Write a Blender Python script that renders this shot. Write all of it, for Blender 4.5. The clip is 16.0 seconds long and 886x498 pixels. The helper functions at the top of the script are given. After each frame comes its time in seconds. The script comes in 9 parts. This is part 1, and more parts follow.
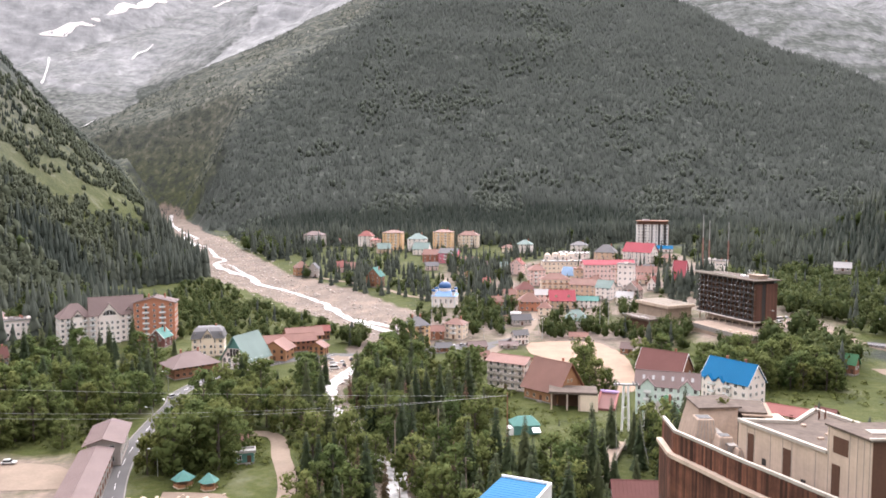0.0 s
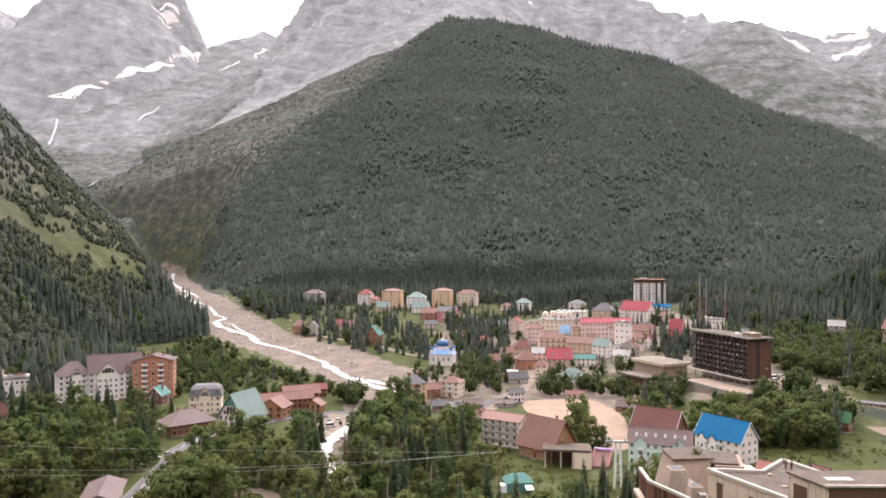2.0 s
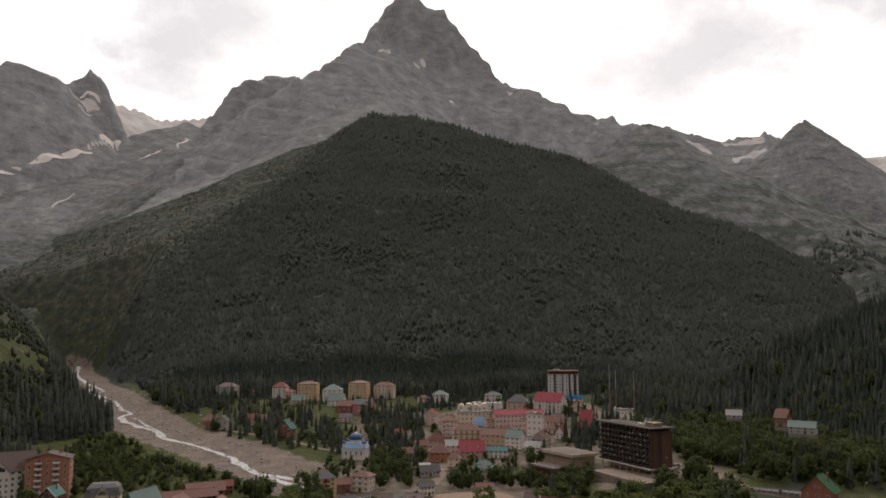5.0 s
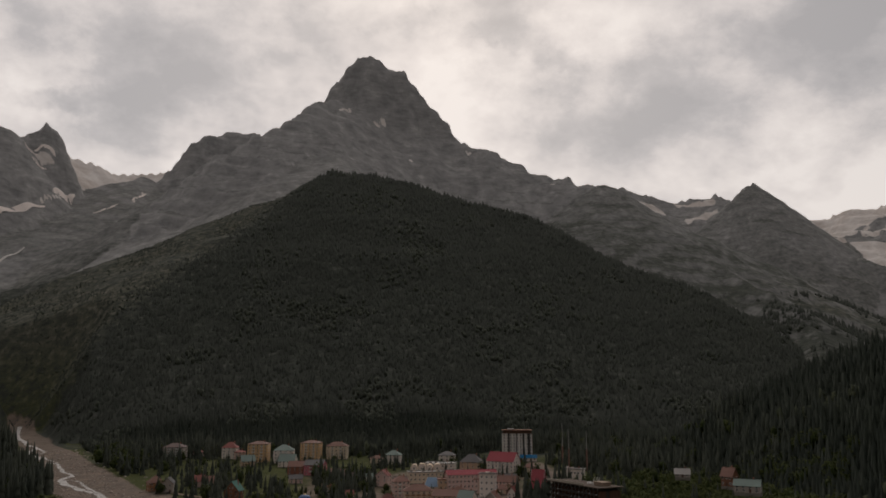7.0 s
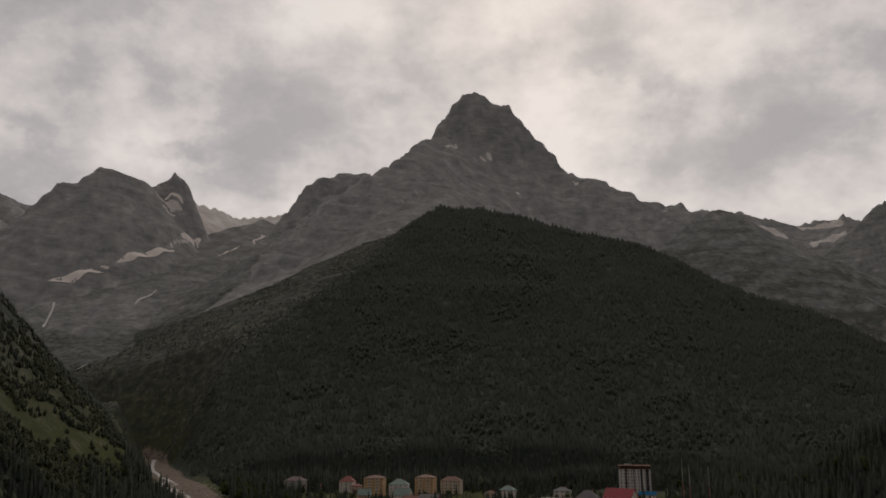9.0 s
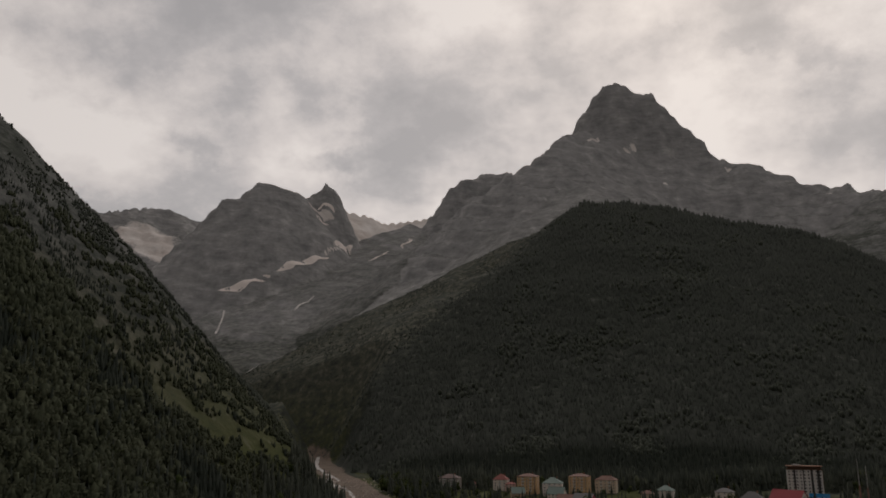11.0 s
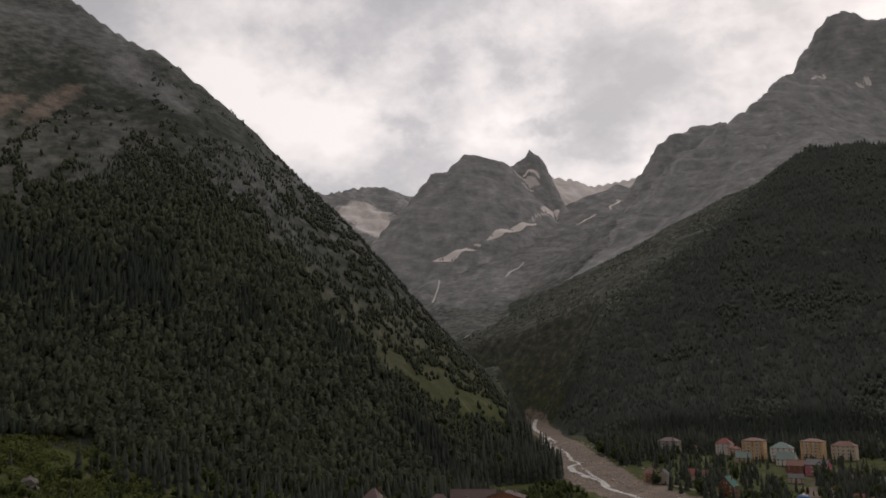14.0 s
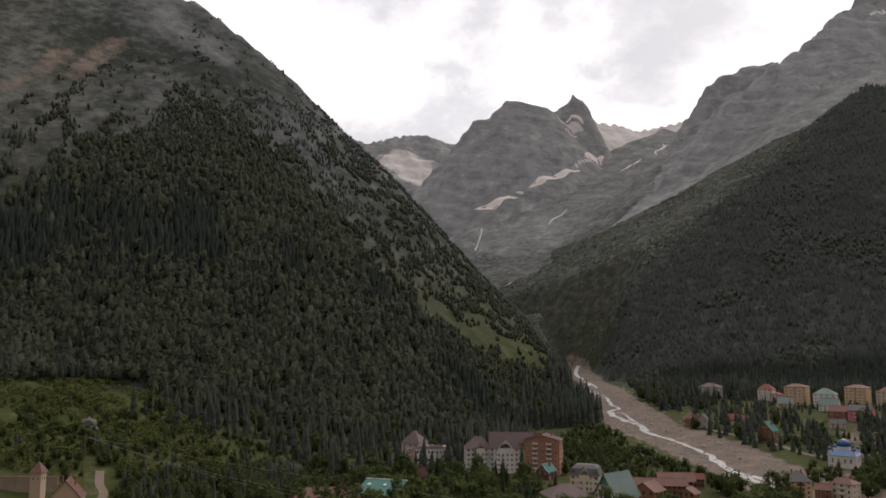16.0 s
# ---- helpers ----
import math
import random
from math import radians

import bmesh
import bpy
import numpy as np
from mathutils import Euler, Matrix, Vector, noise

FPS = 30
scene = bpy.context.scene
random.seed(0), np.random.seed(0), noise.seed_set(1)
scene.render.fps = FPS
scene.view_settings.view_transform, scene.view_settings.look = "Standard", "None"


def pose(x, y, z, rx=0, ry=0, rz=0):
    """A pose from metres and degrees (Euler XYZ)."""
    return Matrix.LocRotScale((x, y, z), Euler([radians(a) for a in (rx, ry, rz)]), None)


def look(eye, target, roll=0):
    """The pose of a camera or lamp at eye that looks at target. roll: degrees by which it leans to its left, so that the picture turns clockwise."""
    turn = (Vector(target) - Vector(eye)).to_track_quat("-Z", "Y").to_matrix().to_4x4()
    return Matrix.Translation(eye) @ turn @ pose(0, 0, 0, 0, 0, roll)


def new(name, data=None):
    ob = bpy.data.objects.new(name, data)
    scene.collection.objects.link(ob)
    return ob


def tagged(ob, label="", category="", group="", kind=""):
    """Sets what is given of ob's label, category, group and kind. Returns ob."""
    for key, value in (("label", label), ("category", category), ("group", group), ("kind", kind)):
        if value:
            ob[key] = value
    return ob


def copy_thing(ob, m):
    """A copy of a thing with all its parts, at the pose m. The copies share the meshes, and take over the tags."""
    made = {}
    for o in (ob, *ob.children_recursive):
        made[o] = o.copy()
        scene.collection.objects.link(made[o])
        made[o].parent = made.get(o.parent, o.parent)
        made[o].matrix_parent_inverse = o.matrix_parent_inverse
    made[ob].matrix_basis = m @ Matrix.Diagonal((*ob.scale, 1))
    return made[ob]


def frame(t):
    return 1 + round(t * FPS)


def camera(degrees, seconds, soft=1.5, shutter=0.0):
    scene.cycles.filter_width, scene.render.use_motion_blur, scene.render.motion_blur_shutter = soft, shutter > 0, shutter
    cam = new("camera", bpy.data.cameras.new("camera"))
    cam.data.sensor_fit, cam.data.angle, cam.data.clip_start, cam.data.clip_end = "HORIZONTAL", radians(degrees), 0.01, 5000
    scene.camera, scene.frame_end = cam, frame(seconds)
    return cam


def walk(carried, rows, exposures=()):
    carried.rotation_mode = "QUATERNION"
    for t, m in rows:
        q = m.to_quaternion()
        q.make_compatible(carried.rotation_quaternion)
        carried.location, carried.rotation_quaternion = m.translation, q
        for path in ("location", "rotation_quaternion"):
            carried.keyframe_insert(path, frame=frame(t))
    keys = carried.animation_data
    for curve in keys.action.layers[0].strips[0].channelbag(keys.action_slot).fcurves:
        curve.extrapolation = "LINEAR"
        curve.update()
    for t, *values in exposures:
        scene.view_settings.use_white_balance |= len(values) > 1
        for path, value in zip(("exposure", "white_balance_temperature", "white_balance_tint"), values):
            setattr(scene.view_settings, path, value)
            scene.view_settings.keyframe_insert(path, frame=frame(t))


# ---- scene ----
cam = camera(59.42, 16.0, soft=1.7)
PATH = [
    (0.0, pose(0.00, 0.00, 85.00, 85.61, 0, 0.35)),
    (0.5, pose(0.63, -1.67, 85.08, 86.45, 0, 0.38)),
    (1.0, pose(1.30, -3.33, 85.11, 87.60, 0, 0.39)),
    (1.5, pose(2.04, -4.98, 85.15, 88.76, 0, 0.42)),
    (2.0, pose(2.86, -6.64, 85.18, 89.93, 0, 0.46)),
    (2.5, pose(3.77, -8.31, 85.24, 91.06, 0, 0.19)),
    (3.0, pose(4.80, -10.00, 85.38, 92.18, 0, -1.00)),
    (3.5, pose(5.85, -11.69, 85.51, 93.34, 0, -2.01)),
    (4.0, pose(6.92, -13.37, 85.62, 94.48, 0, -3.10)),
    (4.2, pose(7.35, -14.04, 85.65, 94.93, 0, -3.49)),
    (6.3, pose(12.26, -20.90, 85.67, 99.41, 0, -7.71)),
    (6.5, pose(12.61, -21.42, 85.66, 99.86, 0, -7.97)),
    (7.0, pose(13.40, -22.62, 85.64, 100.88, 0, -8.19)),
    (7.5, pose(14.09, -23.67, 85.61, 101.84, 0, -7.76)),
    (8.0, pose(14.72, -24.56, 85.59, 102.72, 0, -6.44)),
    (8.5, pose(15.32, -25.34, 85.55, 103.29, 0, -4.41)),
    (9.0, pose(15.97, -26.06, 85.48, 103.31, 0, 0.09)),
    (9.2, pose(16.25, -26.34, 85.44, 103.31, 0, 2.01)),
    (11.3, pose(20.03, -29.37, 84.77, 103.22, 0, 12.45)),
    (11.5, pose(20.45, -29.63, 84.67, 103.21, 0, 13.50)),
    (12.0, pose(21.55, -30.26, 84.40, 103.23, 0, 16.33)),
    (12.5, pose(22.74, -30.86, 84.10, 103.24, 0, 19.07)),
    (13.0, pose(24.01, -31.42, 83.81, 103.17, 0, 21.68)),
    (13.5, pose(25.35, -31.95, 83.54, 102.52, 0, 24.30)),
    (14.0, pose(26.74, -32.43, 83.29, 100.70, 0, 26.81)),
    (14.5, pose(28.16, -32.89, 83.08, 98.76, 0, 28.97)),
    (15.0, pose(29.57, -33.31, 82.92, 97.06, 0, 30.41)),
    (15.5, pose(30.96, -33.73, 82.78, 96.89, 0, 30.41)),
    (16.0, pose(32.30, -34.15, 82.65, 96.87, 0, 30.06)),
]
EXPOSURE = [(0.0, 2.15, 5900, 16), (2.0, 1.85, 6050, 16), (3.0, 1.2, 6200, 14), (4.0, 0.62, 6300, 13), (6.5, -0.7, 6450, 12), (7.5, -0.95, 6500, 12), (9.0, -1.0, 6500, 12), (12.5, -1.0, 6500, 12),
            (13.5, -0.7, 6400, 13), (14.5, -0.32, 6250, 13), (15.2, -0.05, 6200, 13), (16.0, 0.0, 6200, 13)]
walk(cam, PATH, EXPOSURE)

# ---- world and sun: a bright overcast sky with broken cloud, sun veiled behind the summit ----
CLOUDS = [
    (-0.142, 0.899, 0.414, 0.24, 0.085, 0.065), (-0.237, 0.917, 0.322, 0.13, 0.033, 0.05), (-0.034, 0.917, 0.398, 0.05, 0.03, 0.03),
    (0.215, 0.871, 0.442, 0.06, 0.025, 0.06), (0.278, 0.868, 0.411, 0.05, 0.022, 0.06), (0.096, 0.885, 0.456, 0.055, 0.025, 0.05),
    (0.489, 0.802, 0.344, 0.17, 0.10, 0.05), (0.553, 0.728, 0.405, 0.10, 0.05, 0.05),
    (-0.592, 0.689, 0.419, 0.05, 0.045, 0.05), (-0.579, 0.731, 0.363, 0.045, 0.03, 0.05), (-0.48, 0.811, 0.334, 0.035, 0.02, 0.05), (-0.331, 0.883, 0.332, 0.05, 0.015, 0.06),
    (-0.349, 0.866, 0.358, 0.07, 0.10, -0.05), (0.174, 0.927, 0.331, 0.09, 0.10, -0.06), (0.332, 0.83, 0.448, 0.12, 0.045, -0.05),
    (-0.506, 0.801, 0.319, 0.22, 0.10, -0.08), (-0.643, 0.639, 0.422, 0.16, 0.10, -0.06), (-0.43, 0.80, 0.42, 0.10, 0.06, -0.04),
]


def build_world():
    w = bpy.data.worlds.new("overcast_sky")
    scene.world = w
    w.use_nodes = True
    nt = w.node_tree
    nt.nodes.clear()
    N, L = nt.nodes.new, nt.links.new
    out = N("ShaderNodeOutputWorld")
    bg = N("ShaderNodeBackground")
    sky = N("ShaderNodeTexSky")
    sky.sky_type = "NISHITA"
    sky.sun_disc = False
    sky.sun_elevation = radians(38)
    sky.sun_rotation = radians(8)
    sky.air_density, sky.dust_density = 1.2, 2.5
    dim = N("ShaderNodeVectorMath"); dim.operation = "SCALE"; dim.inputs["Scale"].default_value = 0.10
    L(sky.outputs[0], dim.inputs[0])
    # cloud deck: direction projected on a flat layer overhead
    co = N("ShaderNodeTexCoord")
    sep = N("ShaderNodeSeparateXYZ")
    L(co.outputs["Generated"], sep.inputs[0])
    up = N("ShaderNodeMath"); up.operation = "MAXIMUM"; up.inputs[1].default_value = 0.0
    L(sep.outputs["Z"], up.inputs[0])
    add = N("ShaderNodeMath"); add.operation = "ADD"; add.inputs[1].default_value = 0.6
    L(up.outputs[0], add.inputs[0])
    inv = N("ShaderNodeMath"); inv.operation = "DIVIDE"; inv.inputs[0].default_value = 1.0
    L(add.outputs[0], inv.inputs[1])
    flat = N("ShaderNodeVectorMath"); flat.operation = "SCALE"
    L(co.outputs["Generated"], flat.inputs[0]); L(inv.outputs[0], flat.inputs["Scale"])
    place = N("ShaderNodeMapping"); place.inputs["Location"].default_value = (7.3, 2.2, 5.4)
    L(flat.outputs[0], place.inputs[0])
    big = N("ShaderNodeTexNoise"); big.inputs["Scale"].default_value = 3.4; big.inputs["Detail"].default_value = 9; big.inputs["Roughness"].default_value = 0.6
    big.inputs["Distortion"].default_value = 0.0
    L(place.outputs[0], big.inputs["Vector"])
    wide = N("ShaderNodeTexNoise"); wide.inputs["Scale"].default_value = 1.15; wide.inputs["Detail"].default_value = 3; wide.inputs["Roughness"].default_value = 0.5
    L(place.outputs[0], wide.inputs["Vector"])
    both = N("ShaderNodeMix"); both.inputs["Factor"].default_value = 0.68
    L(wide.outputs["Fac"], both.inputs["A"]); L(big.outputs["Fac"], both.inputs["B"])
    ramp = N("ShaderNodeValToRGB")
    e = ramp.color_ramp.elements
    e[0].position, e[0].color = 0.42, (1.38, 1.28, 1.19, 1)
    e[1].position, e[1].color = 0.59, (0.68, 0.65, 0.635, 1)
    for p, c in ((0.455, (1.24, 1.145, 1.07, 1)), (0.50, (1.04, 0.965, 0.915, 1)), (0.54, (0.82, 0.775, 0.75, 1))):
        m = e.new(p); m.color = c
    # cloud banks (positive: grey) and thin bright gaps (negative): direction, width, height, depth
    torn = N("ShaderNodeTexNoise"); torn.inputs["Scale"].default_value = 9.0; torn.inputs["Detail"].default_value = 6; torn.inputs["Roughness"].default_value = 0.6
    L(co.outputs["Generated"], torn.inputs["Vector"])
    bend = N("ShaderNodeVectorMath"); bend.operation = "MULTIPLY_ADD"; bend.inputs[1].default_value, bend.inputs[2].default_value = (0.16, 0.16, 0.12), (-0.08, -0.08, -0.06)
    L(torn.outputs["Color"], bend.inputs[0])
    ragged = N("ShaderNodeVectorMath"); ragged.operation = "ADD"
    L(co.outputs["Generated"], ragged.inputs[0]); L(bend.outputs[0], ragged.inputs[1])
    total = both.outputs["Result"]
    for x, y, z, wide_as, high_as, depth in CLOUDS:
        off = N("ShaderNodeVectorMath"); off.operation = "SUBTRACT"; off.inputs[1].default_value = (x, y, z)
        L(ragged.outputs[0], off.inputs[0])
        size = N("ShaderNodeVectorMath"); size.operation = "MULTIPLY"; size.inputs[1].default_value = (1 / wide_as, 1 / wide_as, 1 / high_as)
        L(off.outputs[0], size.inputs[0])
        far = N("ShaderNodeVectorMath"); far.operation = "LENGTH"
        L(size.outputs[0], far.inputs[0])
        fade = N("ShaderNodeMapRange"); fade.interpolation_type = "SMOOTHSTEP"
        for k, v in (("From Min", 1.35), ("From Max", 0.35), ("To Min", 0.0), ("To Max", depth)):
            fade.inputs[k].default_value = v
        L(far.outputs["Value"], fade.inputs["Value"])
        more = N("ShaderNodeMath"); more.operation = "ADD"
        L(total, more.inputs[0]); L(fade.outputs["Result"], more.inputs[1])
        total = more.outputs[0]
    L(total, ramp.inputs[0])
    mix = N("ShaderNodeMix"); mix.data_type = "RGBA"; mix.inputs["Factor"].default_value = 0.9
    L(dim.outputs[0], mix.inputs["A"]); L(ramp.outputs[0], mix.inputs["B"])
    L(mix.outputs["Result"], bg.inputs["Color"])
    # the cloud is brighter on the side of the veiled sun
    side = N("ShaderNodeMath"); side.operation = "MULTIPLY_ADD"; side.inputs[1].default_value, side.inputs[2].default_value = 0.36, 0.80
    L(sep.outputs["Y"], side.inputs[0]); L(side.outputs[0], bg.inputs["Strength"])
    L(bg.outputs[0], out.inputs[0])


build_world()
sun = new("sun", bpy.data.lights.new("sun", "SUN"))
sun.data.energy, sun.data.angle, sun.data.color = 0.9, radians(35), (1.0, 0.94, 0.86)
sun.matrix_world = look((300, 1700, 1500), (0, 0, 0))

# ---- materials ----
def shader(name):
    m = bpy.data.materials.new(name)
    m.use_nodes = True
    nt = m.node_tree
    b = nt.nodes["Principled BSDF"]
    return m, nt, b


def node(nt, kind, **inputs):
    n = nt.nodes.new(kind)
    for k, v in inputs.items():
        n.inputs[k.replace("_", " ")].default_value = v
    return n


def surface(name, colour, rough=0.8, metal=0.0, grain=0.6, grain_size=2.0, stain=0.25, stain_size=0.12, bump=0.3, per_object=0.0, per_island=0.0, streak=0.0, spec=0.3):
    """A painted or raw surface: fine grain, large stains, rain streaks, a change from piece to piece."""
    m, nt, b = shader(name)
    L = nt.links.new
    co = nt.nodes.new("ShaderNodeNewGeometry")
    n1 = node(nt, "ShaderNodeTexNoise", Scale=grain_size, Detail=6.0, Roughness=0.65)
    n2 = node(nt, "ShaderNodeTexNoise", Scale=stain_size, Detail=4.0, Roughness=0.6)
    L(co.outputs["Position"], n1.inputs["Vector"])
    L(co.outputs["Position"], n2.inputs["Vector"])
    val = node(nt, "ShaderNodeMath"); val.operation = "MULTIPLY_ADD"
    val.inputs[1].default_value, val.inputs[2].default_value = grain, 1.0 - grain / 2
    L(n1.outputs["Fac"], val.inputs[0])
    v2 = node(nt, "ShaderNodeMath"); v2.operation = "MULTIPLY_ADD"
    v2.inputs[1].default_value, v2.inputs[2].default_value = 2 * stain, 1.0 - stain
    L(n2.outputs["Fac"], v2.inputs[0])
    mul = node(nt, "ShaderNodeMath"); mul.operation = "MULTIPLY"
    L(val.outputs[0], mul.inputs[0]); L(v2.outputs[0], mul.inputs[1])
    last = mul
    if streak:
        mp = node(nt, "ShaderNodeMapping"); mp.inputs["Scale"].default_value = (1.6, 1.6, 0.06)
        L(co.outputs["Position"], mp.inputs[0])
        n3 = node(nt, "ShaderNodeTexNoise", Scale=1.0, Detail=5.0, Roughness=0.7)
        L(mp.outputs[0], n3.inputs["Vector"])
        v3 = node(nt, "ShaderNodeMath"); v3.operation = "MULTIPLY_ADD"
        v3.inputs[1].default_value, v3.inputs[2].default_value = 2 * streak, 1.0 - streak
        L(n3.outputs["Fac"], v3.inputs[0])
        mm = node(nt, "ShaderNodeMath"); mm.operation = "MULTIPLY"
        L(last.outputs[0], mm.inputs[0]); L(v3.outputs[0], mm.inputs[1])
        last = mm
    for amount, source, socket in ((per_object, "ShaderNodeObjectInfo", "Random"), (per_island, "ShaderNodeNewGeometry", "Random Per Island")):
        if amount:
            oi = nt.nodes.new(source)
            v4 = node(nt, "ShaderNodeMath"); v4.operation = "MULTIPLY_ADD"
            v4.inputs[1].default_value, v4.inputs[2].default_value = 2 * amount, 1.0 - amount
            L(oi.outputs[socket], v4.inputs[0])
            mm = node(nt, "ShaderNodeMath"); mm.operation = "MULTIPLY"
            L(last.outputs[0], mm.inputs[0]); L(v4.outputs[0], mm.inputs[1])
            last = mm
    sc = node(nt, "ShaderNodeVectorMath"); sc.operation = "SCALE"
    sc.inputs[0].default_value = colour[:3]
    L(last.outputs[0], sc.inputs["Scale"])
    L(sc.outputs[0], b.inputs["Base Color"])
    b.inputs["Roughness"].default_value = rough
    b.inputs["Metallic"].default_value = metal
    b.inputs["Specular IOR Level"].default_value = spec
    if bump:
        bp = node(nt, "ShaderNodeBump", Strength=bump, Distance=0.05)
        L(n1.outputs["Fac"], bp.inputs["Height"])
        L(bp.outputs[0], b.inputs["Normal"])
    return m


def foliage(name, dark, light, size=0.35, vary=0.7, through_light=0.0, tuft=0.0):
    """Leaves and needles: two greens, changing from clump to clump and from tree to tree."""
    m, nt, b = shader(name)
    L = nt.links.new
    geo = nt.nodes.new("ShaderNodeNewGeometry")
    oi = nt.nodes.new("ShaderNodeObjectInfo")
    n1 = node(nt, "ShaderNodeTexNoise", Scale=size, Detail=4.0)
    L(geo.outputs["Position"], n1.inputs["Vector"])
    a = node(nt, "ShaderNodeMath"); a.operation = "ADD"
    L(n1.outputs["Fac"], a.inputs[0])
    r = node(nt, "ShaderNodeMath"); r.operation = "MULTIPLY_ADD"; r.inputs[1].default_value, r.inputs[2].default_value = vary, -vary / 2
    L(geo.outputs["Random Per Island"], r.inputs[0])
    L(r.outputs[0], a.inputs[1])
    mix = nt.nodes.new("ShaderNodeMix"); mix.data_type = "RGBA"; mix.clamp_factor = True
    mix.inputs["A"].default_value, mix.inputs["B"].default_value = (*dark, 1), (*light, 1)
    L(a.outputs[0], mix.inputs["Factor"])
    hs = nt.nodes.new("ShaderNodeHueSaturation")
    L(mix.outputs["Result"], hs.inputs["Color"])
    hv = node(nt, "ShaderNodeMath"); hv.operation = "MULTIPLY_ADD"; hv.inputs[1].default_value, hv.inputs[2].default_value = -0.05, 0.515
    L(oi.outputs["Random"], hv.inputs[0]); L(hv.outputs[0], hs.inputs["Hue"])
    vv = node(nt, "ShaderNodeMath"); vv.operation = "MULTIPLY_ADD"; vv.inputs[1].default_value, vv.inputs[2].default_value = 0.5, 0.75
    L(oi.outputs["Random"], vv.inputs[0]); L(vv.outputs[0], hs.inputs["Value"])
    L(hs.outputs[0], b.inputs["Base Color"])
    b.inputs["Roughness"].default_value = 0.75
    b.inputs["Specular IOR Level"].default_value = 0.06
    if tuft:
        n2 = node(nt, "ShaderNodeTexNoise", Scale=1.0 / tuft, Detail=3.0, Roughness=0.7)
        L(geo.outputs["Position"], n2.inputs["Vector"])
        bp = node(nt, "ShaderNodeBump", Strength=0.6, Distance=tuft * 0.8)
        L(n2.outputs["Fac"], bp.inputs["Height"]); L(bp.outputs[0], b.inputs["Normal"])
        more = node(nt, "ShaderNodeMath"); more.operation = "MULTIPLY_ADD"; more.inputs[1].default_value, more.inputs[2].default_value = 0.8, -0.4
        L(n2.outputs["Fac"], more.inputs[0])
        tot = node(nt, "ShaderNodeMath"); tot.operation = "ADD"
        L(a.outputs[0], tot.inputs[0]); L(more.outputs[0], tot.inputs[1]); L(tot.outputs[0], mix.inputs["Factor"])
    if through_light:
        out = nt.nodes["Material Output"]
        tr = nt.nodes.new("ShaderNodeBsdfTranslucent")
        L(hs.outputs[0], tr.inputs["Color"])
        both = nt.nodes.new("ShaderNodeMixShader"); both.inputs["Fac"].default_value = through_light
        L(b.outputs[0], both.inputs[1]); L(tr.outputs[0], both.inputs[2]); L(both.outputs[0], out.inputs["Surface"])
    return m


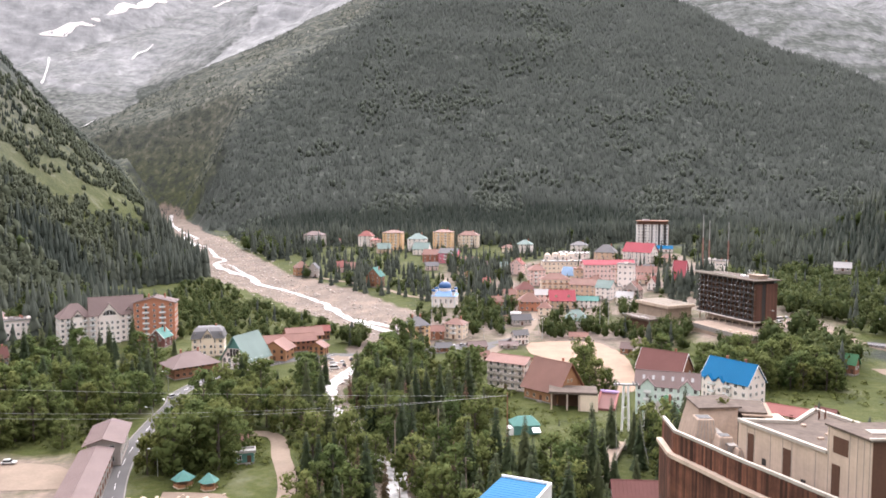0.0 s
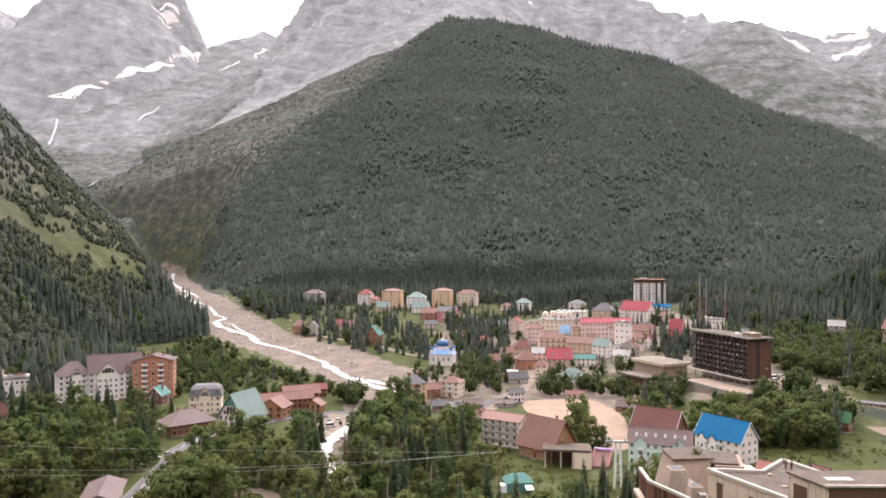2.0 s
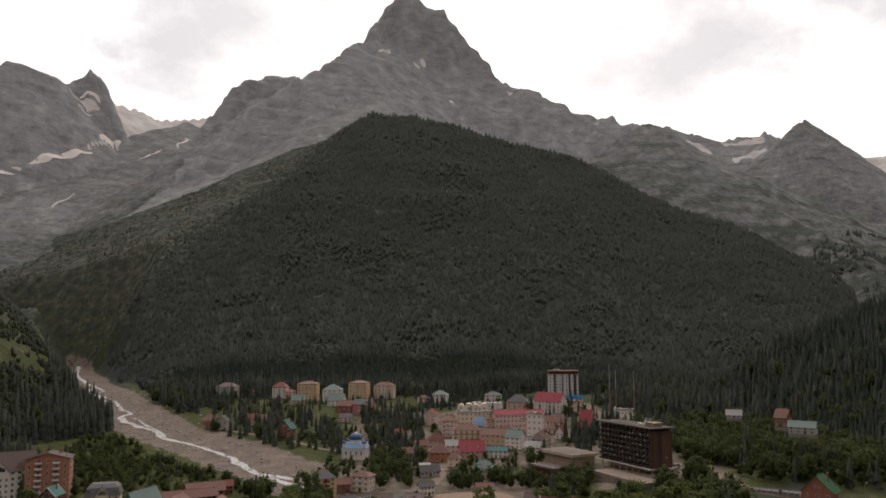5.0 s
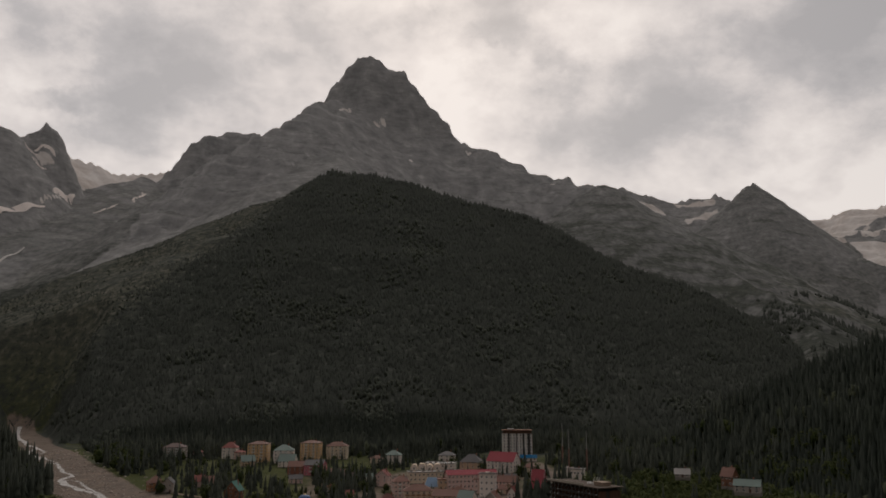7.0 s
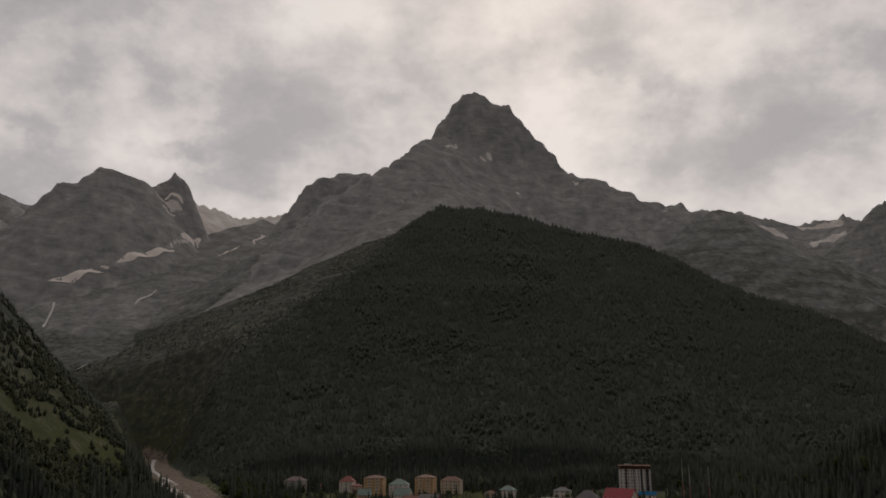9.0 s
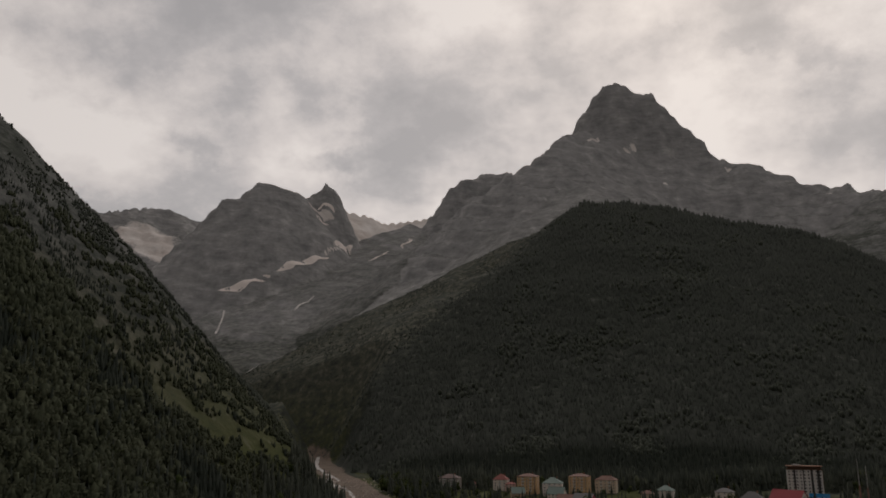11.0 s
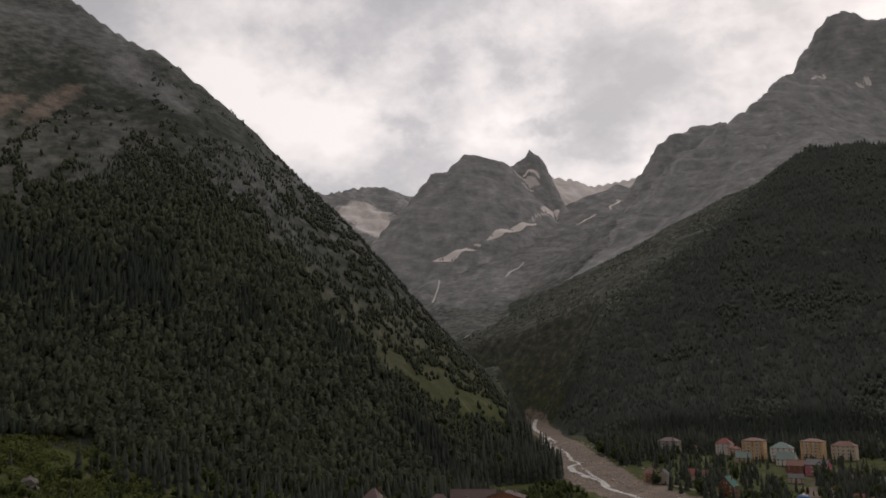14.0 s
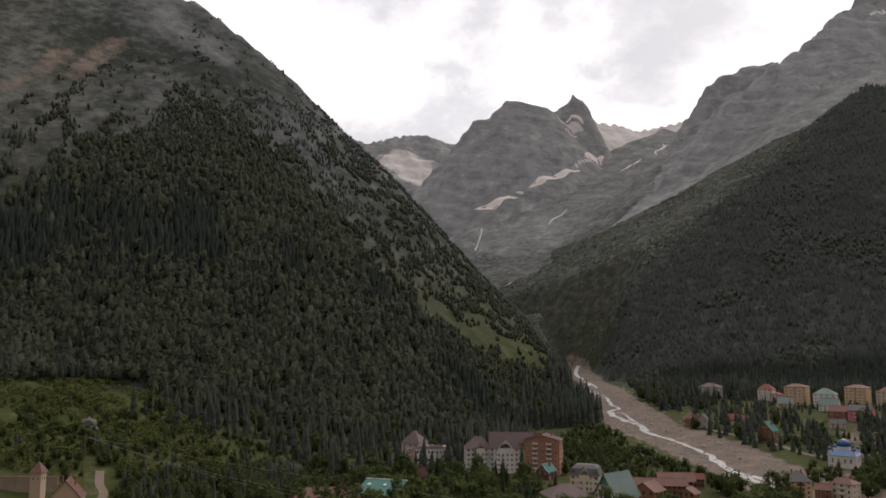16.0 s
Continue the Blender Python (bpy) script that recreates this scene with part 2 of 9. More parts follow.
def terrain_material():
    """Grass, rock, snow and gravel by how the ground is covered; forest soil elsewhere."""
    m, nt, b = shader("mountain_ground")
    L = nt.links.new
    geo = nt.nodes.new("ShaderNodeNewGeometry")
    cover = nt.nodes.new("ShaderNodeAttribute"); cover.attribute_name = "cover"
    more = nt.nodes.new("ShaderNodeSeparateColor")
    L(cover.outputs["Color"], more.inputs[0])
    def noise_at(scale, detail=6.0, stretch=None, turn=(0, 0, 0)):
        n = node(nt, "ShaderNodeTexNoise", Scale=scale, Detail=detail, Roughness=0.62)
        if stretch:
            mp = node(nt, "ShaderNodeMapping"); mp.inputs["Scale"].default_value = stretch; mp.inputs["Rotation"].default_value = turn
            L(geo.outputs["Position"], mp.inputs[0]); L(mp.outputs[0], n.inputs["Vector"])
        else:
            L(geo.outputs["Position"], n.inputs["Vector"])
        return n
    def ramp(src, *stops):
        r = nt.nodes.new("ShaderNodeValToRGB")
        e = r.color_ramp.elements
        e[0].position, e[0].color = stops[0][0], (*stops[0][1], 1)
        e[1].position, e[1].color = stops[-1][0], (*stops[-1][1], 1)
        for p, c in stops[1:-1]:
            e.new(p).color = (*c, 1)
        L(src, r.inputs[0])
        return r
    def edge(mask, noise_node, width=0.3, rough=0.9):
        """A mask roughened by noise."""
        a = node(nt, "ShaderNodeMath"); a.operation = "MULTIPLY_ADD"; a.inputs[1].default_value, a.inputs[2].default_value = rough, -rough / 2
        L(noise_node.outputs["Fac"], a.inputs[0])
        s = node(nt, "ShaderNodeMath"); s.operation = "ADD"
        L(mask, s.inputs[0]); L(a.outputs[0], s.inputs[1])
        r = nt.nodes.new("ShaderNodeMapRange"); r.inputs["From Min"].default_value, r.inputs["From Max"].default_value = 0.5 - width, 0.5 + width
        L(s.outputs[0], r.inputs["Value"])
        return r.outputs["Result"]
    n_big, n_mid, n_fine = noise_at(0.012), noise_at(0.06), noise_at(0.5)
    n_strata = noise_at(0.034, 12.0, (0.50, 0.55, 1.5), (0, radians(14), 0))
    n_gully = noise_at(0.018, 14.0, (1.0, 1.0, 0.5))
    n_band = nt.nodes.new("ShaderNodeMix"); n_band.inputs["Factor"].default_value = 0.6
    L(n_strata.outputs["Fac"], n_band.inputs["A"]); L(n_gully.outputs["Fac"], n_band.inputs["B"])
    soil = ramp(n_mid.outputs["Fac"], (0.3, (0.038, 0.043, 0.037)), (0.7, (0.068, 0.075, 0.060)))
    n_turf = nt.nodes.new("ShaderNodeMix"); n_turf.inputs["Factor"].default_value = 0.45
    L(n_mid.outputs["Fac"], n_turf.inputs["A"]); L(n_fine.outputs["Fac"], n_turf.inputs["B"])
    grass = ramp(n_turf.outputs["Result"], (0.28, (0.036, 0.043, 0.015)), (0.5, (0.062, 0.072, 0.020)), (0.72, (0.108, 0.106, 0.036)))
    rock = ramp(n_band.outputs["Result"], (0.36, (0.175, 0.176, 0.177)), (0.47, (0.245, 0.243, 0.241)), (0.55, (0.292, 0.288, 0.284)), (0.65, (0.395, 0.386, 0.376)))
    snow = ramp(n_big.outputs["Fac"], (0.3, (0.50, 0.44, 0.40)), (0.7, (0.74, 0.70, 0.67)))
    n_pebble = nt.nodes.new("ShaderNodeMix"); n_pebble.inputs["Factor"].default_value = 0.5
    L(n_fine.outputs["Fac"], n_pebble.inputs["A"]); L(n_mid.outputs["Fac"], n_pebble.inputs["B"])
    gravel = ramp(n_pebble.outputs["Result"], (0.34, (0.11, 0.092, 0.078)), (0.5, (0.190, 0.152, 0.124)), (0.66, (0.290, 0.222, 0.170)))
    # drier, greyer turf high above the valley
    alpine = ramp(n_turf.outputs["Result"], (0.3, (0.062, 0.066, 0.048)), (0.5, (0.096, 0.098, 0.070)), (0.7, (0.140, 0.128, 0.098)))
    height = nt.nodes.new("ShaderNodeSeparateXYZ"); L(geo.outputs["Position"], height.inputs[0])
    belt = nt.nodes.new("ShaderNodeMapRange"); belt.inputs["From Min"].default_value, belt.inputs["From Max"].default_value = 50.0, 200.0
    L(height.outputs["Z"], belt.inputs["Value"])
    turf = nt.nodes.new("ShaderNodeMix"); turf.data_type = "RGBA"
    L(belt.outputs["Result"], turf.inputs["Factor"]); L(grass.outputs[0], turf.inputs["A"]); L(alpine.outputs[0], turf.inputs["B"])
    last = soil.outputs[0]
    for col, mask, nz, w, rough in ((turf.outputs["Result"], more.outputs[0], n_mid, 0.25, 1.5), (rock.outputs[0], more.outputs[1], n_mid, 0.45, 1.0), (gravel.outputs[0], cover.outputs["Alpha"], n_mid, 0.2, 0.9), (snow.outputs[0], more.outputs[2], n_mid, 0.08, 0.5)):
        mx = nt.nodes.new("ShaderNodeMix"); mx.data_type = "RGBA"
        L(edge(mask, nz, w, rough), mx.inputs["Factor"]); L(last, mx.inputs["A"]); L(col, mx.inputs["B"])
        last = mx.outputs["Result"]
    L(last, b.inputs["Base Color"])
    b.inputs["Roughness"].default_value = 0.92
    b.inputs["Specular IOR Level"].default_value = 0.12
    bp = node(nt, "ShaderNodeBump", Strength=0.9, Distance=11.0)
    L(n_band.outputs["Result"], bp.inputs["Height"])
    bp2 = node(nt, "ShaderNodeBump", Strength=0.6, Distance=0.4)
    L(n_fine.outputs["Fac"], bp2.inputs["Height"]); L(bp.outputs[0], bp2.inputs["Normal"])
    L(bp2.outputs[0], b.inputs["Normal"])
    return m


TERRAIN = terrain_material()
# far forest greens are paler and greyer: distance haze painted into the base colours
NEEDLES_HAZED = foliage("hazed_forest_needles", (0.046, 0.052, 0.045), (0.076, 0.084, 0.069), size=0.02, vary=0.2)
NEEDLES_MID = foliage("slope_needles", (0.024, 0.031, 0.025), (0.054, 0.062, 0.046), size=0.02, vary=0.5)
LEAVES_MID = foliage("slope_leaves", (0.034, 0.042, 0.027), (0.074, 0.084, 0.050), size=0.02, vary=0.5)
LEAVES_HAZED = foliage("hazed_forest_leaves", (0.064, 0.072, 0.057), (0.108, 0.118, 0.090), size=0.02, vary=0.3)
NEEDLES = foliage("spruce_needles", (0.020, 0.030, 0.014), (0.052, 0.066, 0.027), vary=0.4)
LEAVES = foliage("broad_leaves", (0.058, 0.082, 0.026), (0.150, 0.185, 0.060), vary=0.35, through_light=0.4)
LEAVES_VILLAGE = foliage("village_leaves", (0.042, 0.058, 0.020), (0.112, 0.134, 0.046), vary=0.35, through_light=0.4)
SHRUB = foliage("shrub_leaves", (0.050, 0.066, 0.018), (0.128, 0.146, 0.042), vary=0.4, through_light=0.3)
DRY = foliage("dry_needles", (0.06, 0.045, 0.025), (0.15, 0.095, 0.055))
BARK = surface("bark", (0.10, 0.08, 0.065), 0.9, grain=0.8, grain_size=6)

# ---- terrain: one polar sheet; ridges are lines in the plan, slopes fall away from them ----
def lattice(ix, iy, seed):
    h = (ix.astype(np.int64) * 374761393 + iy.astype(np.int64) * 668265263 + seed * 69069) & 0x7FFFFFFF
    h = ((h ^ (h >> 13)) * 1274126177) & 0x7FFFFFFF
    return ((h ^ (h >> 16)) & 0xFFFF) / 65535.0


def vnoise(x, y, seed=0):
    ix, iy = np.floor(x), np.floor(y)
    fx, fy = x - ix, y - iy
    fx, fy = fx * fx * (3 - 2 * fx), fy * fy * (3 - 2 * fy)
    a, b = lattice(ix, iy, seed), lattice(ix + 1, iy, seed)
    c, d = lattice(ix, iy + 1, seed), lattice(ix + 1, iy + 1, seed)
    return (a + (b - a) * fx) * (1 - fy) + (c + (d - c) * fx) * fy


def fbm(x, y, octaves=4, seed=0, ridged=False):
    s, a, t = 0.0, 1.0, 0.0
    for k in range(octaves):
        n = vnoise(x, y, seed + 17 * k)
        s, t = s + a * (1 - np.abs(2 * n - 1) if ridged else n), t + a
        x, y, a = x * 2.03 + 5.3, y * 2.03 - 3.1, a * 0.5
    return s / t


def step(a, b, v):
    k = np.clip((v - a) / (b - a), 0, 1)
    return k * k * (3 - 2 * k)


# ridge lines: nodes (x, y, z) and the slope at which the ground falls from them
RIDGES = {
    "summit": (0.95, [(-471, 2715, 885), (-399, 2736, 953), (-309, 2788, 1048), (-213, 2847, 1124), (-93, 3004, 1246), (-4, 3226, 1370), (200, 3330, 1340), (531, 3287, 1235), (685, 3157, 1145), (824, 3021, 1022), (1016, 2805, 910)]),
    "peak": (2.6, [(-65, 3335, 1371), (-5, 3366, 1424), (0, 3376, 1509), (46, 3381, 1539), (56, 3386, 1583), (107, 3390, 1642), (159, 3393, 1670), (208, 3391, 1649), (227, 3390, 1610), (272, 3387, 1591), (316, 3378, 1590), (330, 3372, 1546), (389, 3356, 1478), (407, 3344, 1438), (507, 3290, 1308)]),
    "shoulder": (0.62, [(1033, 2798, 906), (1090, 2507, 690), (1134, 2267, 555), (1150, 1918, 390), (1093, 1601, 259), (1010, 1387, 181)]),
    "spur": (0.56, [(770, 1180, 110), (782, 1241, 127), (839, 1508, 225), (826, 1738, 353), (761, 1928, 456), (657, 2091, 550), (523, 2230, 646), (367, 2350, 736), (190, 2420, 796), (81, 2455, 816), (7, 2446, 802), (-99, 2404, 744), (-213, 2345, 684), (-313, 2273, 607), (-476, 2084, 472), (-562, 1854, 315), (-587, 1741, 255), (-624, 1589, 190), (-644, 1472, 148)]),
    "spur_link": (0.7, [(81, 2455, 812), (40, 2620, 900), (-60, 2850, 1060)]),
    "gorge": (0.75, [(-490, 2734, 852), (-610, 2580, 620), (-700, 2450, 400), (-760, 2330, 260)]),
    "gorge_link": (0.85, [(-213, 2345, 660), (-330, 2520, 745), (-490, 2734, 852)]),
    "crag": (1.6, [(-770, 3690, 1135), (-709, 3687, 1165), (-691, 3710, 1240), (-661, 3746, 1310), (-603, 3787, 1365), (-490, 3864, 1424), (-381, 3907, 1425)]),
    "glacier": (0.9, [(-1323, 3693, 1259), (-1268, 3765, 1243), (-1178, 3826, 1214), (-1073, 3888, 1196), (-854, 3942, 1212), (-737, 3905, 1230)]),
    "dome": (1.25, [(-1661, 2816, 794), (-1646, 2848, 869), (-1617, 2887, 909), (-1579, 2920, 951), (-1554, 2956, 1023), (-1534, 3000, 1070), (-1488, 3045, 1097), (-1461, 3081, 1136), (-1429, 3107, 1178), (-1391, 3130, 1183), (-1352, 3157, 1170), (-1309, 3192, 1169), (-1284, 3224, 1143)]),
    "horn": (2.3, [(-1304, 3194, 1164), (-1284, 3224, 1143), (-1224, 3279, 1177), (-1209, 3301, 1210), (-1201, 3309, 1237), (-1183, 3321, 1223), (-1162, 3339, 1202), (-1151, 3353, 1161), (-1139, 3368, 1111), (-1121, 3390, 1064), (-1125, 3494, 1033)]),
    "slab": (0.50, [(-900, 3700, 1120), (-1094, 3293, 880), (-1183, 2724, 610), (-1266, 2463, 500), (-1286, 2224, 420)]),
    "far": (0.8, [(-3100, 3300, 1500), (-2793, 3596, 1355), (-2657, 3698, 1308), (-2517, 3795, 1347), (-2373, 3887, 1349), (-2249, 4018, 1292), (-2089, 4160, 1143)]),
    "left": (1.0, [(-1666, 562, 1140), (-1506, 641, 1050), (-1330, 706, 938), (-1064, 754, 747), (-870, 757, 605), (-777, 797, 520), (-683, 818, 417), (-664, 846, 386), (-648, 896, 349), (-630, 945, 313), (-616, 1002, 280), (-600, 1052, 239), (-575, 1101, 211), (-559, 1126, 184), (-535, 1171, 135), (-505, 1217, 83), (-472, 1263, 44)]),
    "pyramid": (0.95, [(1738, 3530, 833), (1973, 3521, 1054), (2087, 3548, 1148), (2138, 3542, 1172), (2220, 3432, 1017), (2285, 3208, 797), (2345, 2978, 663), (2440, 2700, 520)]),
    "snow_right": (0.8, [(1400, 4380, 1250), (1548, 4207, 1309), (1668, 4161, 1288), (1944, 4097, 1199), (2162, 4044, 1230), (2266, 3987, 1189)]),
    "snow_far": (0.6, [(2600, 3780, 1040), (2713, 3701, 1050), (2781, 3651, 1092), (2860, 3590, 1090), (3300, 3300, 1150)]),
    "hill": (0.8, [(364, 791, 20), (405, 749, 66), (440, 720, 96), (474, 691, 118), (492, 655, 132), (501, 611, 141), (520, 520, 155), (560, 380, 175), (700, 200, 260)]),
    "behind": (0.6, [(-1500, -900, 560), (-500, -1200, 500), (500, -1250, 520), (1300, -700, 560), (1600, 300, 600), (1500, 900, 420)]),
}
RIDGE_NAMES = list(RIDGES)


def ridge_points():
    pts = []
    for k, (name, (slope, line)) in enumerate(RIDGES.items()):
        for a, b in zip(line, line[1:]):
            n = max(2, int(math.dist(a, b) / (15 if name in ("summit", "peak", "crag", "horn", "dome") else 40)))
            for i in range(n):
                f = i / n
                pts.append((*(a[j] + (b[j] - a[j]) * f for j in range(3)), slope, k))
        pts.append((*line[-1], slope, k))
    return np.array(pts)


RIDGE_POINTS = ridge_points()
FACE = [(-624, -587, -562, -476, -313, -213, -99, 7, 81, 190, 367, 523, 657, 761, 826, 839), (1589, 1741, 1854, 2084, 2273, 2345, 2404, 2446, 2455, 2420, 2350, 2230, 2091, 1928, 1738, 1508),
        (190, 255, 315, 472, 607, 684, 744, 802, 816, 796, 736, 646, 550, 456, 353, 225)]
RIVER = [(-900, 1640), (-760, 1580), (-640, 1540), (-535, 1500), (-522, 1463), (-402, 1175), (-342, 1009), (-270, 850), (-190, 690), (-118, 600), (-62, 510), (-33, 462), (-34, 420), (-46, 370), (-52, 333), (-42, 291),
         (-29, 258), (-18, 237), (-12, 200), (-5, 120), (10, -60), (-30, -400)]


def line_distance(x, y, line):
    best = np.full(np.shape(x), 1e9)
    for (ax, ay), (bx, by) in zip(line, line[1:]):
        dx, dy = bx - ax, by - ay
        f = np.clip(((x - ax) * dx + (y - ay) * dy) / (dx * dx + dy * dy), 0, 1)
        best = np.minimum(best, np.hypot(x - ax - f * dx, y - ay - f * dy))
    return best


def valley(x, y):
    """The valley floor without the mountains."""
    z = 0.053 * np.clip(y - 560, 0, 360) + 0.028 * np.clip(y - 920, 0, 1500)
    z = z + 10 * step(95, 175, x) * step(330, 420, y)
    z = z + 75 * step(-260, -620, x) * step(900, 300, y)
    return z


def terrain(x, y):
    """Height of the ground and the number of the ridge it belongs to (-1: valley floor)."""
    x, y = np.asarray(x, float), np.asarray(y, float)
    far = step(500, 1400, np.hypot(x, y))
    wx = x + (fbm(x / 340, y / 340, 3, 3) - 0.5) * 60 * far + (fbm(x / 90, y / 90, 3, 8) - 0.5) * 18 * far
    wy = y + (fbm(x / 340, y / 340, 3, 5) - 0.5) * 60 * far + (fbm(x / 90, y / 90, 3, 9) - 0.5) * 18 * far
    top = np.full(x.shape, -1e9)
    owner = np.full(x.shape, -1)
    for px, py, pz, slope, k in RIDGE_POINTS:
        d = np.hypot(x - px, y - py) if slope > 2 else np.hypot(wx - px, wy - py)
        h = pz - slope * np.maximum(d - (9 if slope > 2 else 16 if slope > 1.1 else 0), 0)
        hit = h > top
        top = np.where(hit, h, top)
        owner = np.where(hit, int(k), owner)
    # the wooded face under the spur's edge is one broad plane down to the valley floor
    edge_y, edge_z = np.interp(wx, FACE[0], FACE[1]), np.interp(wx, FACE[0], FACE[2])
    foot = np.interp(wx, (-660, -520, -400, -270), (1570, 1500, 1260, 1010))
    down = np.clip((wy - foot) / np.maximum(edge_y - foot, 50), 0, 1)
    face = np.where((wx > -624) & (wx < 839) & (wy < edge_y) & (wy > foot), 25 + (edge_z - 25) * down ** 1.08, -1e9)
    owner = np.where(face > top, RIDGE_NAMES.index("spur"), owner)
    top = np.maximum(top, face)
    base = valley(x, y)
    rise = np.clip((top - base) / 300, 0, 1)
    rocky = np.isin(owner, [RIDGE_NAMES.index(n) for n in ("gorge", "gorge_link", "summit", "peak", "shoulder", "crag", "dome", "horn", "slab", "far", "pyramid", "snow_right", "snow_far")])
    mild = np.isin(owner, [RIDGE_NAMES.index(n) for n in ("shoulder", "pyramid", "slab", "gorge", "gorge_link")])
    crisp = np.isin(owner, [RIDGE_NAMES.index(n) for n in ("peak", "horn", "dome", "crag")])
    top = top + rise * (fbm(x / 260, y / 260, 5, 21, True) - 0.62) * np.where(crisp, 12, np.where(mild, 42, np.where(rocky, 70, np.where(owner == RIDGE_NAMES.index("left"), 34, 50)))) + rise * rocky * (fbm(x / 75, y / 75, 3, 31, True) - 0.6) * np.where(crisp, 8, np.where(mild, 9, 24))
    # beds of rock: tilted ledges and small cliffs
    bed_of = top + 0.22 * x + 40 * (fbm(x / 180, y / 180, 3, 61) - 0.5)
    for tall, share in ((62.0, 0.40), (23.0, 0.15)):
        f = bed_of / tall - np.floor(bed_of / tall)
        top = top + rise * rocky * np.where(mild, 0.3, 1) * share * tall * (step(0.25, 0.75, f) - f)
    d = top - base
    z = base + np.where(d > 0, np.sqrt(d * d + 36) - 6 + 0.0, 0)
    owner = np.where(d > 2, owner, -1)
    z = z + (fbm(x / 60, y / 60, 3, 41) - 0.5) * 2.0 * step(1, 12, d)
    # the river keeps its valley open and its bed lies a little under the banks
    bed = line_distance(x, y, RIVER)
    z = np.minimum(z, base + 1.7 * np.maximum(0, bed - np.where(y > 1400, 10, 26)))
    z = z - 2.2 * step(34, 8, bed) * (d < 4)
    return z, owner


def ground_z(x, y):
    return float(terrain(np.array([x]), np.array([y]))[0][0])


def cover_of(x, y, z, owner, slope):
    """How the ground is covered: weights of grass, rock, snow, gravel."""
    own = lambda *names: np.isin(owner, [RIDGE_NAMES.index(n) for n in names])
    n1, n2 = fbm(x / 120, y / 120, 4, 51), fbm(x / 400, y / 400, 3, 52)
    floor = owner < 0
    high = own("gorge", "gorge_link", "summit", "peak", "shoulder", "crag", "dome", "horn", "slab", "far", "pyramid", "snow_right", "snow_far", "glacier")
    rock = np.where(high, 0.55 + 0.5 * step(0.5, 0.9, slope) + (n1 - 0.5) * 0.5, 0.0)
    rock = np.where(own("shoulder", "pyramid"), rock - 0.36 - 0.12 * step(800, 450, z), rock)
    rust = np.minimum(line_distance(x, y, [(-820, 440), (-830, 483), (-847, 528), (-855, 540)]), line_distance(x, y, [(-813, 537), (-833, 580), (-836, 603)]))
    bald = line_distance(x, y, [(-840, 690), (-796, 695), (-744, 699)])
    rock = np.where(own("summit", "peak") & (slope > 0.8), rock + 0.3, rock)
    rock = np.where(own("spur_link"), 0.8, rock)
    rock = np.where(own("slab"), rock - 0.35 * step(480, 260, z), rock)
    rock = np.where(own("left") & (z > 250), 0.08 + 0.9 * (n1 - 0.5) + 0.40 * step(430, 640, z) + 0.45 * step(40, 10, bald), rock)
    grass = np.where(high, 0.22 + 0.9 * (n2 - 0.5), 0.0)
    grass = np.where(own("gorge", "gorge_link"), 0.30 + (n1 - 0.5) * 0.9 - 0.2 * step(350, 650, z), grass)
    rock = np.where(own("gorge", "gorge_link"), 0.22 + (n1 - 0.5) * 0.9 + 0.35 * step(350, 650, z), rock)
    grass = np.where(own("left") & (z > 120), 0.48 + 1.2 * (n2 - 0.5) - 0.25 * step(640, 740, y), grass)
    grass = np.where(own("spur_link"), 0.6, grass)
    grass = np.where(own("spur"), 0.46 * step(30, -130, x - np.interp(y, CORE_EDGE[0], CORE_EDGE[1])) + (n1 - 0.5) * 0.5, grass)
    grass = np.where(floor, 0.9 - 0.5 * step(0.62, 0.75, n1), grass)
    # a bare gully and the open trail below it on the left spur
    streak = line_distance(x, y, GULLY[:3])
    trail = line_distance(x, y, GULLY)
    # rusty bare scars high on the left mountain and one beside its spur
    scar = np.minimum(rust, streak * 3.5)
    grass = np.where(own("left") & (y > 640) & (z < 210) & (x > -470), 0.75 + (n1 - 0.5) * 0.6, grass)
    grass = np.where(own("left") & (trail < 6 + 15 * step(-450, -395, x)), 1.0, grass)
    snow = np.zeros_like(x)
    for width, line in SNOW:
        d = line_distance(x, y, line)
        snow = np.maximum(snow, np.clip(1.0 - (d + (n1 - 0.5) * width * 1.2) / (1.5 * width + 7), 0, 1) * np.where(d < 3 * width + 30, 1, 0))
    snow = np.where(own("glacier"), 1.0, snow)
    snow = np.where(own("snow_far"), np.maximum(snow, step(0.36, 0.46, n1) * step(1095, 1060, z)), snow)
    rock = np.where(own("glacier"), 0.6, rock)
    bed = line_distance(x, y, RIVER)
    wide = 20 + 11 * step(430, 520, y) - 15 * step(430, 370, y) - 10 * step(900, 1300, y)
    off = line_distance(x + 0, y, [(a + 15 * (1 if 420 < b < 1100 else 0), b + 10 * (1 if 420 < b < 1100 else 0)) for a, b in RIVER])
    gravel = np.where((owner < 0) | (bed < 60), step(wide * 1.15, wide * 0.8, np.minimum(bed * 2.0, off) + (n1 - 0.5) * 20), 0.0)
    # trodden earth between the houses and beside the road
    inner = step(-30, 10, x) * step(250, 215, x) * step(380, 420, y) * step(860, 760, y) + step(-185, -165, x) * step(-92, -104, x) * step(252, 236, y)
    gravel = np.maximum(gravel, np.where(floor, inner * (0.62 + 0.9 * (fbm(x / 25, y / 25, 3, 57) - 0.5)), 0))
    gravel = np.maximum(gravel, 0.62 * step(22, 6, scar + (n1 - 0.5) * 26))
    return np.stack([grass, rock, snow, gravel], 1)


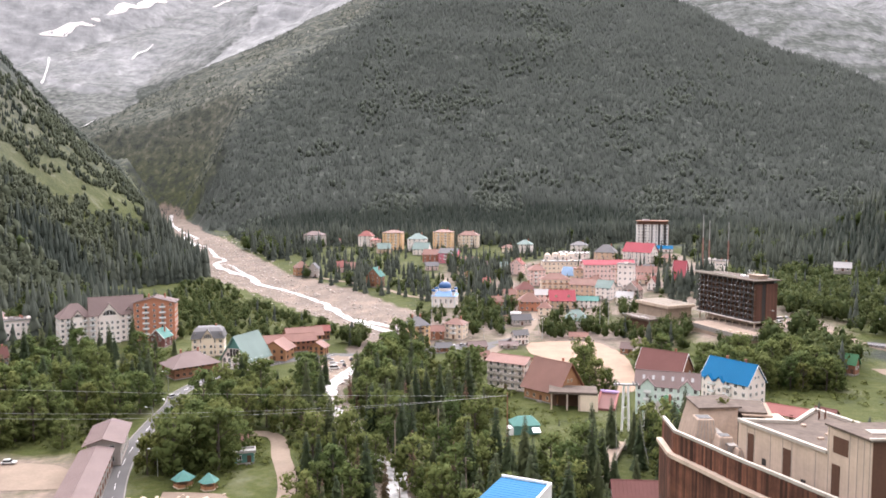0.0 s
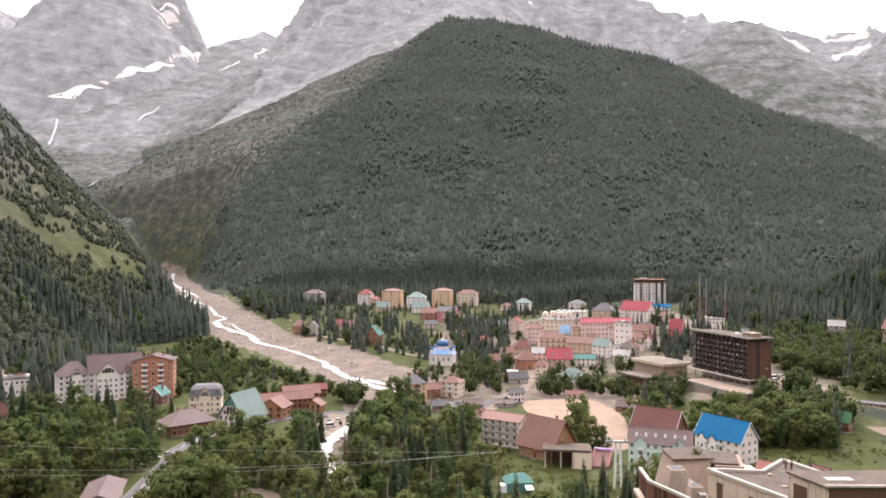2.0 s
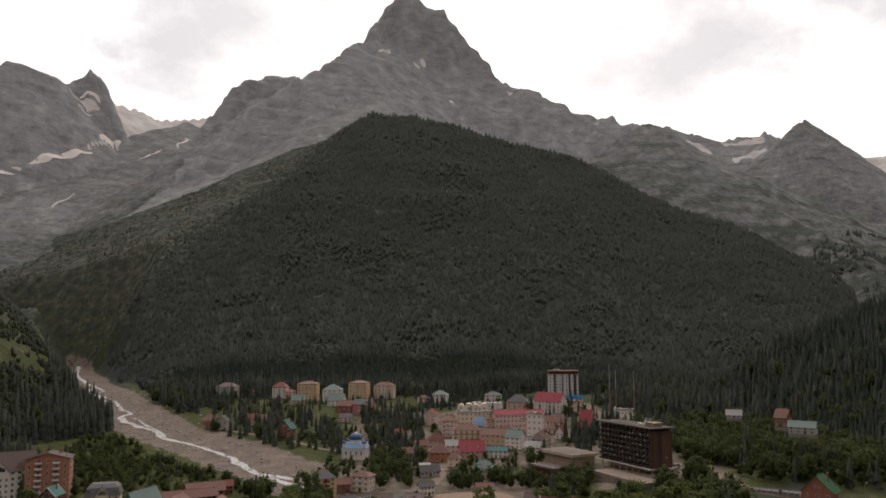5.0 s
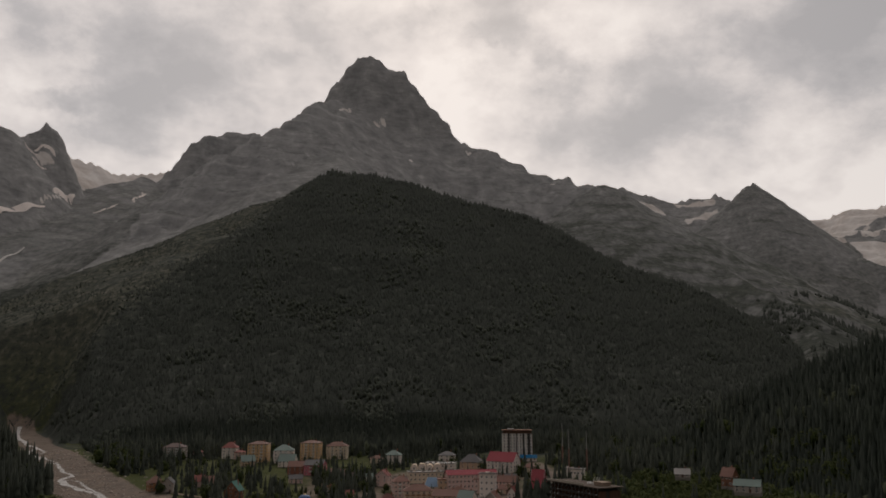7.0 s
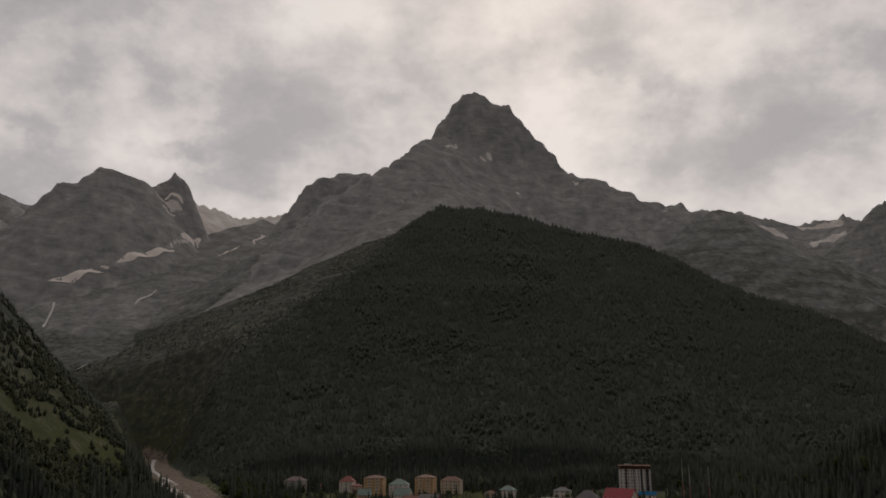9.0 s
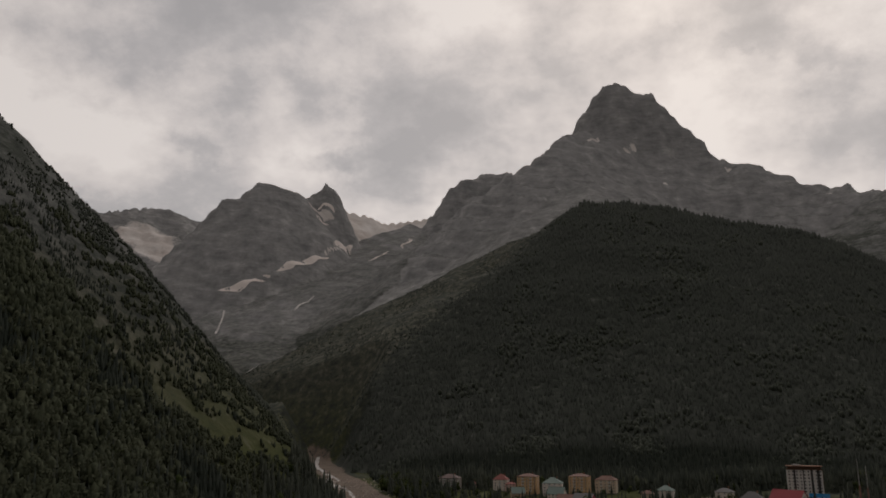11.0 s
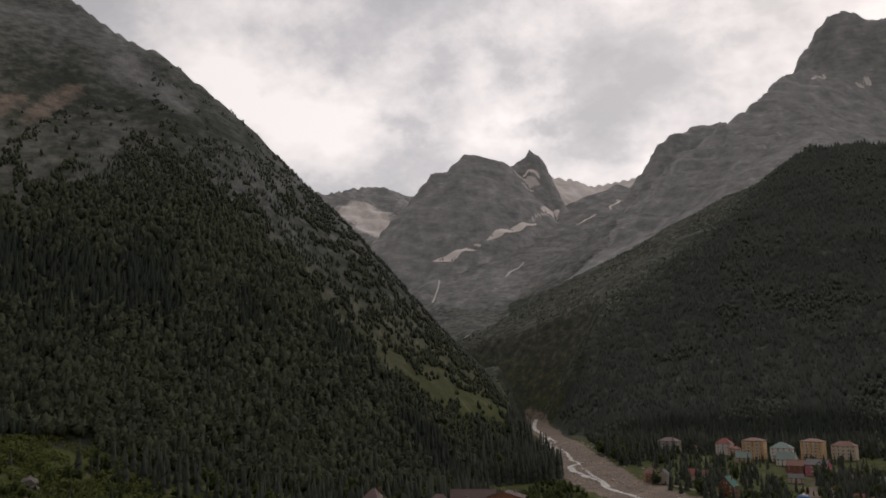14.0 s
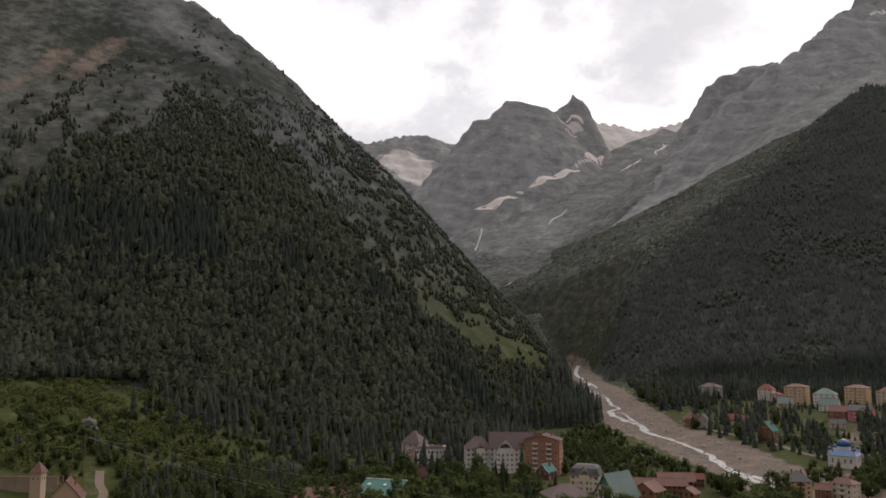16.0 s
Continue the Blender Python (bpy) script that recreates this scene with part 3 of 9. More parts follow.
CORE_EDGE = [(1150, 1290, 1431, 1640, 1781, 1990, 2237, 2400), (-470, -390, -335, -285, -210, -140, -60, -10)]
LEFT_TREELINE = [(20, 28, 33, 37, 40, 43, 47, 49, 52, 56, 58, 61, 66), (600, 560, 500, 440, 390, 405, 425, 385, 310, 290, 250, 190, 150)]
TREE_ROW = [(-717, 389), (-746, 431), (-774, 485), (-800, 536), (-810, 577)]
GULLY = [(-542, 654), (-503, 636), (-483, 647), (-440, 668), (-400, 684), (-374, 706), (-348, 736), (-333, 775), (-326, 836)]
# lasting snow: half width and line in the plan
SNOW = [
    (5, [(-1238, 3198), (-1181, 3225), (-1137, 3248)]),
    (5, [(-1181, 3186), (-1161, 3203)]),
    (3, [(-900, 3030), (-860, 3157)]),
    (3, [(-804, 3221), (-810, 3394)]),
    (3, [(-1084, 3019), (-1053, 3144)]),
    (26, [(1719, 3986), (1770, 3979), (1806, 3952)]),
    (24, [(1934, 4041), (2040, 4016), (2132, 3995)]),
    (20, [(1917, 3859), (2006, 3861), (2101, 3893)]),
    (5, [(26, 3107), (75, 3204)]),
    (6, [(183, 3225), (221, 3243)]),
    (5, [(314, 3052), (323, 3045)]),
    (4, [(577, 3176), (590, 3155)]),
    (4, [(865, 2886), (877, 2874)]),
    (120, [(-2150, 3480), (-2240, 3560), (-2380, 3560)]),
]


def build_terrain():
    az = np.concatenate([np.arange(-42, 66, 0.18), np.arange(66, 318, 3.0)])
    r = np.concatenate([np.geomspace(12, 900, 120), np.arange(912, 2600, 12.5), np.arange(2600, 4870, 19.0)])
    A, R = np.meshgrid(np.radians(az), r)
    # the sheet is centred near the middle of the camera's way
    x, y = 14 - np.sin(A) * R, -16 + np.cos(A) * R
    na, nr = len(az), len(r)
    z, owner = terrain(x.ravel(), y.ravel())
    zz = z.reshape(nr, na)
    gr = np.gradient(zz, axis=0) / np.gradient(R, axis=0)
    ga = (np.roll(zz, -1, 1) - np.roll(zz, 1, 1)) / np.maximum(R * np.radians(0.36), 1)
    ga = np.where((A > radians(64)), 0, ga)
    slope = np.hypot(gr, ga).ravel()
    co = np.stack([x.ravel(), y.ravel(), z], 1)
    co = np.vstack([co, [[14, -16, ground_z(14, -16)]]])
    i, j = np.meshgrid(np.arange(nr - 1), np.arange(na), indexing="ij")
    j2 = (j + 1) % na
    quads = np.stack([i * na + j, (i + 1) * na + j, (i + 1) * na + j2, i * na + j2], -1).reshape(-1, 4)
    cap = np.stack([np.arange(na), (np.arange(na) + 1) % na, np.full(na, nr * na)], 1)
    me = bpy.data.meshes.new("ground")
    me.vertices.add(len(co)); me.vertices.foreach_set("co", co.ravel())
    loops = np.concatenate([quads.ravel(), cap.ravel()])
    me.loops.add(len(loops)); me.loops.foreach_set("vertex_index", loops)
    starts = np.concatenate([np.arange(len(quads)) * 4, len(quads) * 4 + np.arange(na) * 3])
    me.polygons.add(len(starts)); me.polygons.foreach_set("loop_start", starts)
    me.polygons.foreach_set("use_smooth", np.ones(len(starts), bool))
    me.update(calc_edges=True); me.validate()
    cov = np.vstack([cover_of(x.ravel(), y.ravel(), z, owner, slope), [[0.8, 0, 0, 0]]])
    at = me.attributes.new("cover", "FLOAT_COLOR", "POINT")
    at.data.foreach_set("color", np.clip(cov, 0, 1).ravel())
    me.materials.append(TERRAIN)
    return tagged(new("ground", me), "valley floor and steep mountains with forest soil, rock, snow and gravel", "ground", kind="structure")


ground = build_terrain()


# ---- forest on the slopes: conifers and broadleaved crowns, joined ----
def joined(name, verts, faces, material, label, category, smooth=False):
    me = bpy.data.meshes.new(name)
    nv = np.concatenate(verts); nf = np.concatenate(faces)
    me.vertices.add(len(nv)); me.vertices.foreach_set("co", nv.ravel())
    k = nf.shape[1]
    me.loops.add(nf.size); me.loops.foreach_set("vertex_index", nf.ravel())
    me.polygons.add(len(nf)); me.polygons.foreach_set("loop_start", np.arange(len(nf)) * k)
    if smooth:
        me.polygons.foreach_set("use_smooth", np.ones(len(nf), bool))
    me.update(calc_edges=True)
    me.materials.append(material)
    return tagged(new(name, me), label, category, kind="stuff")


def scatter(proto_v, proto_f, pos, height, width, rng, jag=0.35):
    """Copies of a small tree form at pos, each turned and scaled, in one array."""
    n, m = len(pos), len(proto_v)
    a = rng.random(n) * 6.283
    c, s = np.cos(a), np.sin(a)
    v = proto_v[None] * (1 + (rng.random((n, m, 1)) - 0.5) * jag)
    vx = (v[..., 0] * c[:, None] - v[..., 1] * s[:, None]) * width[:, None] + pos[:, 0:1]
    vy = (v[..., 0] * s[:, None] + v[..., 1] * c[:, None]) * width[:, None] + pos[:, 1:2]
    vz = v[..., 2] * height[:, None] + pos[:, 2:3]
    f = proto_f[None] + (np.arange(n) * m)[:, None, None]
    return np.stack([vx, vy, vz], -1).reshape(-1, 3), f.reshape(-1, 3)


def cone_form():
    v, f = [], []
    for z0, z1, w in ((0.05, 0.62, 1.0), (0.38, 1.0, 0.66)):
        k = len(v)
        for i in range(5):
            v.append((math.cos(i * 1.2566 + z0) * w, math.sin(i * 1.2566 + z0) * w, z0 - (0.04 if i % 2 else 0)))
        v.append((0, 0, z1))
        f += [(k + i, k + (i + 1) % 5, k + 5) for i in range(5)]
    return np.array(v), np.array(f)


def crown_form(seed):
    """A crown of four uneven lobes."""
    rng = np.random.default_rng(seed)
    bm = bmesh.new()
    bmesh.ops.create_icosphere(bm, subdivisions=1, radius=1)
    v = np.array([tuple(p.co) for p in bm.verts])
    f = np.array([[p.index for p in q.verts] for q in bm.faces])
    bm.free()
    vs, fs = [], []
    for k, (ox, oy, oz, r) in enumerate(((0, 0, 0.72, 0.62), (0.45, 0.1, 0.5, 0.55), (-0.3, 0.4, 0.45, 0.52), (-0.15, -0.45, 0.55, 0.5))):
        fs.append(f + len(v) * k)
        w = v * r * (0.8 + 0.4 * rng.random((len(v), 1)))
        vs.append(np.stack([w[:, 0] + ox, w[:, 1] + oy, w[:, 2] * 0.55 + oz], 1))
    return np.concatenate(vs), np.concatenate(fs)


def forested(x, y, z, owner):
    own = lambda *names: np.isin(owner, [RIDGE_NAMES.index(n) for n in names])
    n1, n2 = fbm(x / 120, y / 120, 4, 51), fbm(x / 400, y / 400, 3, 52)
    loose = vnoise(x / 9, y / 9, 91)
    # the big triangular face is wooded up to its edges; its western edge is ragged
    west = step(30, -130, x - np.interp(y, CORE_EDGE[0], CORE_EDGE[1]))
    yes = own("spur") & (n1 + 0.5 * (loose - 0.5) > 0.56 * west)
    # left mountain: the treeline changes round its flank
    az = np.degrees(np.arctan2(14 - x, y + 16))
    treeline = np.interp(az, LEFT_TREELINE[0], LEFT_TREELINE[1])
    open_strip = line_distance(x, y, GULLY) < 4 + 13 * step(-450, -395, x) + 8 * (loose - 0.5)
    yes |= own("left") & (z < treeline + 130 * (n1 - 0.5) + 90 * (loose - 0.5)) & ~open_strip & ((loose > 0.42) | (z < np.interp(x, (-450, -400, -326), (155, 118, 62))) | (y < 640))
    yes |= own("left") & (z < treeline + 150) & (loose > 0.80)
    yes |= own("left") & (line_distance(x, y, TREE_ROW) < 13 * loose)
    yes |= own("hill", "behind")
    yes |= own("gorge", "gorge_link") & (z < 300) & (n1 + 0.5 * (loose - 0.5) > 0.55 + 0.12 * step(250, 500, z))
    yes |= own("shoulder") & (z < 380) & (n1 + 0.5 * (loose - 0.5) > 0.42 + 0.30 * step(180, 380, z))
    bed = line_distance(x, y, RIVER)
    yes |= (owner < 0) & (y > 930) & (bed > 60)
    yes &= bed > np.where(y > 1420, 10, np.where(y > 900, 34, 50))
    yes &= (owner >= 0) | (x > -450) | (y > 700)
    # the woods end at the top and the east side of the hillside meadow
    top = np.interp(y, (150, 281, 317, 358, 380), (-500, -503, -500, -492, -472)) + 6 * (loose - 0.5)
    yes |= (y > 120) & (y < 380) & (x < top) & (x > top - 90)
    yes &= ~((y < 380) & (x > top) & (x < -330) & (y + 0.9 * (x + 472) < 380))
    return yes


def build_forest():
    rng = np.random.default_rng(4)
    v1, f1 = cone_form()
    v2, f2 = crown_form(1)
    got = {"c": [], "l": []}
    for count, az0, az1, r0, r1 in ((95000, -42, 66, 420, 1150), (150000, -42, 66, 1000, 2700), (3000, 66, 318, 350, 1500)):
        az = np.radians(rng.uniform(az0, az1, count))
        r = np.sqrt(rng.uniform(r0 * r0, r1 * r1, count)) if r1 < 2000 else rng.uniform(r0 ** 1.3, r1 ** 1.3, count) ** (1 / 1.3)
        x, y = 14 - np.sin(az) * r, -16 + np.cos(az) * r
        z, owner = terrain(x, y)
        keep = forested(x, y, z, owner)
        x, y, z, r, owner = x[keep], y[keep], z[keep], r[keep], owner[keep]
        # low scrub towards the treeline, on the far flank of the left mountain and in the gorge
        left, spur = owner == RIDGE_NAMES.index("left"), owner == RIDGE_NAMES.index("spur")
        scrub = np.where(left, np.maximum(step(180, 400, z), 0.8 * step(620, 690, y)), 0.0)
        scrub = np.where(spur, step(30, -130, x - np.interp(y, CORE_EDGE[0], CORE_EDGE[1])), scrub)
        size = 1 - 0.62 * scrub
        leafy = fbm(x / 70, y / 70, 3, 77) - 0.18 * step(800, 1300, r) + (rng.random(len(x)) - 0.5) * 0.35 + 0.10 * step(260, 40, z) + 0.16 * left + 0.12 * scrub - 0.25 * (owner == RIDGE_NAMES.index("hill")) - 0.10 * (x < -250) * (r < 1100) - 0.12 * (x > -250) * (r < 1100) > 0.60
        got["l"].append(np.stack([x, y, z - (3.0 + 4 * step(800, 1200, r)) * size, r, size], 1)[leafy])
        got["c"].append(np.stack([x, y, z - (2.0 + 3.5 * step(430, 620, r) + 5.0 * step(700, 1100, r)) * size, r, size], 1)[~leafy])
    c, l = np.concatenate(got["c"]), np.concatenate(got["l"])
    grow = lambda p: 1 + 0.25 * step(1300, 2400, p[:, 3])
    h = (13 + 11 * rng.random(len(c))) * grow(c) ** 0.5 * c[:, 4]
    w = h * (0.135 + 0.07 * rng.random(len(c))) * grow(c)
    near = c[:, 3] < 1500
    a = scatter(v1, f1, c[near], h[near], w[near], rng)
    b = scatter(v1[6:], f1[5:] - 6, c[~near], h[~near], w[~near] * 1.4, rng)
    # conifers beyond this distance take the green with haze painted in
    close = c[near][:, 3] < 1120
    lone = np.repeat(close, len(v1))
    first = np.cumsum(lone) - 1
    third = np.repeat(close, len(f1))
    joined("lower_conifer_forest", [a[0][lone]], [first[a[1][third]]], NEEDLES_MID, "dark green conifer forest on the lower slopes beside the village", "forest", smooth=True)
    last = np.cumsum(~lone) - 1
    joined("conifer_forest", [a[0][~lone], b[0]], [last[a[1][~third]], b[1] + int((~lone).sum())], NEEDLES_HAZED, "dense conifer forest on the great mountain face, haze put into its grey-green", "forest", smooth=True)
    h = (10 + 8 * rng.random(len(l))) * grow(l) ** 0.5 * l[:, 4]
    w = h * (0.34 + 0.12 * rng.random(len(l))) * grow(l) ** 0.5
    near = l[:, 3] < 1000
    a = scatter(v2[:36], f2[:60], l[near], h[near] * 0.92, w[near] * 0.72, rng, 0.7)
    edge = near & (l[:, 3] < 780) & (l[:, 0] < -60)
    c, k = l[edge], 44
    hc, wc = h[edge], w[edge]
    mid = c[:, :3] + np.stack([hc * 0, hc * 0, hc * 0.6], 1)
    v, f = leaf_cards(rng, mid, wc * 0.95, k, 1.0)
    own_mid = v.reshape(-1, 4, 3).mean(1).repeat(4, 0)
    v = own_mid + (v - own_mid) * np.repeat(np.clip(hc * 0.075, 0.4, 1.2), k * 4)[:, None]
    sprays = joined("slope_leaf_sprays", [v], [f], LEAVES_MID, "loose leafy sprays over the crowns of the slope trees", "leaves")
    round_off(sprays.data, (own_mid - np.repeat(mid, k * 4, 0)) / np.repeat(wc, k * 4)[:, None] + (0, 0, 0.4))
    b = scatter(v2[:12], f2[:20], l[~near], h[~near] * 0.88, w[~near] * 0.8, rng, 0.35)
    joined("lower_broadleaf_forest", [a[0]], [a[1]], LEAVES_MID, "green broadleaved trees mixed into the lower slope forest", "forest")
    joined("broadleaf_forest", [b[0]], [b[1]], LEAVES_HAZED, "broadleaved trees mixed into the slope forest, haze put into their grey-green", "forest", smooth=True)


def leaf_cards(rng, centres, radii, per, size):
    """Small leaf sprays round each clump, as bent quads."""
    n = len(centres) * per
    c = np.repeat(centres, per, 0); r = np.repeat(radii, per)
    d = rng.normal(size=(n, 3)); d /= np.linalg.norm(d, axis=1)[:, None]
    p = c + d * (r * (0.5 + 0.68 * rng.random(n) ** 0.7))[:, None] * (1, 1, 0.85)
    u = np.cross(d, rng.normal(size=(n, 3))); u /= np.linalg.norm(u, axis=1)[:, None]
    w = np.cross(d, u) + d * 0.5 * (rng.random((n, 1)) - 0.3)
    s = (size * (0.6 + 0.8 * rng.random(n)))[:, None]
    v = np.stack([p - u * s, p + w * s * 0.6, p + u * s, p - w * s * 0.6], 1).reshape(-1, 3)
    return v, (np.arange(n) * 4)[:, None] + np.array([[0, 3, 2, 1]])


def round_off(me, normals):
    """Leaves shade with the round of their crown."""
    n = normals / np.linalg.norm(normals, axis=1)[:, None]
    me.polygons.foreach_set("use_smooth", np.ones(len(me.polygons), bool))
    me.normals_split_custom_set_from_vertices(n.tolist())


def mesh_quads(name, v, f, mat, normals=None):
    me = bpy.data.meshes.new(name)
    me.vertices.add(len(v)); me.vertices.foreach_set("co", np.asarray(v, float).ravel())
    k = f.shape[1]
    me.loops.add(f.size); me.loops.foreach_set("vertex_index", f.ravel())
    me.polygons.add(len(f)); me.polygons.foreach_set("loop_start", np.arange(len(f)) * k)
    me.update(calc_edges=True)
    if normals is not None:
        round_off(me, normals)
    me.materials.append(mat)
    return me

build_forest()


# ---- building kit ----
def part(name, bm, material, parent, label="", at=None):
    """Links a bmesh as one mesh under a thing or a part."""
    me = bpy.data.meshes.new(name)
    bm.normal_update()
    bm.to_mesh(me)
    bm.free()
    for m in material if isinstance(material, (list, tuple)) else [material]:
        me.materials.append(m)
    ob = new(name, me)
    ob.parent = parent
    if at is not None:
        ob.matrix_basis = at
    return tagged(ob, label)


def again(name, me, parent, m):
    """A further piece on a mesh that is already there."""
    ob = new(name, me)
    ob.parent = parent
    ob.matrix_basis = m
    return ob


def thing(name, x, y, yaw, label, category, group="", z=None):
    ob = new(name)
    ob.empty_display_size = 0.5
    ob.matrix_basis = pose(x, y, ground_z(x, y) if z is None else z, 0, 0, yaw)
    return tagged(ob, label, category, group)


def box(bm, x0, x1, y0, y1, z0, z1, mat=0):
    v = [bm.verts.new(c) for c in ((x0, y0, z0), (x1, y0, z0), (x1, y1, z0), (x0, y1, z0), (x0, y0, z1), (x1, y0, z1), (x1, y1, z1), (x0, y1, z1))]
    for f in ((0, 3, 2, 1), (4, 5, 6, 7), (0, 1, 5, 4), (1, 2, 6, 5), (2, 3, 7, 6), (3, 0, 4, 7)):
        bm.faces.new([v[i] for i in f]).material_index = mat
    return v


def solid(bm, bottom, top, mat=0):
    """A closed body between two rings of the same number of points."""
    a, b = [bm.verts.new(p) for p in bottom], [bm.verts.new(p) for p in top]
    n = len(a)
    bm.faces.new(a[::-1]).material_index = mat
    bm.faces.new(b).material_index = mat
    for i in range(n):
        bm.faces.new((a[i], a[(i + 1) % n], b[(i + 1) % n], b[i])).material_index = mat


def bar(bm, a, b, r, sides=5, r2=None, mat=0):
    """A round bar from a to b."""
    a, b = Vector(a), Vector(b)
    q = (b - a).to_track_quat("Z", "Y")
    r2 = r if r2 is None else r2
    rings = []
    for p, k in ((a, r), (b, r2)):
        rings.append([p + q @ Vector((math.cos(i * 2 * math.pi / sides) * k, math.sin(i * 2 * math.pi / sides) * k, 0)) for i in range(sides)])
    solid(bm, rings[0], rings[1], mat)


def slope(bm, eave_a, eave_b, ridge_b, ridge_a, t=0.22, mat=0):
    """One roof slope of thickness t over four corners (counterclockwise from outside)."""
    p = [Vector(c) for c in (eave_a, eave_b, ridge_b, ridge_a)]
    n = (p[1] - p[0]).cross(p[3] - p[0]).normalized() * t
    if (p[2] - p[3]).length < 0.01:
        p = p[:3]
    solid(bm, [q - n for q in p], p, mat)


GLASS = None
WINDOWS = {}


def window_meshes(w, h, frame_mat, bars=1):
    key = (round(w, 2), round(h, 2), frame_mat.name, bars)
    if key not in WINDOWS:
        bm = bmesh.new()
        f = 0.10
        xs = [-w / 2, -w / 2 + f]
        for i in range(bars):
            c = -w / 2 + w * (i + 1) / (bars + 1)
            xs += [c - 0.04, c + 0.04]
        xs += [w / 2 - f, w / 2]
        zs = [-h / 2, -h / 2 + f, h / 2 - f, h / 2]
        hole = lambda a, b: not (0 <= a < len(xs) - 1 and 0 <= b < 3) or (b == 1 and a % 2 == 1)
        V = {}
        def vert(a, b, y):
            if (a, b, y) not in V:
                V[a, b, y] = bm.verts.new((xs[a], y, zs[b]))
            return V[a, b, y]
        F, B = -0.09, 0.03
        for a in range(len(xs) - 1):
            for b in range(3):
                if hole(a, b):
                    continue
                bm.faces.new((vert(a, b, F), vert(a + 1, b, F), vert(a + 1, b + 1, F), vert(a, b + 1, F)))
                for da, db, p, q in ((-1, 0, (a, b + 1), (a, b)), (1, 0, (a + 1, b), (a + 1, b + 1)), (0, -1, (a, b), (a + 1, b)), (0, 1, (a + 1, b + 1), (a, b + 1))):
                    if hole(a + da, b + db):
                        bm.faces.new((vert(*q, F), vert(*p, F), vert(*p, B), vert(*q, B)))
        me = bpy.data.meshes.new("window"); bm.to_mesh(me); bm.free(); me.materials.append(frame_mat)
        bm = bmesh.new()
        box(bm, -w / 2 + f, w / 2 - f, -0.03, 0.01, -h / 2 + f, h / 2 - f)
        mp = bpy.data.meshes.new("pane"); bm.to_mesh(mp); bm.free(); mp.materials.append(GLASS)
        # frame and glass in one, for houses far off
        both = bmesh.new(); both.from_mesh(me)
        g = box(both, -w / 2 + f, w / 2 - f, -0.03, 0.01, -h / 2 + f, h / 2 - f, 1)
        mf = bpy.data.meshes.new("window"); both.to_mesh(mf); both.free(); mf.materials.append(frame_mat); mf.materials.append(GLASS)
        WINDOWS[key] = me, mp, mf
    return WINDOWS[key]


def window(parent, m, w, h, frame_mat, bars=1):
    me, mp, mf = window_meshes(w, h, frame_mat, bars)
    top = parent.parent or parent
    if top.matrix_basis.translation.y > 415:
        return again("window", mf, parent, m)
    ob = again("window", me, parent, m)
    again("pane", mp, ob, Matrix())
    return ob


def side_pose(side, w, d, u, z, out=0.0):
    """The place on a face of a block: u along the face, z up; the local -y points outward."""
    if side == "front":
        return pose(u, -d / 2 - out, z)
    if side == "back":
        return pose(-u, d / 2 + out, z, 0, 0, 180)
    if side == "right":
        return pose(w / 2 + out, u, z, 0, 0, 90)
    return pose(-w / 2 - out, -u, z, 0, 0, -90)


BALCONIES = {}


def balcony(parent, m, w, slab_mat, rail_mat, deep=1.2):
    key = (round(w, 2), slab_mat.name, rail_mat.name, deep)
    if key not in BALCONIES:
        bm = bmesh.new()
        box(bm, -w / 2, w / 2, -deep, 0.02, -0.16, 0.0)
        me = bpy.data.meshes.new("balcony"); bm.to_mesh(me); bm.free(); me.materials.append(slab_mat)
        bm = bmesh.new()
        e = 0.06
        u = [(-w / 2, 0), (-w / 2, -deep), (w / 2, -deep), (w / 2, 0), (w / 2 - e, 0), (w / 2 - e, -deep + e), (-w / 2 + e, -deep + e), (-w / 2 + e, 0)]
        solid(bm, [(a, b, 0.02) for a, b in u], [(a, b, 1.0) for a, b in u])
        bmesh.ops.recalc_face_normals(bm, faces=bm.faces)
        mr = bpy.data.meshes.new("railing"); bm.to_mesh(mr); bm.free(); mr.materials.append(rail_mat)
        BALCONIES[key] = me, mr
    me, mr = BALCONIES[key]
    ob = again("balcony", me, parent, m)
    again("railing", mr, ob, Matrix())
    return ob


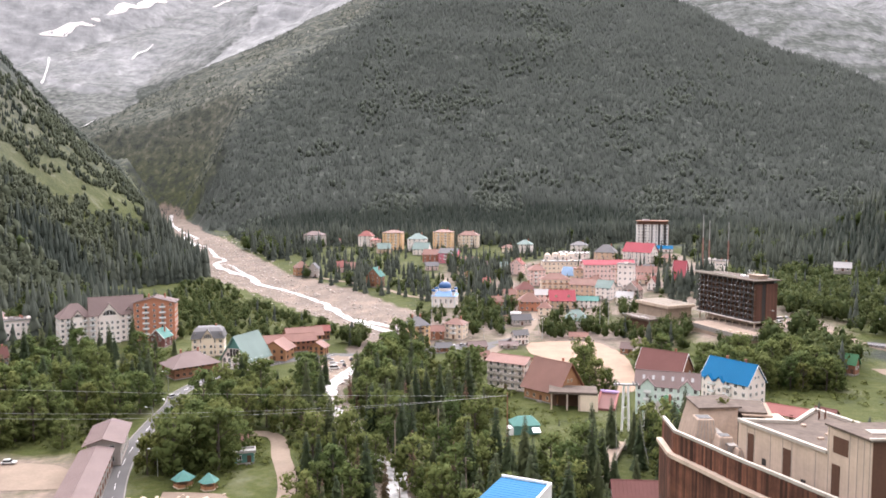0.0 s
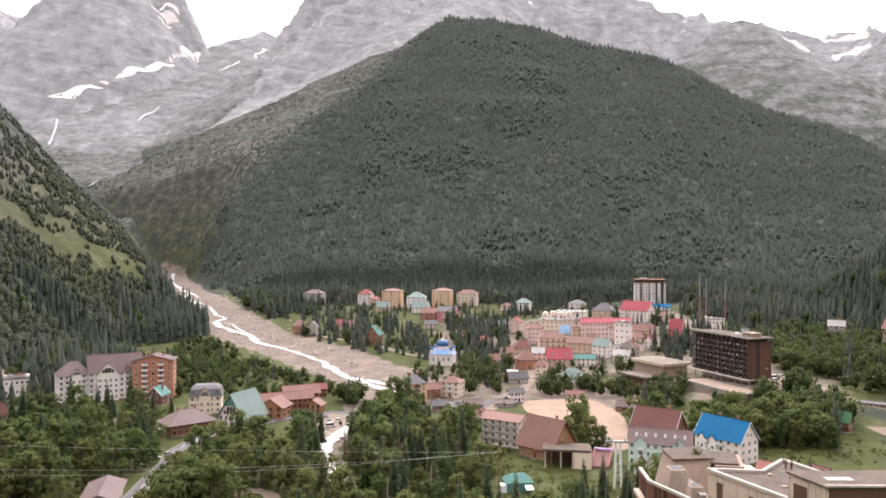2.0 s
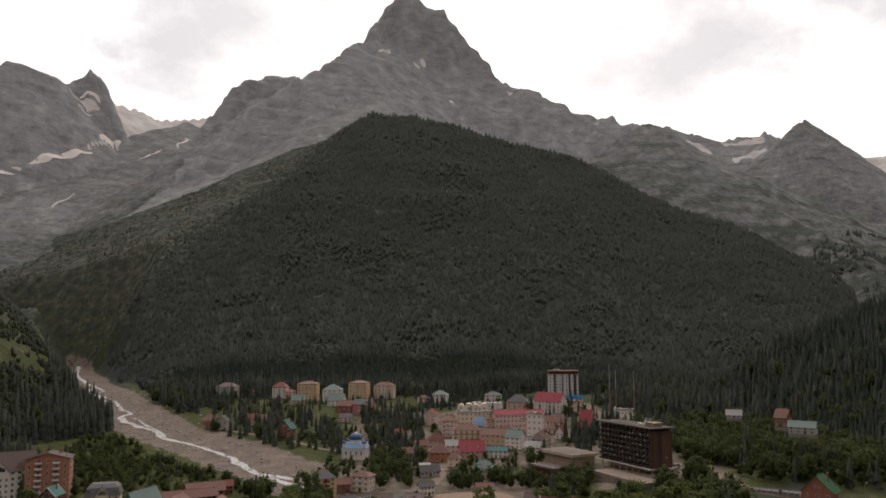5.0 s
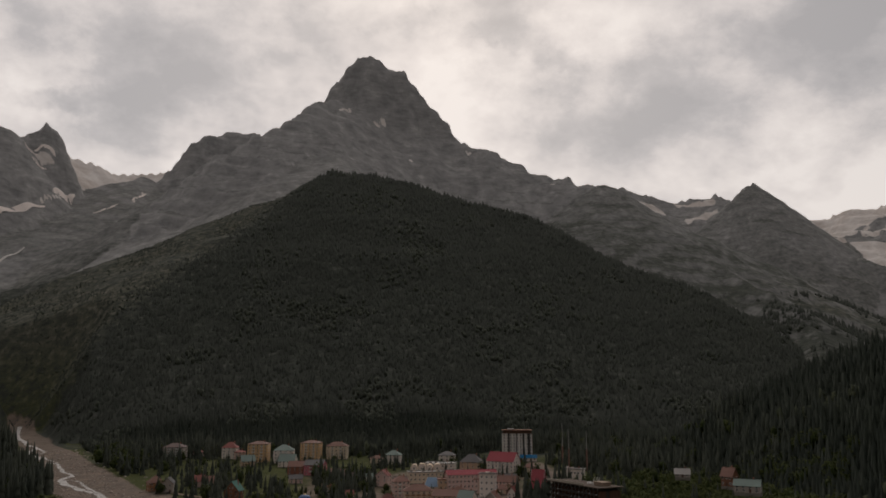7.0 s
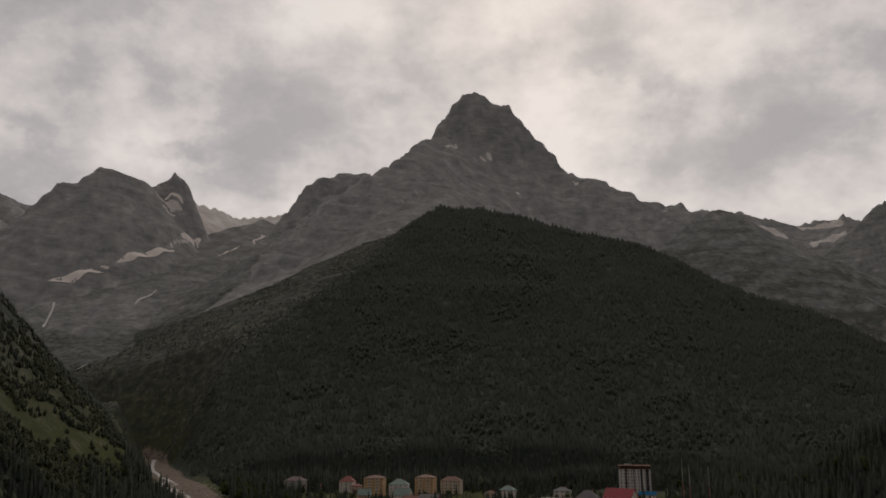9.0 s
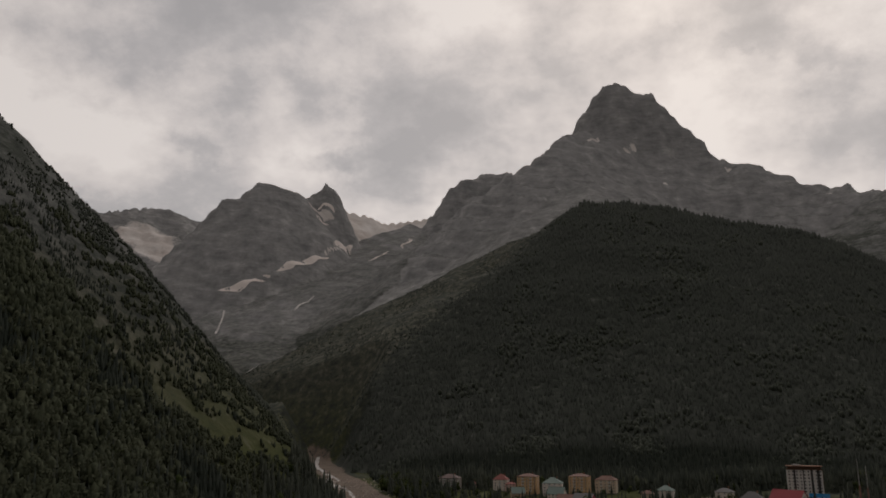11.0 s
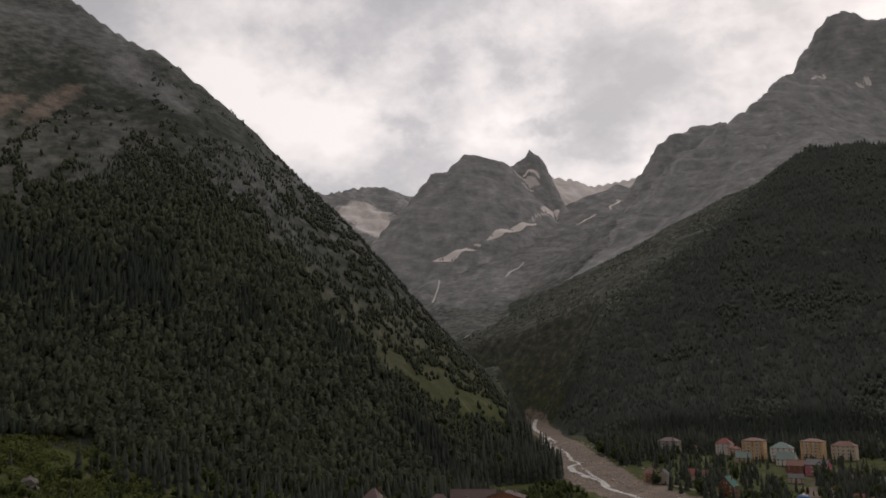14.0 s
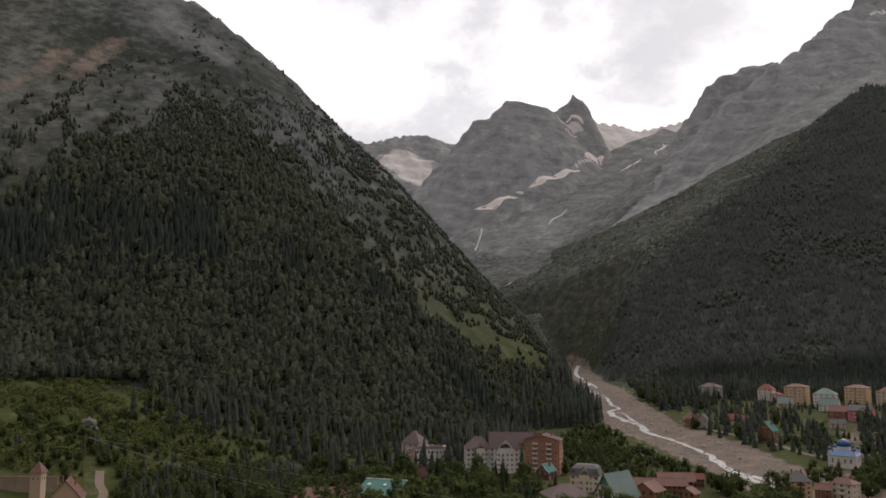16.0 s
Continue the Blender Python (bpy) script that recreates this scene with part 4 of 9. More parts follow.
def roof_parts(parent, kind, w, d, h, rise, over, mat, wall_mat, ribs=True, trim=None):
    """The roof over a block w by d whose walls end at h; returns nothing."""
    bm = bmesh.new()
    W, D = w / 2 + over, d / 2 + over
    drop = rise * over / (d / 2) if kind == "gx" else rise * over / (w / 2) if kind == "gy" else rise * over / (min(w, d) / 2)
    e, t = h - drop, h + rise
    if kind == "gx":
        slope(bm, (-W, -D, e), (W, -D, e), (W, 0, t), (-W, 0, t)); slope(bm, (W, D, e), (-W, D, e), (-W, 0, t), (W, 0, t))
        cap = [((-W, 0, t), (W, 0, t))]
    elif kind == "gy":
        slope(bm, (W, -D, e), (W, D, e), (0, D, t), (0, -D, t)); slope(bm, (-W, D, e), (-W, -D, e), (0, -D, t), (0, D, t))
        cap = [((0, -D, t), (0, D, t))]
    elif kind == "hip":
        k = max(0.0, W - D) if w >= d else 0.0
        j = max(0.0, D - W) if d > w else 0.0
        A, B = (-k, -j, t), (k, j, t)
        if w >= d:
            slope(bm, (-W, -D, e), (W, -D, e), (k, 0, t), (-k, 0, t)); slope(bm, (W, D, e), (-W, D, e), (-k, 0, t), (k, 0, t))
            slope(bm, (W, -D, e), (W, D, e), (k, 0, t), (k, 0, t)); slope(bm, (-W, D, e), (-W, -D, e), (-k, 0, t), (-k, 0, t))
        else:
            slope(bm, (W, -D, e), (W, D, e), (0, j, t), (0, -j, t)); slope(bm, (-W, D, e), (-W, -D, e), (0, -j, t), (0, j, t))
            slope(bm, (-W, -D, e), (W, -D, e), (0, -j, t), (0, -j, t)); slope(bm, (W, D, e), (-W, D, e), (0, j, t), (0, j, t))
        cap = [(A, B)] if k + j > 0.2 else []
    elif kind == "mansard":
        i, m1 = 1.3, h + rise * 0.7
        ring0 = [(-W, -D, h - 0.15), (W, -D, h - 0.15), (W, D, h - 0.15), (-W, D, h - 0.15)]
        ring1 = [(-W + i, -D + i, m1), (W - i, -D + i, m1), (W - i, D - i, m1), (-W + i, D - i, m1)]
        solid(bm, ring0, ring1)
        top = [(-W + i * 2.4, -D + i * 3, t), (W - i * 2.4, -D + i * 3, t), (W - i * 2.4, D - i * 3, t), (-W + i * 2.4, D - i * 3, t)]
        solid(bm, [(a, b, c + 0.004) for a, b, c in ring1], top)
        cap = []
    else:  # flat with a parapet
        box(bm, -W, W, -D, D, h + 0.002, h + 0.25)
        box(bm, -W, W, -D, -D + 0.3, h + 0.25, h + 0.8); box(bm, -W, W, D - 0.3, D, h + 0.25, h + 0.8)
        box(bm, -W, -W + 0.3, -D + 0.3, D - 0.3, h + 0.25, h + 0.8); box(bm, W - 0.3, W, -D + 0.3, D - 0.3, h + 0.25, h + 0.8)
        cap = []
    for a, b in cap:
        bar(bm, Vector(a) + Vector((0, 0, 0.03)), Vector(b) + Vector((0, 0, 0.03)), 0.14, 4)
    roof = part("roof", bm, mat, parent)
    if ribs and kind in ("gx", "gy"):
        # standing seams
        bm = bmesh.new()
        run, n = (W, int(2 * W / 1.0)) if kind == "gx" else (D, int(2 * D / 1.0))
        for i in range(1, n):
            c = -run + 2 * run * i / n
            for s in (-1, 1):
                a = Vector((c, s * D, e + 0.03)) if kind == "gx" else Vector((s * W, c, e + 0.03))
                b = Vector((c, 0, t + 0.03)) if kind == "gx" else Vector((0, c, t + 0.03))
                bar(bm, a, b, 0.035, 3)
        part("seams", bm, mat, roof)
    if trim and kind in ("gx", "gy"):
        for s in (-1, 1):
            bm = bmesh.new()
            R = D if kind == "gx" else W
            prof = [(-R, e - 0.3), (0, t - 0.3), (R, e - 0.3), (R, e + 0.08), (0, t + 0.08), (-R, e + 0.08)]
            y0, y1 = (s * (W + 0.003), s * (W + 0.14)) if kind == "gx" else (s * (D + 0.003), s * (D + 0.14))
            put = (lambda p, y: (y, p[0], p[1])) if kind == "gx" else (lambda p, y: (p[0], y, p[1]))
            solid(bm, [put(p, y0) for p in prof], [put(p, y1) for p in prof])
            bmesh.ops.recalc_face_normals(bm, faces=bm.faces)
            part("bargeboard", bm, trim, roof)
    return roof


def house(name, label, x, y, yaw, w, d, floors, wall, roof_mat, kind="gx", rise=3.0, storey=3.0, over=0.6, cols=4, side_cols=2, win=(1.35, 1.6), frame=None, balconies=(), rail=None,
          dormers=0, chimneys=1, attic=False, group="", z=None, plinth=0.6, door=True, trim=None, band=None, skip=(), category="house", sides=("front", "left", "right"), ribs=True, bars=1):
    """A building: walls, roof, windows with panes, balconies, door, chimneys."""
    frame = frame or M["white_trim"]
    FOOT.append((x, y, math.hypot(w, d) / 2 + 1.0))
    ob = thing(name, x, y, yaw, label, category, group, z)
    h = plinth + floors * storey
    bm = bmesh.new()
    if kind == "gx":
        solid(bm, [(-w / 2, -d / 2, -1.5), (-w / 2, d / 2, -1.5), (-w / 2, d / 2, h), (-w / 2, 0, h + rise - 0.25), (-w / 2, -d / 2, h)][::-1],
              [(w / 2, -d / 2, -1.5), (w / 2, d / 2, -1.5), (w / 2, d / 2, h), (w / 2, 0, h + rise - 0.25), (w / 2, -d / 2, h)][::-1])
    elif kind == "gy":
        solid(bm, [(-w / 2, -d / 2, -1.5), (w / 2, -d / 2, -1.5), (w / 2, -d / 2, h), (0, -d / 2, h + rise - 0.25), (-w / 2, -d / 2, h)][::-1],
              [(-w / 2, d / 2, -1.5), (w / 2, d / 2, -1.5), (w / 2, d / 2, h), (0, d / 2, h + rise - 0.25), (-w / 2, d / 2, h)][::-1])
    else:
        box(bm, -w / 2, w / 2, -d / 2, d / 2, -1.5, h)
    bmesh.ops.recalc_face_normals(bm, faces=bm.faces)
    part("wall", bm, wall, ob)
    bm = bmesh.new()
    box(bm, -w / 2 - 0.08, w / 2 + 0.08, -d / 2 - 0.08, d / 2 + 0.08, -1.5, plinth - 0.1)
    part("plinth", bm, M["concrete"], ob)
    roof = roof_parts(ob, kind, w, d, h, rise, over, roof_mat, wall, ribs, trim)
    if band:
        for f in range(1, floors):
            bm = bmesh.new()
            zb = plinth + f * storey
            box(bm, -w / 2 - 0.06, w / 2 + 0.06, -d / 2 - 0.06, d / 2 + 0.06, zb - 0.25, zb - 0.05)
            part("string_course", bm, band, ob)
    mid = cols // 2
    for side in sides:
        n, run = (cols, w) if side in ("front", "back") else (side_cols, d)
        for f in range(floors):
            for c in range(n):
                u = -run / 2 + run * (c + 0.5) / n
                zc = plinth + f * storey + storey * 0.52
                if door and side == "front" and f == 0 and c == mid:
                    bm = bmesh.new()
                    box(bm, u - 0.65, u + 0.65, -d / 2 - 0.07, -d / 2 + 0.02, plinth - 0.1, plinth + 2.05)
                    dr = part("door", bm, M["dark_wood"], ob)
                    bm = bmesh.new()
                    box(bm, u - 1.1, u + 1.1, -d / 2 - 1.3, -d / 2, -0.5, plinth - 0.11)
                    part("doorstep", bm, M["concrete"], ob)
                    continue
                if (side, f, c) in skip:
                    continue
                window(ob, side_pose(side, w, d, u, zc), win[0], win[1], frame, bars)
                if side == "front" and f > 0 and c in balconies:
                    balcony(ob, side_pose(side, w, d, u, plinth + f * storey + 0.1), min(run / n * 0.9, 3.4), M["concrete"], rail or M["white_trim"])
    if attic:
        for side in (("front", "back") if kind == "gy" else ("left", "right")):
            n = 2 if rise > 4 else 1
            for c in range(n):
                window(ob, side_pose(side, w, d, (c - (n - 1) / 2) * 2.2, h + rise * 0.28), 1.0, 1.3, frame, bars)
    for i in range(dormers):
        u = -w / 2 + w * (i + 0.5) / dormers
        k = 0.35 if kind != "mansard" else 0.25
        zc, yc = h + rise * k, (-d / 2 + d / 2 * k) if kind != "mansard" else -d / 2 - over + 0.7
        bm = bmesh.new()
        solid(bm, [(u - 0.8, yc - 0.6, zc - 0.5), (u + 0.8, yc - 0.6, zc - 0.5), (u + 0.8, yc - 0.6, zc + 0.9), (u, yc - 0.6, zc + 1.6), (u - 0.8, yc - 0.6, zc + 0.9)][::-1],
              [(u - 0.8, yc + 2, zc - 0.5), (u + 0.8, yc + 2, zc - 0.5), (u + 0.8, yc + 2, zc + 0.9), (u, yc + 2, zc + 1.6), (u - 0.8, yc + 2, zc + 0.9)][::-1])
        bmesh.ops.recalc_face_normals(bm, faces=bm.faces)
        body = part("dormer", bm, wall, ob)
        bm = bmesh.new()
        slope(bm, (u + 1.05, yc - 0.9, zc + 0.72), (u + 1.05, yc + 2, zc + 0.72), (u, yc + 2, zc + 1.75), (u, yc - 0.9, zc + 1.75), 0.1)
        slope(bm, (u - 1.05, yc + 2, zc + 0.72), (u - 1.05, yc - 0.9, zc + 0.72), (u, yc - 0.9, zc + 1.75), (u, yc + 2, zc + 1.75), 0.1)
        part("dormer_roof", bm, roof_mat, body)
        window(body, pose(u, yc - 0.62, zc + 0.2), 0.9, 1.0, frame, bars)
    if kind == "flat" and w > 9:
        seat = random.Random(int(x * 7 + y))
        for i in range(int(w / 5)):
            cx, cy, q, tall = seat.uniform(-0.42, 0.42) * w, seat.uniform(-0.35, 0.35) * d, seat.uniform(0.4, 1.3), seat.uniform(0.5, 1.6)
            bm = bmesh.new()
            box(bm, cx - q, cx + q, cy - q * 0.7, cy + q * 0.7, h + 0.1, h + 0.4 + tall)
            box(bm, cx - q - 0.1, cx + q + 0.1, cy - q * 0.7 - 0.1, cy + q * 0.7 + 0.1, h + 0.4 + tall, h + 0.5 + tall)
            part("roof_vent", bm, seat.choice((M["zinc_roof"], wall, M["concrete"])), roof)
    for i in range(chimneys):
        bm = bmesh.new()
        cx, cy = w * (0.22 - 0.4 * i), d * 0.12
        zt = h + rise + 0.9 if kind not in ("flat",) else h + 1.9
        box(bm, cx - 0.35, cx + 0.35, cy - 0.35, cy + 0.35, h - 0.3, zt)
        box(bm, cx - 0.45, cx + 0.45, cy - 0.45, cy + 0.45, zt, zt + 0.14)
        part("chimney", bm, M["brick_red"], roof)
    return ob


def front_gable(ob, u, w, depth, d, h, rise, wall, roof_mat, glazing=True, foot=-1.0, frame=None):
    """A gabled bay on the front of a building, with its own roof and gable window."""
    y0, y1 = -d / 2 - depth, 0.0
    bm = bmesh.new()
    prof = [(u - w / 2, foot), (u + w / 2, foot), (u + w / 2, h), (u, h + rise - 0.2), (u - w / 2, h)]
    solid(bm, [(a, y0, b) for a, b in prof][::-1], [(a, y1, b) for a, b in prof][::-1])
    bmesh.ops.recalc_face_normals(bm, faces=bm.faces)
    bay = part("gable_bay", bm, wall, ob)
    bm = bmesh.new()
    k = rise / (w / 2)
    slope(bm, (u + w / 2 + 0.5, y0 - 0.6, h - 0.5 * k), (u + w / 2 + 0.5, y1, h - 0.5 * k), (u, y1, h + rise), (u, y0 - 0.6, h + rise), 0.2)
    slope(bm, (u - w / 2 - 0.5, y1, h - 0.5 * k), (u - w / 2 - 0.5, y0 - 0.6, h - 0.5 * k), (u, y0 - 0.6, h + rise), (u, y1, h + rise), 0.2)
    part("bay_roof", bm, roof_mat, bay)
    if glazing:
        bm = bmesh.new()
        g = w * 0.3
        arc = [(u + g * math.cos(i * math.pi / 8), h + 0.2 + rise * 0.42 * math.sin(i * math.pi / 8)) for i in range(9)]
        solid(bm, [(a, y0 - 0.06, b) for a, b in arc][::-1], [(a, y0 + 0.02, b) for a, b in arc][::-1])
        bmesh.ops.recalc_face_normals(bm, faces=bm.faces)
        part("gable_window", bm, GLASS, bay)
        bm = bmesh.new()
        for a in (-g / 2, 0, g / 2):
            bar(bm, (u + a, y0 - 0.1, h + 0.2), (u + a, y0 - 0.1, h + 0.2 + rise * 0.40 * math.sqrt(max(0.0, 1 - (a / g) ** 2))), 0.08, 4)
        part("glazing_bar", bm, frame or M["white_trim"], bay)
    n = max(1, int(w / 2.6))
    for f in range(int((h - 1) / 3.0)):
        for c in range(n):
            window(bay, pose(u - w / 2 + w * (c + 0.5) / n, y0, 0.6 + 3.05 * f + 1.6), 1.2, 1.55, frame or M["white_trim"])
    return bay


M = {}
FOOT = []


def palette():
    for name, colour, kw in (
        ("white_trim", (0.74, 0.73, 0.71), dict(rough=0.6, grain=0.15, stain=0.1)),
        ("white_plaster", (0.8, 0.71, 0.65), dict(streak=0.14, grain=0.25, stain=0.12)),
        ("cream_plaster", (0.72, 0.59, 0.455), dict(streak=0.14, grain=0.25, stain=0.12)),
        ("yellow_plaster", (0.7, 0.46, 0.25), dict(streak=0.12, grain=0.25, stain=0.12)),
        ("pink_plaster", (0.68, 0.49, 0.44), dict(streak=0.15, grain=0.3, stain=0.14)),
        ("rose_plaster", (0.62, 0.2, 0.25), dict(streak=0.12, grain=0.25, stain=0.12)),
        ("mint_plaster", (0.56, 0.66, 0.59), dict(streak=0.15, grain=0.25, stain=0.12)),
        ("grey_plaster", (0.44, 0.38, 0.34), dict(streak=0.2, grain=0.3, stain=0.2)),
        ("tan_plaster", (0.55, 0.395, 0.28), dict(streak=0.15, grain=0.3, stain=0.15)),
        ("orange_brick", (0.46, 0.2, 0.12), dict(grain=0.5, grain_size=5.0, stain=0.15, bump=0.5)),
        ("brick_red", (0.30, 0.12, 0.08), dict(grain=0.6, grain_size=5.0, bump=0.5)),
        ("concrete", (0.25, 0.225, 0.20), dict(streak=0.25, grain=0.4, stain=0.25)),
        ("pale_concrete", (0.52, 0.41, 0.315), dict(streak=0.25, grain=0.3, stain=0.3, stain_size=0.3)),
        ("dark_wood", (0.105, 0.055, 0.035), dict(grain=0.7, grain_size=4.0, streak=0.2, rough=0.75)),
        ("brown_wood", (0.235, 0.11, 0.065), dict(grain=0.6, grain_size=4.0, streak=0.2, rough=0.75)),
        ("warm_wood", (0.33, 0.17, 0.085), dict(grain=0.5, grain_size=4.0, streak=0.15, rough=0.75)),
        ("mauve_roof", (0.185, 0.135, 0.124), dict(rough=0.62, grain=0.3, stain=0.22, spec=0.15)),
        ("maroon_roof", (0.165, 0.075, 0.065), dict(rough=0.62, grain=0.3, stain=0.2, spec=0.15)),
        ("red_roof", (0.29, 0.115, 0.1), dict(rough=0.62, grain=0.3, stain=0.2, spec=0.15)),
        ("rust_roof", (0.255, 0.14, 0.112), dict(rough=0.7, grain=0.5, stain=0.3)),
        ("crimson_roof", (0.36, 0.085, 0.1), dict(rough=0.62, grain=0.25, stain=0.15, spec=0.15)),
        ("blue_roof", (0.009, 0.125, 0.27), dict(rough=0.62, grain=0.2, stain=0.12, spec=0.15)),
        ("teal_roof", (0.1, 0.22, 0.19), dict(rough=0.62, grain=0.3, stain=0.2, spec=0.15)),
        ("sage_roof", (0.215, 0.27, 0.245), dict(rough=0.62, grain=0.3, stain=0.2, spec=0.15)),
        ("green_roof", (0.07, 0.17, 0.085), dict(rough=0.62, grain=0.3, stain=0.25, spec=0.15)),
        ("grey_roof", (0.16, 0.152, 0.152), dict(rough=0.62, grain=0.3, stain=0.22, spec=0.15)),
        ("brown_roof", (0.2, 0.105, 0.08), dict(rough=0.65, grain=0.35, stain=0.25)),
        ("zinc_roof", (0.36, 0.34, 0.325), dict(rough=0.45, metal=0.25, grain=0.3, stain=0.25, streak=0.1)),
        ("bitumen", (0.115, 0.088, 0.07), dict(grain=0.8, grain_size=1.2, stain=0.5, stain_size=0.3, rough=0.95)),
        ("black_facade", (0.045, 0.040, 0.038), dict(rough=0.6, grain=0.5, stain=0.3)),
        ("rust_panel", (0.115, 0.055, 0.038), dict(rough=0.7, grain=0.4, streak=0.35, stain=0.3, per_object=0.18)),
        ("asphalt", (0.115, 0.108, 0.105), dict(grain=0.3, grain_size=4.0, stain=0.25, rough=0.9)),
        ("dirt", (0.220, 0.168, 0.125), dict(grain=0.5, grain_size=1.0, stain=0.3, rough=0.95)),
        ("sand", (0.3, 0.212, 0.15), dict(grain=0.35, grain_size=0.6, stain=0.35, stain_size=0.09, rough=0.95)),
        ("paint_line", (0.75, 0.73, 0.70), dict(grain=0.4, grain_size=3.0)),
        ("white_metal", (0.78, 0.76, 0.74), dict(rough=0.4, grain=0.15, stain=0.1)),
        ("grey_metal", (0.35, 0.34, 0.33), dict(rough=0.5, metal=0.5, grain=0.3)),
        ("dark_metal", (0.06, 0.055, 0.05), dict(rough=0.5, metal=0.3, grain=0.3)),
        ("pale_blue_roof", (0.22, 0.31, 0.43), dict(rough=0.62, grain=0.3, stain=0.3, streak=0.2, spec=0.15)),
        ("tower_plaster", (0.66, 0.62, 0.58), dict(streak=0.2, grain=0.3, stain=0.2)),
        ("old_white", (0.42, 0.375, 0.32), dict(rough=0.8, grain=0.35, stain=0.3, stain_size=0.5)),
        ("stone", (0.30, 0.255, 0.22), dict(grain=0.5, grain_size=1.5, per_object=0.2, per_island=0.2)),
        ("rubber", (0.02, 0.02, 0.02), dict(rough=0.8)),
    ):
        M[name] = surface(name, colour, **kw)
    m, nt, b = shader("window_glass")
    n = node(nt, "ShaderNodeObjectInfo")
    mx = nt.nodes.new("ShaderNodeMix"); mx.data_type = "RGBA"
    mx.inputs["A"].default_value, mx.inputs["B"].default_value = (0.012, 0.013, 0.015, 1), (0.075, 0.070, 0.065, 1)
    nt.links.new(n.outputs["Random"], mx.inputs["Factor"])
    nt.links.new(mx.outputs["Result"], b.inputs["Base Color"])
    b.inputs["Roughness"].default_value = 0.08
    b.inputs["Specular IOR Level"].default_value = 0.5
    return m


GLASS = palette()


# ---- village: houses ----
def build_houses():
    # hotels and houses on the near bank
    house("brick_hotel", "tall orange brick hotel with rows of white balconies", -165.8, 436.5, 11, 22.0, 12.1, 7, M["orange_brick"], M["mauve_roof"], kind="gy", rise=3.0, storey=3.03, cols=5, side_cols=3, balconies=(1, 3), over=0.9, chimneys=2, category="hotel", attic=False)
    house("green_gable_chalet", "small maroon chalet with a green metal roof", -156.1, 416.3, -7, 8.5, 9.4, 2, M["maroon_roof"], M["teal_roof"], kind="gy", rise=4.2, storey=2.58, cols=2, attic=True, trim=M["white_trim"])
    ob = house("cream_guest_house", "cream guest house with grey mansard roof and dormers", -123.4, 396.1, 11, 15.8, 12.7, 3, M["cream_plaster"], M["grey_roof"], kind="mansard", rise=5.2, storey=2.89, cols=5, side_cols=3, dormers=0, balconies=(), band=M["white_trim"])
    front_gable(ob, 0.0, 6.4, 0.8, 12.7, 9.4, 5.0, M["cream_plaster"], M["grey_roof"])
    for u in (-6.2, 6.2):
        front_gable(ob, u, 2.0, -0.3, 12.7, 11.2, 1.4, M["cream_plaster"], M["grey_roof"], False, 9.3)
    house("brown_restaurant", "low brown timber restaurant with a mauve roof", -118.7, 352.2, 41, 20.5, 14.3, 2, M["brown_wood"], M["mauve_roof"], kind="hip", rise=4.5, storey=2.80, cols=7, side_cols=4, over=1.4, win=(1.7, 1.5), frame=M["warm_wood"], chimneys=2, category="restaurant")
    house("red_market_hall", "long timber market hall with a faded red roof", -85.5, 401.4, 24, 31.3, 6.9, 2, M["brown_wood"], M["rust_roof"], kind="gx", rise=2.8, storey=2.98, cols=12, over=1.0, chimneys=0, frame=M["dark_wood"], category="market")
    house("market_block", "orange timber market block with a red roof", -77.2, 410.1, 25, 18.5, 9.3, 2, M["warm_wood"], M["rust_roof"], kind="gx", rise=3.5, storey=3.79, cols=6, over=0.9, chimneys=0, frame=M["dark_wood"], category="market")
    house("market_gable", "orange gabled market house with a rust roof", -84.7, 383.8, -12, 11.9, 10.7, 2, M["warm_wood"], M["rust_roof"], kind="gy", rise=3.9, storey=2.92, cols=3, over=1.1, chimneys=0, frame=M["dark_wood"], trim=M["brown_wood"], category="market")
    house("market_corner", "small timber market house with red roof", -67.0, 397.0, -10, 8.5, 6.8, 2, M["warm_wood"], M["rust_roof"], kind="gy", rise=2.5, storey=2.10, cols=3, over=0.9, chimneys=0, frame=M["dark_wood"], category="market")
    house("end_market_hall", "red-roofed timber hall at the market end", -71.5, 435.7, 19, 8.1, 4.9, 2, M["brown_wood"], M["red_roof"], kind="gx", rise=2.4, storey=2.54, cols=4, chimneys=0, frame=M["dark_wood"], category="market")
    house("ochre_guest_house", "ochre guest house with grey hip roof and balconies", -17.0, 423.5, 26, 11.9, 9.5, 5, M["yellow_plaster"], M["grey_roof"], kind="hip", rise=4.0, storey=2.44, cols=3, side_cols=3, balconies=(1,), band=M["cream_plaster"], chimneys=2, rail=M["dark_wood"])
    house("low_red_shed", "low shed with a rust roof beside the guest house", -21.0, 376.3, 15, 12.9, 5.2, 1, M["brown_wood"], M["rust_roof"], kind="gx", rise=2.1, storey=2.57, cols=5, chimneys=0, category="shed")
    house("cream_villa", "cream villa with a brown hip roof and balconies", 4.9, 439.1, -23, 11.2, 8.9, 3, M["cream_plaster"], M["brown_roof"], kind="hip", rise=2.6, storey=2.86, cols=3, side_cols=2, balconies=(1,))
    house("brown_link_house", "low brown timber house between two guest houses", -5.9, 437.2, 1, 7.7, 6.1, 2, M["brown_wood"], M["rust_roof"], kind="gx", rise=2.5, storey=2.56, cols=2, chimneys=0)
    ob = house("white_hotel", "large white hotel with a mauve roof, glazed gable and balconies", -187.5, 434.0, 27, 28.0, 13.0, 5, M["white_plaster"], M["mauve_roof"], kind="gx", rise=9.0, storey=3.07, cols=9, side_cols=3, dormers=0, balconies=(0, 6, 7, 8), chimneys=0, category="hotel")
